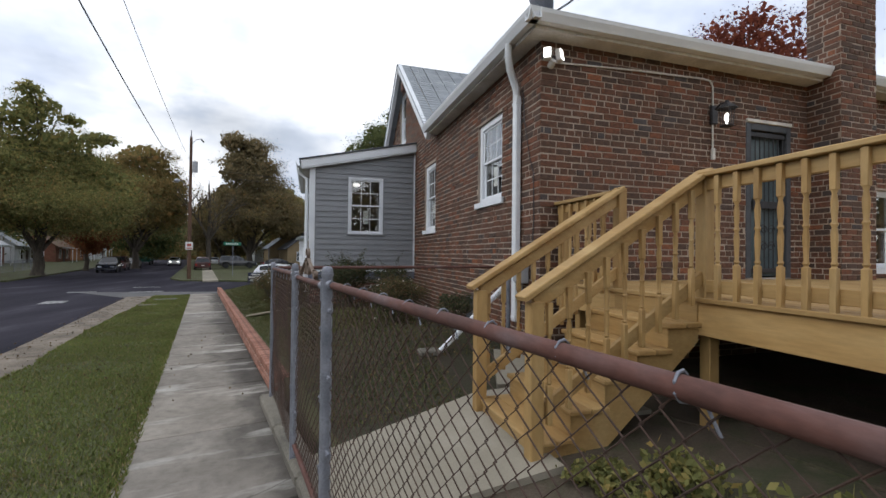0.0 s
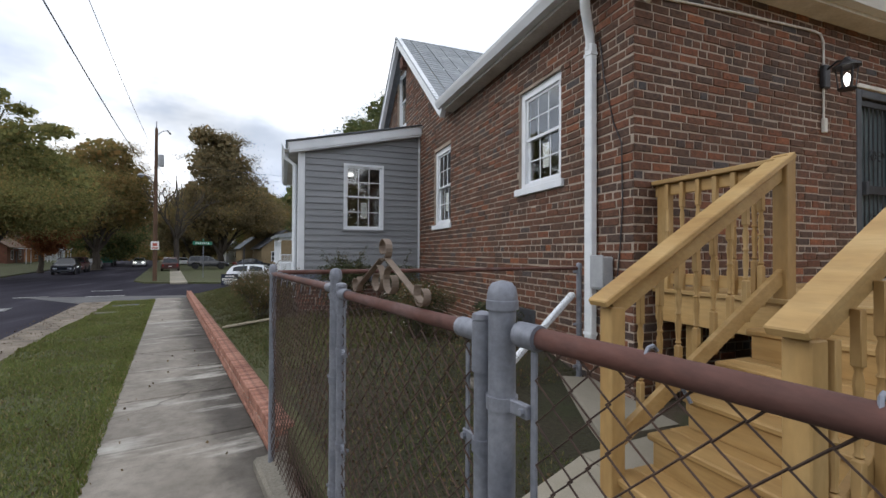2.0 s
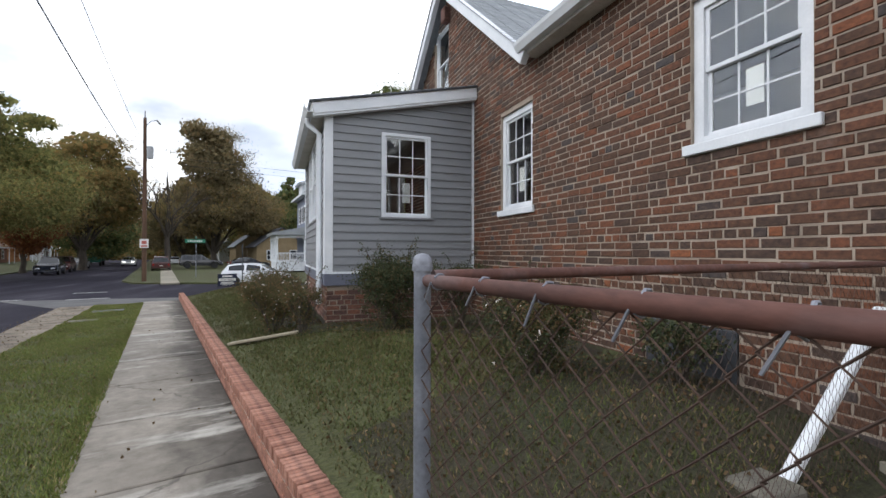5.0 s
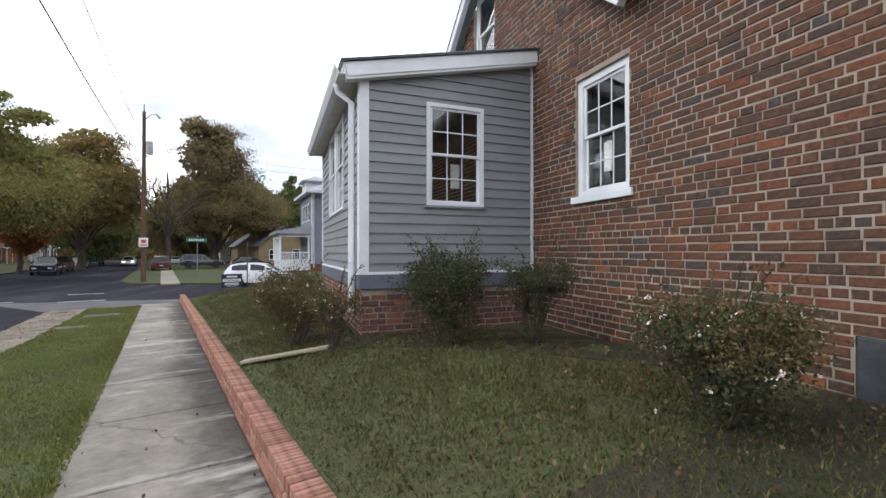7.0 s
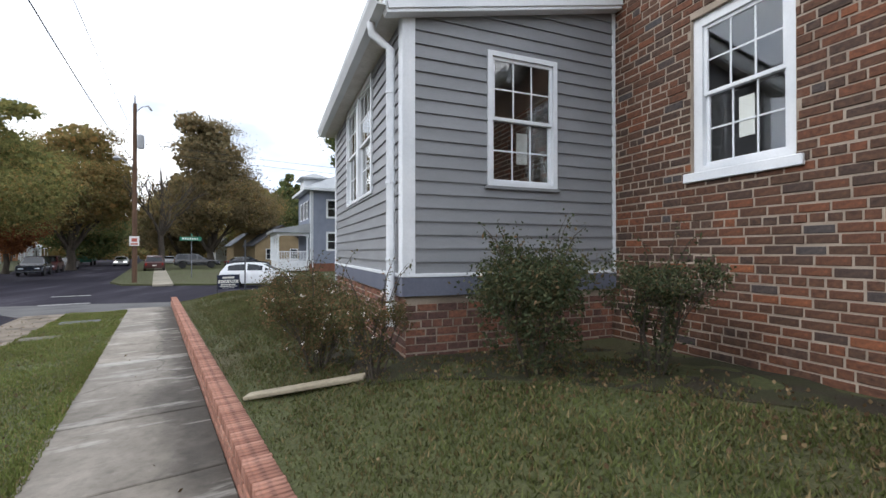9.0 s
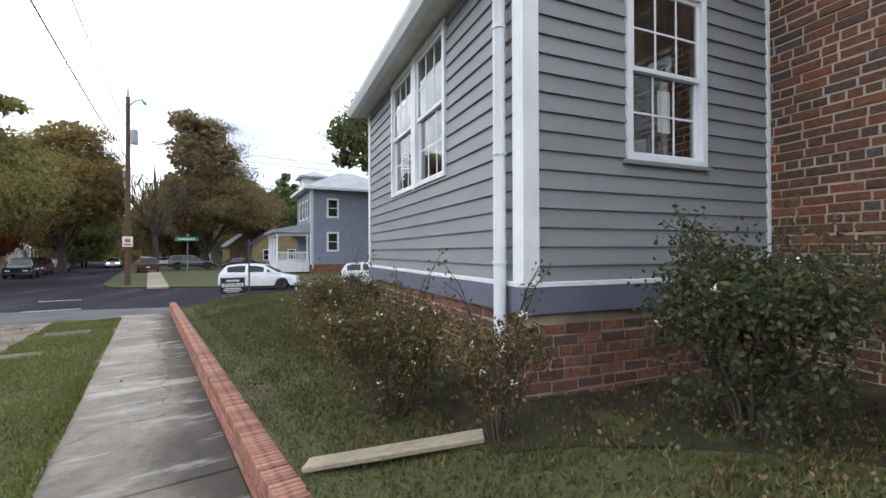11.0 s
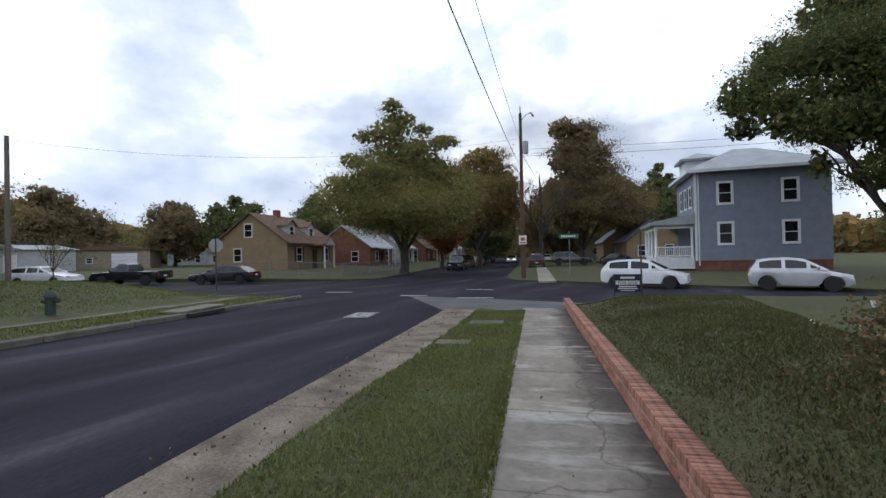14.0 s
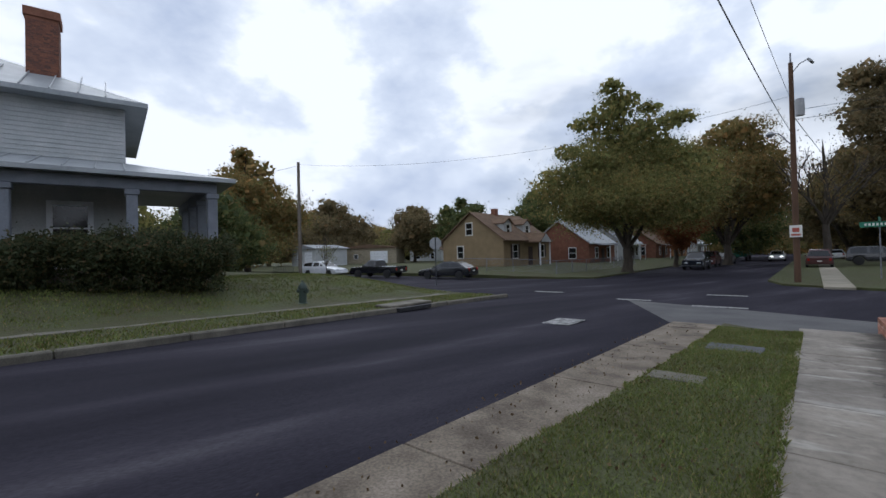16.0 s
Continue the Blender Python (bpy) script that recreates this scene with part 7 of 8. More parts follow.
row_house("white gabled house behind the garages", -90.0, 66.0, 0.5, 8, 8, 3.0, 5.8, WSIDE, BROWNROOF, "houses behind the garages")


def garage(label, x, y, rot, w, d, h, mat, roof):
    t = thing("garage", label, "garage", Matrix.Translation((x, y, 0.35)) @ Matrix.Rotation(rot, 4, "Z"), "garages on the far lot")
    part("wall", Geo().box(0, 0, -0.6, w, d, h), mat, t)
    part("roof", Geo().prism([(-0.3, h), (w + 0.3, h), (w + 0.3, h + 0.1), (w / 2, h + 0.75), (-0.3, h + 0.1)], -0.3, d + 0.3), roof, t, recalc=True)
    part("garage_door", Geo().cbox(w * 0.55, -0.06, 0.0, w * 0.85, -0.004, h * 0.8, 0.01), M["white"], t)
    # proud grey strips stand in for the shade of the door's grooves
    for i in range(3):
        part("door_groove", Geo().box(w * 0.56, -0.068, h * 0.2 * (i + 1), w * 0.84, -0.061, h * 0.2 * (i + 1) + 0.03), M["grey_box"], t)
    simple_window(t, Matrix.Translation((w * 0.3, 0, 0.8)), 0.7, 0.7, M["white"])
    return t


garage("low white garage with grey roof", -78.0, 34.6, 0.22, 7.0, 6.0, 2.6, WSIDE, METALROOF)
garage("cream garage block with flat brown roof", -81.0, 44.4, 0.75, 11.0, 6.0, 2.7, M["plank"], BROWNROOF)

# chain fence in front of the tan house
tf = thing("yard_fence", "grey chain-link yard fence round the tan house", "fence")
FP = [(-36, 36.5), (-31, 38), (-27.6, 39.5), (-28.5, 45), (-30, 52), (-32, 60)]
for (x0, y0), (x1, y1) in zip(FP, FP[1:]):
    L = math.hypot(x1 - x0, y1 - y0)
    k = max(1, int(L / 2.4))
    for i in range(k):
        x, y = x0 + (x1 - x0) * i / k, y0 + (y1 - y0) * i / k
        part("post", Geo().tube([(x, y, -0.4), (x, y, land_xy(x, y) + 1.1)], 0.03, 6), M["steel"], tf)
    part("rail", Geo().tube([(x0, y0, land_xy(x0, y0) + 1.08), (x1, y1, land_xy(x1, y1) + 1.08)], 0.022, 6), M["steel"], tf)
    g = Geo()
    n = int(L / 0.16)
    for i in range(n):
        for s in (0, 1):
            a = (i + (0 if s else 1)) / n
            b = (i + (1 if s else 0)) / n
            pa = Vector((x0 + (x1 - x0) * a, y0 + (y1 - y0) * a, 0))
            pb = Vector((x0 + (x1 - x0) * b, y0 + (y1 - y0) * b, 0))
            for kz in range(7):
                z = land_xy(pa.x, pa.y) + kz * 0.155
                g.tube([pa + Vector((0, 0, z)), pb + Vector((0, 0, z + 0.155))], 0.004, 3, False)
    tagged(part("link_mesh", g, M["steel"], tf), kind="stuff")
ir = thing("iron_fence", "short black iron picket fence on the far lawn", "fence")
for i in range(12):
    p = Vector((-42.6, 21.4, 0)).lerp(Vector((-36.5, 21.0, 0)), i / 11)
    z = land_xy(p.x, p.y)
    part("picket", Geo().box(p.x - 0.015, p.y - 0.015, z - 0.05, p.x + 0.015, p.y + 0.015, z + 0.95), M["iron"], ir)

# white porch house across the street
lh = thing("white_house", "old white two-storey house with deep columned porch", "house")
LX, LY1, LY0 = -26.7, 11.1, -1.0
LZ = 0.85
MLF = Matrix(((0, -1, 0, LX), (1, 0, 0, 0), (0, 0, 1, 0), (0, 0, 0, 1)))   # local x along +y, y into the house (-x)
lap_wall("wall", MLF, [(LY0, LZ), (LY1, LZ), (LY1, 7.75), (LY0, 7.75)], WSIDE, lh, 0.17)
MLS = Matrix(((-1, 0, 0, 0), (0, -1, 0, LY1), (0, 0, 1, 0), (0, 0, 0, 1)))
lap_wall("wall", MLS, [(-LX + 0.2, LZ), (-LX + 9, LZ), (-LX + 9, 7.75), (-LX + 0.2, 7.75)], WSIDE, lh, 0.17)
part("back_wall", Geo().box(LX - 9, LY0, LZ, LX - 8.8, LY1 - 0.2, 7.75).box(LX - 8.8, LY0, LZ, LX - 0.2, LY0 + 0.2, 7.75), WSIDE, lh)
hip_roof(lh, I4, LX - 9, LX, LY0, LY1, 7.75, 2.6, 0.75, METALROOF)
for i in range(16):
    y = LY0 - 0.5 + i * 0.8
    e = Vector((LX + 0.75, y, 7.96))
    part("roof_seam", Geo().beam(e, e + Vector((-3.2, 0, 1.62)), 0.04, 0.06, 0.01), METALROOF, lh)
part("chimney", Geo().cbox(LX - 2.9, 8.0, 8.0, LX - 1.9, 9.0, 11.9, 0.02).cbox(LX - 2.97, 7.93, 11.55, LX - 1.83, 9.07, 11.9, 0.02), REDB, lh, "red brick chimney")
for mm_, a_, b_ in ((Matrix(((0, -1, 0, LX - 1.9), (1, 0, 0, 0), (0, 0, 1, 0), (0, 0, 0, 1))), 8.0, 9.0), (Matrix(((-1, 0, 0, 0), (0, -1, 0, 9.0), (0, 0, 1, 0), (0, 0, 0, 1))), -LX + 1.9, -LX + 2.9)):
    rest_, own_ = brick_field(a_, b_, 8.6, 11.5, [], seed=23)
    LATER.append((lh, mm_, rest_, own_, M["found_brick"]))
PXF, PYR = -23.7, 13.9
part("porch_floor", Geo().cbox(LX, LY0, LZ - 0.3, PXF + 0.2, PYR, 1.45, 0.02).cbox(LX - 6, LY1 + 0.02, LZ - 0.3, LX - 0.001, PYR, 1.45, 0.02), M["grey_wood"], lh)
vs = [(PXF + 0.55, LY0 - 0.5, 4.55), (PXF + 0.55, PYR + 0.55, 4.55), (LX - 6, PYR + 0.55, 4.55), (LX - 6, LY1, 4.55), (LX, LY1, 4.55), (LX, LY0 - 0.5, 4.55)]
vs += [(PXF + 0.55, LY0 - 0.5, 4.70), (PXF + 0.55, PYR + 0.55, 4.70), (LX - 6, PYR + 0.55, 4.70), (LX - 6, LY1, 5.6), (LX, LY1, 5.6), (LX, LY0 - 0.5, 5.6)]
part("porch_roof", Geo().add(vs, [(5, 4, 1, 0), (4, 3, 2, 1), (6, 7, 10, 11), (7, 8, 9, 10), (0, 1, 7, 6), (1, 2, 8, 7), (2, 3, 9, 8), (3, 4, 10, 9), (4, 5, 11, 10), (5, 0, 6, 11)]), METALROOF, lh, recalc=True)
for i in range(16):
    y = LY0 + i * 0.8
    part("roof_seam", Geo().beam((PXF + 0.53, y, 4.73), (LX + 0.03, y, 5.62), 0.04, 0.05, 0.01), METALROOF, lh)
part("porch_beam", Geo().cbox(PXF - 0.15, LY0, 4.15, PXF + 0.15, PYR - 0.05, 4.54, 0.02).cbox(LX - 6, PYR - 0.35, 4.15, PXF - 0.16, PYR - 0.05, 4.54, 0.02), GREYBLUE, lh)
for x, y in ((PXF, PYR - 0.2), (PXF, 11.2), (PXF, 8.0), (PXF, 4.8), (-26.2, PYR - 0.2), (-28.6, PYR - 0.2), (-31, PYR - 0.2)):
    part("column", Geo().cbox(x - 0.17, y - 0.17, 1.45, x + 0.17, y + 0.17, 4.15, 0.02).cbox(x - 0.22, y - 0.22, 3.95, x + 0.22, y + 0.22, 4.14, 0.02).cbox(x - 0.22, y - 0.22, 1.45, x + 0.22, y + 0.22, 1.65, 0.02), GREYBLUE, lh, "blue-grey boxed porch column")
part("rail", Geo().box(PXF - 0.05, 5.0, 2.25, PXF + 0.05, 11.0, 2.33).box(PXF - 0.05, 5.0, 1.6, PXF + 0.05, 11.0, 1.68), M["white"], lh)
for i in range(34):
    if abs(5.1 + i * 0.175 - 8.0) > 0.2:
        part("picket", Geo().box(PXF - 0.02, 5.05 + i * 0.175, 1.68, PXF + 0.02, 5.15 + i * 0.175, 2.25), M["white"], lh)
simple_window(lh, MLF @ Matrix.Translation((9.4, -0.03, 2.1)), 1.0, 1.7, M["white"], 0.18)
simple_window(lh, MLF @ Matrix.Translation((6.4, -0.03, 5.4)), 0.9, 1.6, GREYBLUE, 0.15)
simple_window(lh, MLF @ Matrix.Translation((5.2, -0.03, 2.1)), 1.0, 1.7, M["white"], 0.18)


# ---- plants ----
def leaf_mesh(name, pts, nrm, size, mat, parent, seed, aspect=0.55, label=""):
    """Many small bent leaves, each two triangles, at the given points."""
    rng = np.random.default_rng(seed)
    n = len(pts)
    a = rng.normal(size=(n, 3)) + 0.5 * nrm
    a /= np.linalg.norm(a, axis=1, keepdims=True) + 1e-9
    b = np.cross(a, rng.normal(size=(n, 3)))
    b /= np.linalg.norm(b, axis=1, keepdims=True) + 1e-9
    s = size * rng.uniform(0.6, 1.3, (n, 1))
    v = np.empty((n, 4, 3))
    v[:, 0] = pts - a * s * 0.5
    v[:, 1] = pts + b * s * aspect * 0.5
    v[:, 2] = pts + a * s * 0.5
    v[:, 3] = pts - b * s * aspect * 0.5
    me = bpy.data.meshes.new(name)
    me.vertices.add(4 * n)
    me.vertices.foreach_set("co", v.reshape(-1))
    me.loops.add(4 * n)
    me.loops.foreach_set("vertex_index", np.arange(4 * n, dtype=np.int32))
    me.polygons.add(n)
    me.polygons.foreach_set("loop_start", np.arange(0, 4 * n, 4, dtype=np.int32))
    me.update(calc_edges=True)
    me.materials.append(mat)
    ob = new(name, me)
    if parent:
        ob.parent = parent
    if label:
        tagged(ob, label)
    return ob


def limbs(g, rnd, p, d, length, r, depth, tips, spread_=0.55):
    q = p + d * length
    midp = p.lerp(q, 0.5) + Vector((rnd.uniform(-1, 1), rnd.uniform(-1, 1), rnd.uniform(-0.3, 0.5))) * length * 0.06
    g.tube([p, midp, q], [r, r * 0.82, r * 0.62], 7 if depth > 1 else 5, False)
    if depth == 0:
        tips.append(q)
        return
    for i in range(rnd.choice((2, 3, 3))):
        e = (d + Vector((rnd.uniform(-1, 1), rnd.uniform(-1, 1), rnd.uniform(-0.35, 0.7))) * spread_).normalized()
        limbs(g, rnd, p.lerp(q, rnd.uniform(0.55, 1.0)), e, length * rnd.uniform(0.6, 0.85), r * 0.55, depth - 1, tips, spread_)


def crown_lobes(rnd, x, y, top, rad, foot, taper):
    """Uneven masses of foliage round the limbs: (x, y, z, radius, half height)."""
    out = []
    H = top - foot
    n = 11
    for i in range(n):
        t = (i + 0.5) / n
        w = (1 - taper * t) * (0.62 + 0.5 * math.sin(math.pi * min(1, 0.18 + 0.86 * t)))
        a = i * 2.4 + rnd.uniform(-0.5, 0.5)
        d = rad * w * rnd.uniform(0.30, 0.62) * (1 if t < 0.85 else 0.35)
        r = rad * w * rnd.uniform(0.40, 0.58)
        out.append((x + d * math.cos(a), y + d * math.sin(a), foot + H * (0.10 + 0.80 * t), r, min(r * 0.85, H * 0.2)))
    return out


def tree(label, x, y, top, rad, foot, mat, seed, leaves=9000, leaf=0.34, trunk=0.0, bare=False, z0=None, taper=0.4, group="street trees", extra=None, lobes=None, side=(1, 0)):
    rnd = random.Random(seed)
    rng = np.random.default_rng(seed)
    zb = (land_xy(x, y) if z0 is None else z0) - 0.1
    t = thing("tree", label, "tree", None, group)
    H = top - zb
    g = Geo()
    tips = []
    r0 = trunk or 0.02 * H + 0.06
    fork = zb + max(1.2, (foot - zb) * 0.9)
    g.tube([(x, y, zb), (x, y, zb + 0.4), (x + 0.1, y, (zb + fork) / 2), (x, y, fork)], [r0 * 1.5, r0 * 1.1, r0, r0 * 0.85], 10, False)
    for i in range(5):
        a = i * 2.4 + rnd.random()
        d = Vector((math.cos(a) * 0.6, math.sin(a) * 0.6, 1.0)).normalized()
        limbs(g, rnd, Vector((x, y, fork - 0.1)), d, (top - fork) * (0.34 if bare else 0.22), r0 * 0.5, 3 if bare else 2, tips)
    g.tube([(x, y, fork - 0.1), (x + 0.2, y, (fork + top) / 2), (x, y, top - 0.12 * H)], [r0 * 0.85, r0 * 0.4, r0 * 0.1], 7, False)
    if lobes:
        sx, sy = Vector(side).normalized()
        L = []
        for k, (d, z, r, hz_) in enumerate(lobes):
            b = rnd.uniform(-0.25, 0.25) * rad
            L.append((x + d * sx - b * sy, y + d * sy + b * sx, z, r, hz_))
    else:
        L = crown_lobes(rnd, x, y, top, rad, foot, taper)
    for lx, ly, lz, r, hz_ in L:
        g.tube([(x, y, max(fork, min(lz - r, top * 0.6))), ((x + lx) / 2, (y + ly) / 2, lz - r * 0.3), (lx, ly, lz)], [r0 * 0.24, r0 * 0.12, r0 * 0.03], 5, False)
    part("trunk", g, M["bark"], t, smooth=True)
    L = np.array(L)
    area = L[:, 3] * (L[:, 3] + L[:, 4])
    nl = leaves // 3 if bare else leaves * 2
    per = np.maximum(2, 34 * area / area.max()).astype(int)
    C, R = [], []
    for (lx, ly, lz, r, hz_), k in zip(L, per):
        v = rng.normal(size=(k, 3))
        v /= np.linalg.norm(v, axis=1, keepdims=True)
        v *= rng.uniform(0.35, 1.12, (k, 1)) ** 0.6
        C.append(np.stack([lx + v[:, 0] * r, ly + v[:, 1] * r, lz + v[:, 2] * hz_], 1))
        R.append(rng.uniform(0.16, 0.36, k) * r)
    C, R = np.concatenate(C), np.concatenate(R)
    idx = rng.choice(len(C), nl, p=R ** 2 / (R ** 2).sum())
    off = rng.normal(size=(nl, 3)) * 0.72
    off *= np.where(rng.random((nl, 1)) < 0.14, 1.4, 1.0)
    # sprays reach out flat and thin at the rim of each clump
    pts = C[idx] + off * R[idx][:, None] * np.array([1.3, 1.3, 0.62])
    pts = pts[pts[:, 2] > zb + 0.9]
    leaf_mesh("crown", pts, np.tile(np.array([0, 0, 0.5]), (len(pts), 1)), leaf * 0.52, mat, t, seed)
    if not bare:
        # shaded inner foliage
        ni = leaves // 5
        li = rng.choice(len(L), ni, p=area / area.sum())
        v = rng.normal(size=(ni, 3))
        v *= (rng.uniform(0, 0.8, (ni, 1)) ** 0.5) / np.linalg.norm(v, axis=1, keepdims=True)
        ip = L[li][:, :3] + v * np.stack([L[li][:, 3], L[li][:, 3], L[li][:, 4]], 1)
        leaf_mesh("inner_foliage", ip, np.tile(np.array([0, 0, 0.5]), (ni, 1)), leaf * 1.5, mat, t, seed + 3, 0.8)
    if extra:
        low = pts[pts[:, 2] < (foot + top) / 2]
        pick = np.array([noise.noise(Vector((p[0] * 0.45, p[1] * 0.45, p[2] * 0.45 + seed))) > 0.02 for p in low[::3]])
        sel = low[::3][pick]
        if len(sel):
            leaf_mesh("turning_leaves", sel + rng.normal(size=sel.shape) * 0.15, np.tile(np.array([0, 0, 1.0]), (len(sel), 1)), leaf * 0.7, extra, t, seed + 1)
    return t


tree("broad green tree with first autumn tints by the corner", -25.8, 47.2, 17.2, 6.0, 1.9, LEAF["green"], 11, 62000, 0.30, extra=LEAF["autumn"], side=(0.875, 0.483),
     lobes=[(0.3, 5.6, 5.0, 1.9), (3.6, 5.4, 3.8, 1.9), (-3.6, 6.0, 3.8, 2.0), (-6.0, 7.6, 2.6, 2.0), (-2.4, 8.4, 3.6, 2.2), (1.2, 8.6, 4.0, 2.4), (4.6, 7.8, 3.2, 2.4), (-0.9, 11.2, 3.2, 2.0), (1.8, 11.6, 2.4, 1.6), (-1.2, 13.6, 2.2, 1.6), (0.0, 15.0, 1.7, 1.3), (-0.8, 16.0, 1.2, 0.7), (4.2, 12.6, 1.8, 0.6), (-3.6, 13.4, 1.5, 0.7), (2.2, 14.4, 1.2, 0.6), (3.4, 10.2, 2.6, 1.4), (-4.6, 10.6, 1.6, 0.8)])
tree("tall tree turning brown along the street", -25.2, 68.3, 17.2, 5.2, 2.0, LEAF["autumn"], 12, 32000, 0.42, extra=LEAF["brown"], side=(0.95, 0.3),
     lobes=[(0.8, 14.4, 3.4, 2.4), (-2.4, 12.4, 3.2, 2.2), (3.2, 11.6, 2.8, 2.4), (0.2, 9.6, 4.6, 2.6), (-3.6, 7.6, 3.4, 2.2), (3.0, 7.2, 3.6, 2.4), (-1.2, 6.0, 4.0, 1.8), (4.4, 9.4, 1.8, 1.6)])
tree("low tree with bright rust leaves along the street", -27.6, 60.5, 8.0, 3.4, 1.8, LEAF["rust"], 34, 9000, 0.34)
tree("tall dense russet tree beside the pole", -11.8, 76.2, 21.6, 5.8, 1.6, LEAF["brown"], 13, 40000, 0.44, extra=LEAF["autumn"], side=(1, 0.1),
     lobes=[(-2.4, 19.8, 2.4, 1.8), (0.4, 18.6, 2.8, 2.2), (1.0, 15.4, 3.8, 2.8), (-2.4, 15.4, 2.6, 3.0), (1.8, 11.4, 4.6, 3.0), (-2.4, 10.6, 3.2, 3.0), (3.8, 8.0, 4.6, 2.8), (-1.0, 6.8, 4.2, 2.4), (6.2, 6.0, 3.4, 2.0)])
tree("thin half-bare tree behind the pole", -16.1, 67.4, 13.6, 3.6, 4.0, LEAF["autumn"], 14, 6000, 0.30, bare=True)
tree("green tree beyond the blue house", -0.3, 101, 19.0, 6.0, 3.0, LEAF["dark"], 15, 9000, 0.7)
tree("large autumn tree behind the white porch house", -56.0, 22.5, 14.6, 7.0, 1.8, LEAF["autumn"], 16, 22000, 0.44, taper=0.5, extra=LEAF["green"])
tree("dark russet tree on the far lot", -88.2, 45.7, 13.4, 9.5, 1.6, LEAF["brown"], 17, 13000, 0.8, group="far trees")
tree("dark russet tree on the far lot", -82.0, 32.0, 11.6, 7.5, 1.6, LEAF["brown"], 27, 11000, 0.75, group="far trees")
tree("dark green tree behind the tan house", -68.6, 64.0, 13.0, 7.0, 2.0, LEAF["dark"], 18, 11000, 0.7, group="far trees")
tree("green tree behind the tan house", -62.1, 77.4, 14.6, 7.0, 2.0, LEAF["dark"], 19, 11000, 0.7, group="far trees")
tree("russet tree behind the tan house", -76.0, 58.0, 12.0, 7.0, 2.0, LEAF["brown"], 35, 11000, 0.7, group="far trees")
tree("low green tree far behind the garages", -98.3, 68.9, 9.4, 8.0, 1.0, LEAF["green"], 20, 9000, 0.8, group="far trees")
tree("thin young tree on the far lawn", -39.2, 24.6, 4.3, 1.0, 1.0, LEAF["green"], 21, 2600, 0.16, trunk=0.045, bare=True)
tree("dark tree far down the street", -36.0, 103.3, 17.0, 8.0, 1.6, LEAF["autumn"], 22, 13000, 0.75, group="far trees")
tree("dark tree far down the street", -19.0, 95.1, 16.4, 6.6, 1.6, LEAF["brown"], 23, 13000, 0.7, group="far trees")
tree("green tree far down the street", -7.1, 102.7, 17.2, 8.0, 1.6, LEAF["green"], 24, 12000, 0.75, group="far trees")
tree("red autumn tree behind the brick house", 24.4, 20.1, 18.6, 7.0, 6.0, LEAF["red"], 25, 24000, 0.26, taper=0.2)
tree("tall dark green tree beside the blue house", 9.2, 42.4, 19.0, 7.0, 3.0, LEAF["dark"], 26, 70000, 0.30, extra=LEAF["green"], side=(0.93, -0.36),
     lobes=[(-6.6, 11.6, 2.2, 1.8), (-7.4, 9.8, 1.2, 0.9), (-5.2, 14.0, 2.0, 1.5), (-4.2, 9.6, 2.6, 1.6), (-2.0, 12.4, 3.0, 2.2), (-2.4, 16.0, 2.2, 1.6), (1.5, 15.0, 3.4, 2.6), (-1.6, 8.6, 2.6, 1.6), (2.0, 10.4, 3.8, 2.6), (4.5, 12.5, 3.2, 2.6), (3.4, 6.6, 3.2, 2.6), (-3.4, 6.8, 0.7, 1.2), (0.2, 6.2, 2.2, 1.6), (1.4, 3.9, 2.2, 1.8), (5.4, 4.0, 2.4, 2.0)])
tree("tall dark green tree down the street", -31.5, 86.0, 16.0, 7.5, 1.6, LEAF["dark"], 28, 13000, 0.66, group="far trees")
tree("tall russet tree down the street", -24.5, 118.0, 17.0, 9.0, 1.6, LEAF["brown"], 29, 12000, 0.8, group="far trees")
tree("green tree behind the street houses", -47.0, 74.0, 12.5, 6.6, 2.0, LEAF["dark"], 30, 11000, 0.6, group="far trees")
tree("dark tree behind the street houses", -52.0, 92.0, 14.0, 8.0, 2.0, LEAF["brown"], 36, 11000, 0.7, group="far trees")
tree("autumn tree beyond the blue house porch", -6.0, 88.0, 14.0, 6.0, 1.8, LEAF["autumn"], 31, 11000, 0.62, group="far trees")
tree("dark tree beyond the blue house porch", 1.5, 84.0, 11.0, 5.0, 1.4, LEAF["dark"], 37, 9000, 0.6, group="far trees")
tree("dark green tree behind the white porch", -43.5, 17.5, 7.5, 5.0, 0.6, LEAF["dark"], 32, 10000, 0.42, group="far trees")
tree("dark green tree behind the white porch", -45.0, 10.5, 8.0, 4.5, 0.6, LEAF["green"], 33, 9000, 0.42, group="far trees")
# a belt of woods closes the distance, low except to the south
rng = np.random.default_rng(77)
n = 60000
ang = rng.uniform(0, 2 * math.pi, n)
dist = rng.uniform(135, 185, n)
hgt = 10.0 + 3.5 * np.sin(ang * 19) * np.sin(ang * 7) + 1.6 * np.sin(ang * 53)
# unseen behind the camera: taller woods added to darken panes and walls facing -y
hgt = np.where(np.sin(ang) < -0.1, hgt + 16.0, hgt)
pts = np.stack([-8 + dist * np.cos(ang), 10 + dist * np.sin(ang), -0.5 + hgt * rng.uniform(0, 1, n) ** 0.8], 1)
tagged(leaf_mesh("woods", pts, np.tile(np.array([0, -1.0, 0.3]), (n, 1)), 2.3, LEAF["autumn"], None, 78, 0.8), "far belt of autumn woods, its unseen south part added", "woods", kind="stuff")


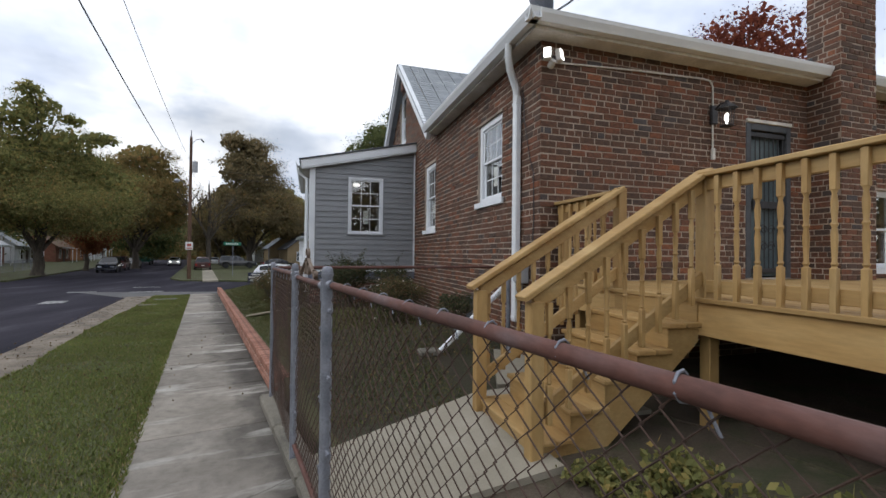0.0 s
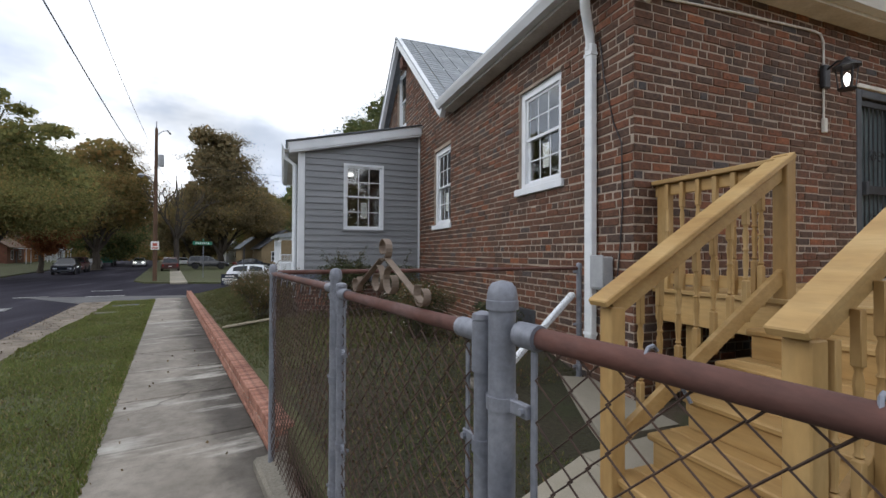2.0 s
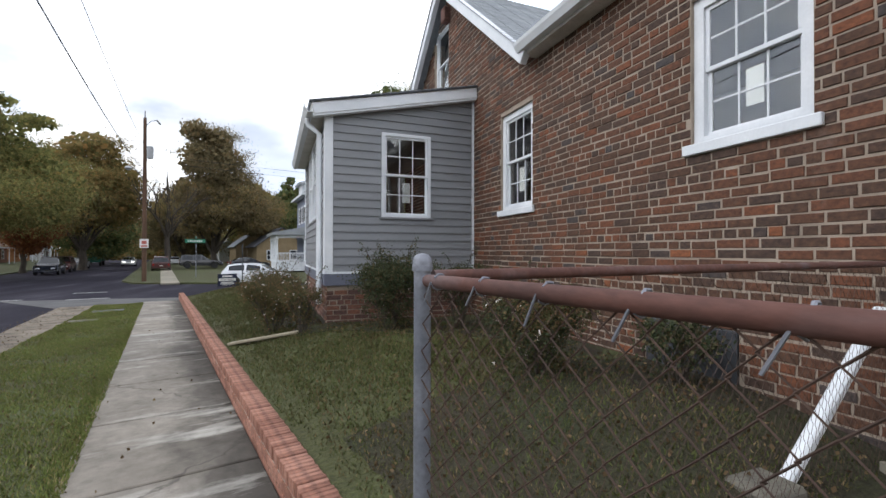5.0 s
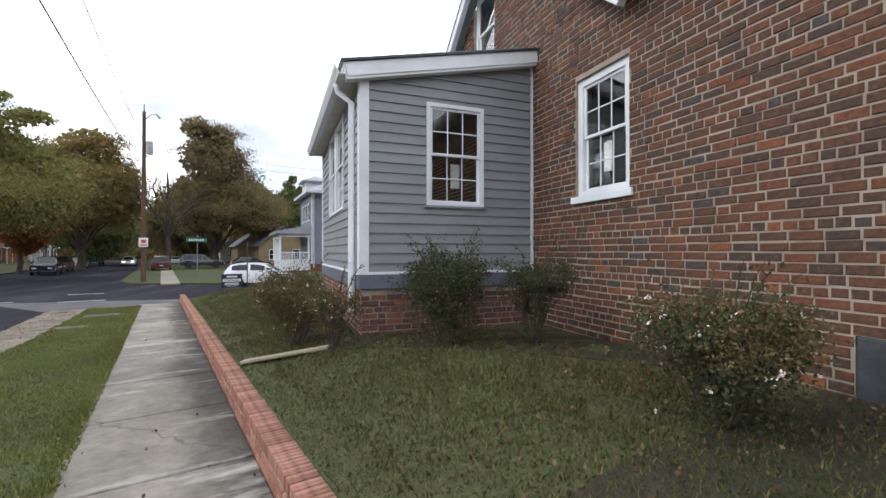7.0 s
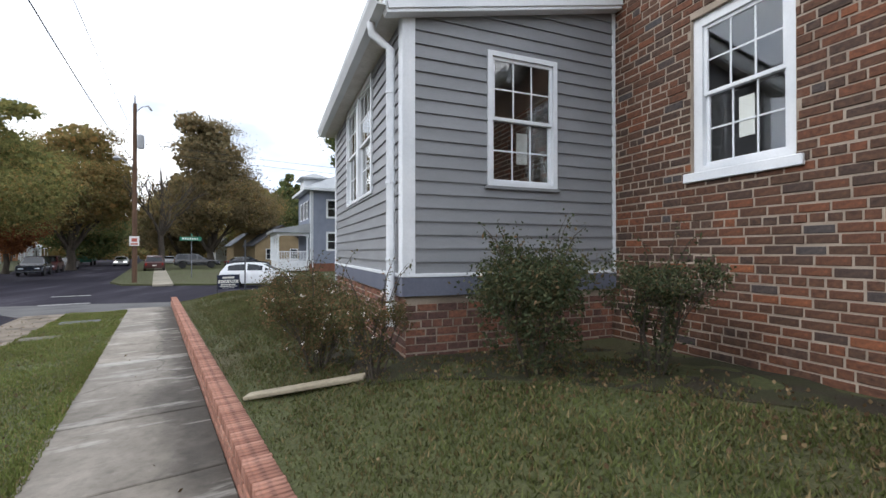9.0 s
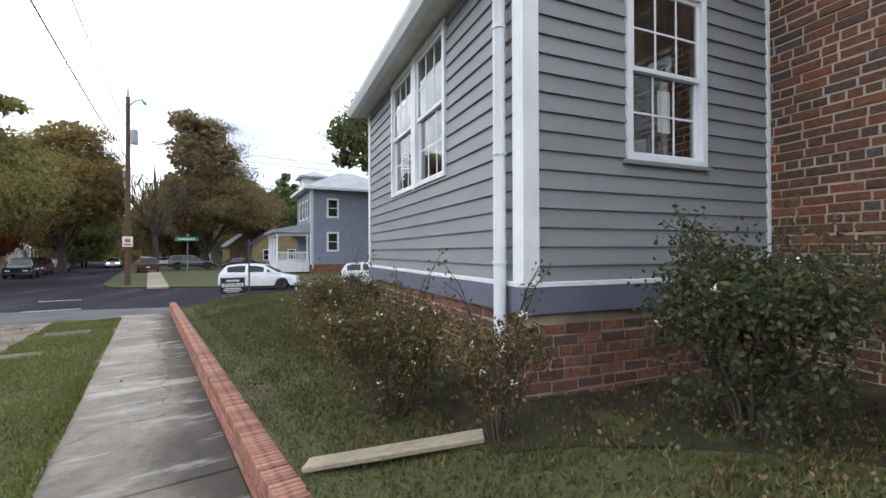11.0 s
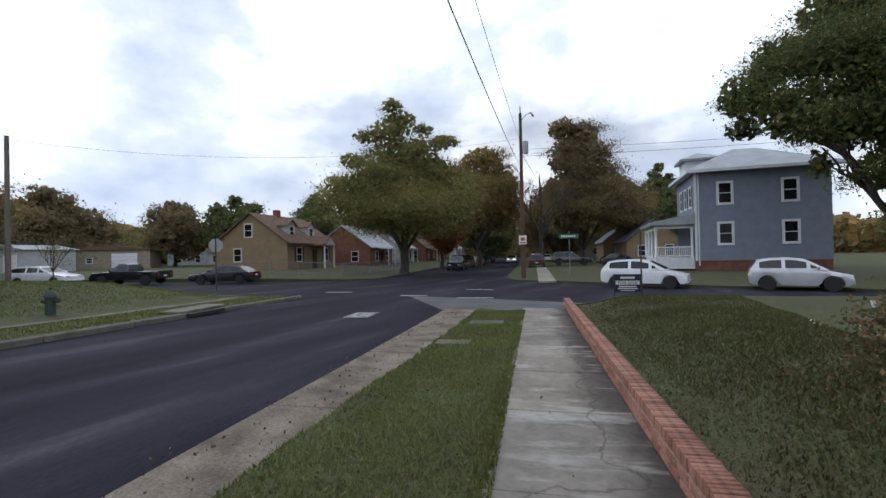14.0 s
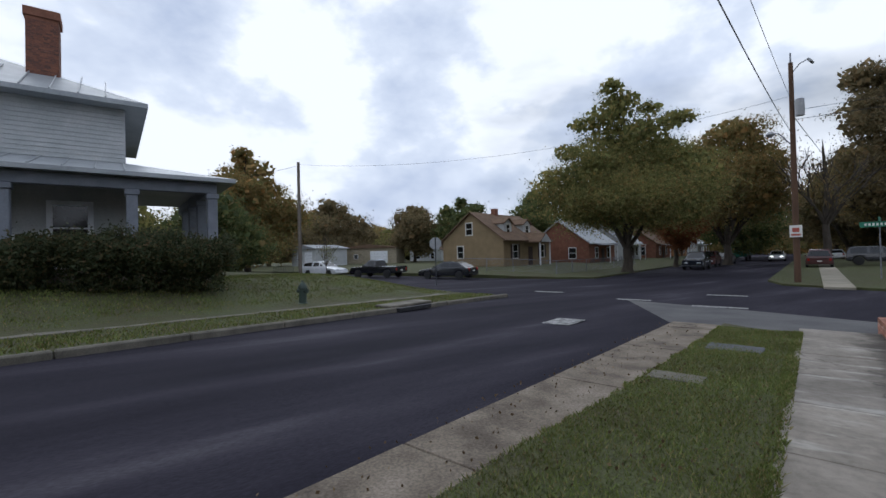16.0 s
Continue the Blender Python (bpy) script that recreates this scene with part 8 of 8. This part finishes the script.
def shrub(label, x, y, h, r, mat, seed, leaves=4200, leaf=0.035, flowers=0, sprigs=0, lean=(0, 0), foot=0.12, group="shrubs round the house", name="shrub", full=False, mat2=None):
    rnd = random.Random(seed)
    rng = np.random.default_rng(seed)
    z0 = land_xy(x, y)
    t = thing(name, label, "shrub", None, group)
    g = Geo()
    tips = []
    for i in range(9):
        a = i * 2.4 + rnd.random()
        s = rnd.uniform(0.25, 0.8)
        d = Vector((math.cos(a) * s * r / h * 1.6 + lean[0], math.sin(a) * s * r / h * 1.6 + lean[1], 1)).normalized()
        limbs(g, rnd, Vector((x + 0.04 * math.cos(a), y + 0.04 * math.sin(a), z0 - 0.03)), d, h * 0.42, 0.009, 2, tips, 0.5)
    part("stem", g, M["bark"], t)
    tips = np.array([tuple(p) for p in tips])
    k = rng.integers(0, len(tips), leaves)
    u = rng.normal(size=(leaves, 3))
    pts = tips[k] + u * np.array([0.075, 0.075, 0.065]) * (r / 0.45)
    zc = np.clip((pts[:, 2] - z0) / h, 0.0, 1.4)
    c = np.array([x, y])
    fill = rng.normal(size=(leaves // 2, 3))
    fill /= np.linalg.norm(fill, axis=1, keepdims=True)
    fill *= rng.uniform(0.4, 1.0, (leaves // 2, 1)) ** 0.4
    lobe = np.array([0.72 + 0.75 * noise.noise(Vector((q[0] * 1.6 + seed, q[1] * 1.6, q[2] * 1.6))) for q in fill])[:, None]
    fill = fill * np.clip(lobe, 0.35, 1.25)
    fp = np.stack([x + fill[:, 0] * r * 0.95, y + fill[:, 1] * r * 0.95, z0 + h * 0.48 + fill[:, 2] * h * 0.48], 1)
    if full:
        q = fp[: len(fp) // 2].copy()
        q[:, 2] = z0 + rng.uniform(0.02, 0.6, len(q)) * h
        fp = np.concatenate([fp, q])
    keep = np.array([noise.noise(Vector((p[0] * 5, p[1] * 5, p[2] * 5 + seed))) > -0.05 for p in fp])
    pts = np.concatenate([pts, fp[keep]])
    pts = pts[pts[:, 2] > z0 + 0.03]
    if mat2:
        kind2 = np.array([noise.noise(Vector((p[0] * 3, p[1] * 3, p[2] * 3 + seed))) + 1.2 * (p[2] - z0) / h - 0.6 > 0 for p in pts])
        leaf_mesh("dry_foliage", pts[kind2], np.tile(np.array([0, 0, 0.7]), (int(kind2.sum()), 1)), leaf, mat2, t, seed + 5)
        leaf_mesh("foliage", pts[~kind2], np.tile(np.array([0, 0, 0.7]), (int((~kind2).sum()), 1)), leaf, mat, t, seed)
    else:
        leaf_mesh("foliage", pts, np.tile(np.array([0, 0, 0.7]), (len(pts), 1)), leaf, mat, t, seed)
    for i in range(sprigs):
        a = rnd.uniform(0, 6.28)
        b = Vector((x + 0.5 * r * math.cos(a), y + 0.5 * r * math.sin(a), z0 + h * 0.8))
        tipd = b + Vector((math.cos(a) * 0.18, math.sin(a) * 0.18, rnd.uniform(0.2, 0.45)))
        ctr = b.lerp(tipd, 0.5) + Vector((0, 0, 0.06))
        part("sprig", Geo().tube([b, ctr, tipd], [0.004, 0.003, 0.0015], 4, False), M["bark"], t)
        sp = np.array([tuple(b.lerp(tipd, w)) for w in np.linspace(0.25, 1, 16)]) + rng.normal(size=(16, 3)) * 0.022
        leaf_mesh("sprig_leaves", sp, np.tile(np.array([0, 0, 1.0]), (16, 1)), leaf * 1.1, mat, t, seed + i)
    if flowers:
        flowers = flowers // 2
        kk = rng.integers(0, len(pts), flowers)
        c3 = pts[kk]
        outp = c3 + (c3 - np.array([x, y, z0 + h * 0.4])) * 0.06
        fl = np.repeat(outp, 5, 0) + rng.normal(size=(flowers * 5, 3)) * 0.009
        bl = leaf_mesh("blossom", fl, np.tile(np.array([0, 0, 1.0]), (len(fl), 1)), 0.019, M["petal"], t, seed + 90, 0.7, "small white blossoms")
        tagged(bl, kind="stuff")
    return t


M["petal"] = surface("white_petal", [(0.3, (0.62, 0.54, 0.50)), (0.7, (0.76, 0.72, 0.68))], 20, rough=0.7)
shrub("dry rust-leaved shrub at the porch corner", -2.80, 9.30, 0.80, 0.26, LEAF["dry_shrub"], 41, 2600, 0.026, 30, 6)
shrub("dense flowering shrub beside the porch room", -3.20, 10.05, 0.92, 0.38, LEAF["dry_shrub"], 42, 8200, 0.027, 90, 5, full=True)
shrub("rounded flowering shrub at the front of the porch", -3.25, 11.95, 0.92, 0.46, LEAF["dry_shrub"], 43, 8200, 0.030, 100, 4, full=True)
shrub("tall dark green shrub below the porch window", -1.72, 8.60, 1.10, 0.46, LEAF["shrub"], 44, 9500, 0.034, 30, 9, full=True)
shrub("feathery green shrub in the house corner", -0.86, 8.20, 1.02, 0.25, LEAF["shrub"], 45, 4200, 0.030, 0, 3, full=True)
shrub("flowering shrub against the brick wall", -1.16, 5.88, 0.76, 0.42, LEAF["shrub"], 46, 9500, 0.026, 90, 6, lean=(-0.1, 0), mat2=LEAF["dry_shrub"], full=True)
shrub("low dark shrub by the crawl space cover", -0.42, 5.15, 0.55, 0.28, LEAF["shrub"], 47, 1800, 0.036)
shrub("weedy plant beneath the deck", -0.75, 0.15, 0.42, 0.40, LEAF["green"], 48, 1500, 0.07, foot=0.4)
for i, (x, y, h, r) in enumerate(((-1.0, 0.75, 0.20, 0.28), (-0.55, 0.95, 0.24, 0.24), (-0.35, -0.35, 0.34, 0.36), (-0.9, 1.22, 0.15, 0.20))):
    shrub("low green weed on the bare soil", x, y, h, r, LEAF["green"], 80 + i, 700, 0.05, group="weeds behind the fence", name="weed")
for i, (x, y, h, r) in enumerate(((-21.3, 12.9, 1.9, 1.2), (-21.5, 11.6, 2.0, 1.25), (-21.8, 10.3, 1.8, 1.2), (-22.1, 8.6, 1.6, 1.2), (-22.3, 7.0, 1.6, 1.2))):
    shrub("large leafy bush in front of the white porch", x, y, h, r, LEAF["shrub"], 60 + i, 15000, 0.10, 0, 6, full=True, group="bushes at the porch", name="bush")


# ---- grass blades and fallen leaves ----
def scatter(name, boxes, per_m2, hgt, mat, seed, label, wide=0.006, flat_=False, avoid=None):
    rng = np.random.default_rng(seed)
    P = []
    for u0, u1, v0, v1, k in boxes:
        n = int((u1 - u0) * (v1 - v0) * per_m2 * k)
        uu, vv = rng.uniform(u0, u1, n), rng.uniform(v0, v1, n)
        for a, b in zip(uu, vv):
            if noise.noise(Vector((a * 1.3, b * 1.3, 1.0))) < -0.28 and rng.random() < 0.45:
                continue
            p = S(a, b)
            if avoid and avoid(p.x, p.y):
                continue
            P.append((p.x, p.y, land(a, b) + 0.025 * noise.noise(Vector((a * 0.9, b * 0.9, 3)))))
    P = np.array(P)
    n = len(P)
    ang = rng.uniform(0, 6.283, n)
    h = hgt * rng.uniform(0.4, 1.2, n)
    lean_ = rng.normal(size=(n, 2)) * 0.5
    w = wide * rng.uniform(0.7, 1.4, n)
    v = np.empty((n, 3, 3))
    v[:, 0] = P + np.stack([np.cos(ang) * w, np.sin(ang) * w, np.zeros(n) - 0.004], 1)
    v[:, 1] = P - np.stack([np.cos(ang) * w, np.sin(ang) * w, np.zeros(n) + 0.004], 1)
    v[:, 2] = P + np.stack([lean_[:, 0] * h, lean_[:, 1] * h, h], 1)
    me = bpy.data.meshes.new(name)
    me.vertices.add(3 * n)
    me.vertices.foreach_set("co", v.reshape(-1))
    me.loops.add(3 * n)
    me.loops.foreach_set("vertex_index", np.arange(3 * n, dtype=np.int32))
    me.polygons.add(n)
    me.polygons.foreach_set("loop_start", np.arange(0, 3 * n, 3, dtype=np.int32))
    me.update(calc_edges=True)
    me.materials.append(mat)
    return tagged(new(name, me), label, "grass", kind="stuff")


def built(x, y):
    return (x > PX - 0.05 and y > PY0 - 0.05) or (x > -0.02 and y > HY0) or (-2.5 < x < -1.0 and 1.36 < y < 2.7) or (x > -1.05 and y < 4.0 and y > 1.4)


def in_road(x, y):
    a, b = uv_of(x, y)
    return b > -8.75 - (a + 60) / 40.8


def bare_bed(x, y):
    """Beds and walls that carry no grass; the turf thins out towards the house."""
    if built(x, y):
        return True
    edge = -0.75 - 1.05 * max(0, min(y, 9.5) - 7.2) if y > 4.0 else -1.0
    if y > 12.4:
        return False
    d = x - edge + 0.5 * noise.noise(Vector((x * 2.1, y * 2.1, 5)))
    thin = noise.noise(Vector((x * 9.0, y * 9.0, 2))) < 0.12
    return (d > 0.12 and thin) if y > 4.0 else d > 0.6


def off_verge(x, y):
    a, b = uv_of(x, y)
    return b < verge_edge(a) - 0.04 - 0.06 * noise.noise(Vector((a * 5, 2, 2)))


scatter("grass", [(-5, 17.4, -2.80, -1.16, 1.0), (-5, 17.4, -1.26, -1.11, 1.2)], 5200, 0.040, M["blade"], 5, "short patchy verge grass with worn spots", avoid=off_verge)
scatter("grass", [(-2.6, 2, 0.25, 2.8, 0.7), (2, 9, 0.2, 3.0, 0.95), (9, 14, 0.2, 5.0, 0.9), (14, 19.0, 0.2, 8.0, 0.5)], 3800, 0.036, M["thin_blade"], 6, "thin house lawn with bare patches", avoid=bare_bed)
scatter("grass", [(-12, 21.5, -12.3, -9.6, 1.0), (-12, 21.5, -22, -13.05, 0.7)], 420, 0.07, M["blade"], 7, "uneven grass across the street", wide=0.011, avoid=in_road)
rng = np.random.default_rng(9)
pl = []
for u0, u1, v0, v1, k in ((-4, 17, -2.7, -1.2, 700), (-1, 10, 0.3, 3.2, 500), (0.2, 5.2, 2.0, 3.2, 900), (4.6, 9.5, 0.9, 1.5, 500), (0, 10, -1.15, -0.02, 30), (0, 17, -3.5, -2.75, 500), (3.5, 7.0, 1.4, 2.6, 700), (-2.6, 2.2, 0.3, 3.0, 1500)):
    for a, b in zip(rng.uniform(u0, u1, k), rng.uniform(v0, v1, k)):
        p = S(a, b)
        if not built(p.x, p.y):
            pl.append((p.x, p.y, land(a, b) + 0.03 if not -1.18 < b < 0 else land(a, b) + 0.012))
pl = np.array(pl)
tagged(leaf_mesh("fallen_leaves", pl, np.tile(np.array([0, 0, 3.0]), (len(pl), 1)), 0.030, blade_material("fallen_leaf", [(0.0, (0.065, 0.040, 0.022)), (0.6, (0.105, 0.070, 0.040)), (1.0, (0.20, 0.145, 0.085))]), None, 10, 0.7), "scattered fallen brown leaves on the grass", "leaves", kind="stuff")


# ---- bricks of walls and kerb, laid last ----
def lay_bricks():
    cache = {}
    for parent, m, rest, own, mat in LATER:
        g = Geo()
        for it in rest:
            add_brick(g, m, *it)
        ob = part("brickwork", g, mat, parent, "weathered red-brown bricks in common bond")
        tagged(ob, kind="stuff")
        for a, z, w, h, proud in own:
            if "me" not in cache:
                b = Geo()
                add_brick(b, None, -0.1025, -0.0325, 0.205, 0.065, 0.010)
                cache["me"] = b.mesh("brick")
                cache["me"].materials.append(mat)
            o = new("brick", cache["me"])
            o.parent = parent
            o.matrix_basis = m @ Matrix.Translation((a + w / 2, 0, z + h / 2)) @ Matrix.Diagonal((w / 0.205, proud / 0.010, h / 0.065, 1))


lay_bricks()


def lay_kerb_bricks():
    """Headers on edge along the top, stretchers on the street face."""
    rnd = random.Random(5)
    pitch = 0.048
    n = int(KERB_END / pitch)
    hd = Geo().cbox(-0.085, -0.0205, -0.045, 0.085, 0.0205, 0.045, 0.005).mesh("brick")
    hd.materials.append(M["kerb_brick"])
    far = Geo()
    for i in range(n):
        u = (i + 0.5) * pitch
        p = S(u, 0.088 + rnd.uniform(-0.004, 0.004), kerb_top(u) - 0.045 + rnd.uniform(-0.003, 0.002))
        m = Matrix.Translation(p) @ Matrix.Rotation(TURN + rnd.uniform(-0.02, 0.02), 4, "Z") @ Matrix.Rotation(-0.021, 4, "X")
        if i < 300:
            o = new("brick", hd)
            o.parent = kerb
            o.matrix_basis = m
        else:
            far.cbox(-0.085, -0.0205, -0.045, 0.085, 0.0205, 0.045, 0.005, m)
    tagged(part("brickwork", far, M["kerb_brick"], kerb), kind="stuff")
    g = Geo()
    for r in range(5):
        u = -0.05 * (r % 2)
        while u < KERB_END - 0.05:
            a, b = max(u, 0), min(u + 0.20, KERB_END)
            z = kerb_top((a + b) / 2) - 0.10 - (r + 1) * 0.073
            g.beam(S(a, 0.03, z + 0.033), S(b, 0.03, z + 0.033 - 0.0042), 0.055, 0.062, 0.004)
            u += 0.212
    tagged(part("brickwork", g, M["kerb_brick"], kerb, "red kerb bricks in running bond"), kind="stuff")
    e = Geo()
    for r in range(5):
        z = kerb_top(KERB_END) - 0.10 - (r + 1) * 0.073
        e.beam(S(KERB_END + 0.004, 0.01, z + 0.033), S(KERB_END + 0.004, 0.205, z + 0.033), 0.055, 0.062, 0.004)
    tagged(part("brickwork", e, M["kerb_brick"], kerb), kind="stuff")


lay_kerb_bricks()
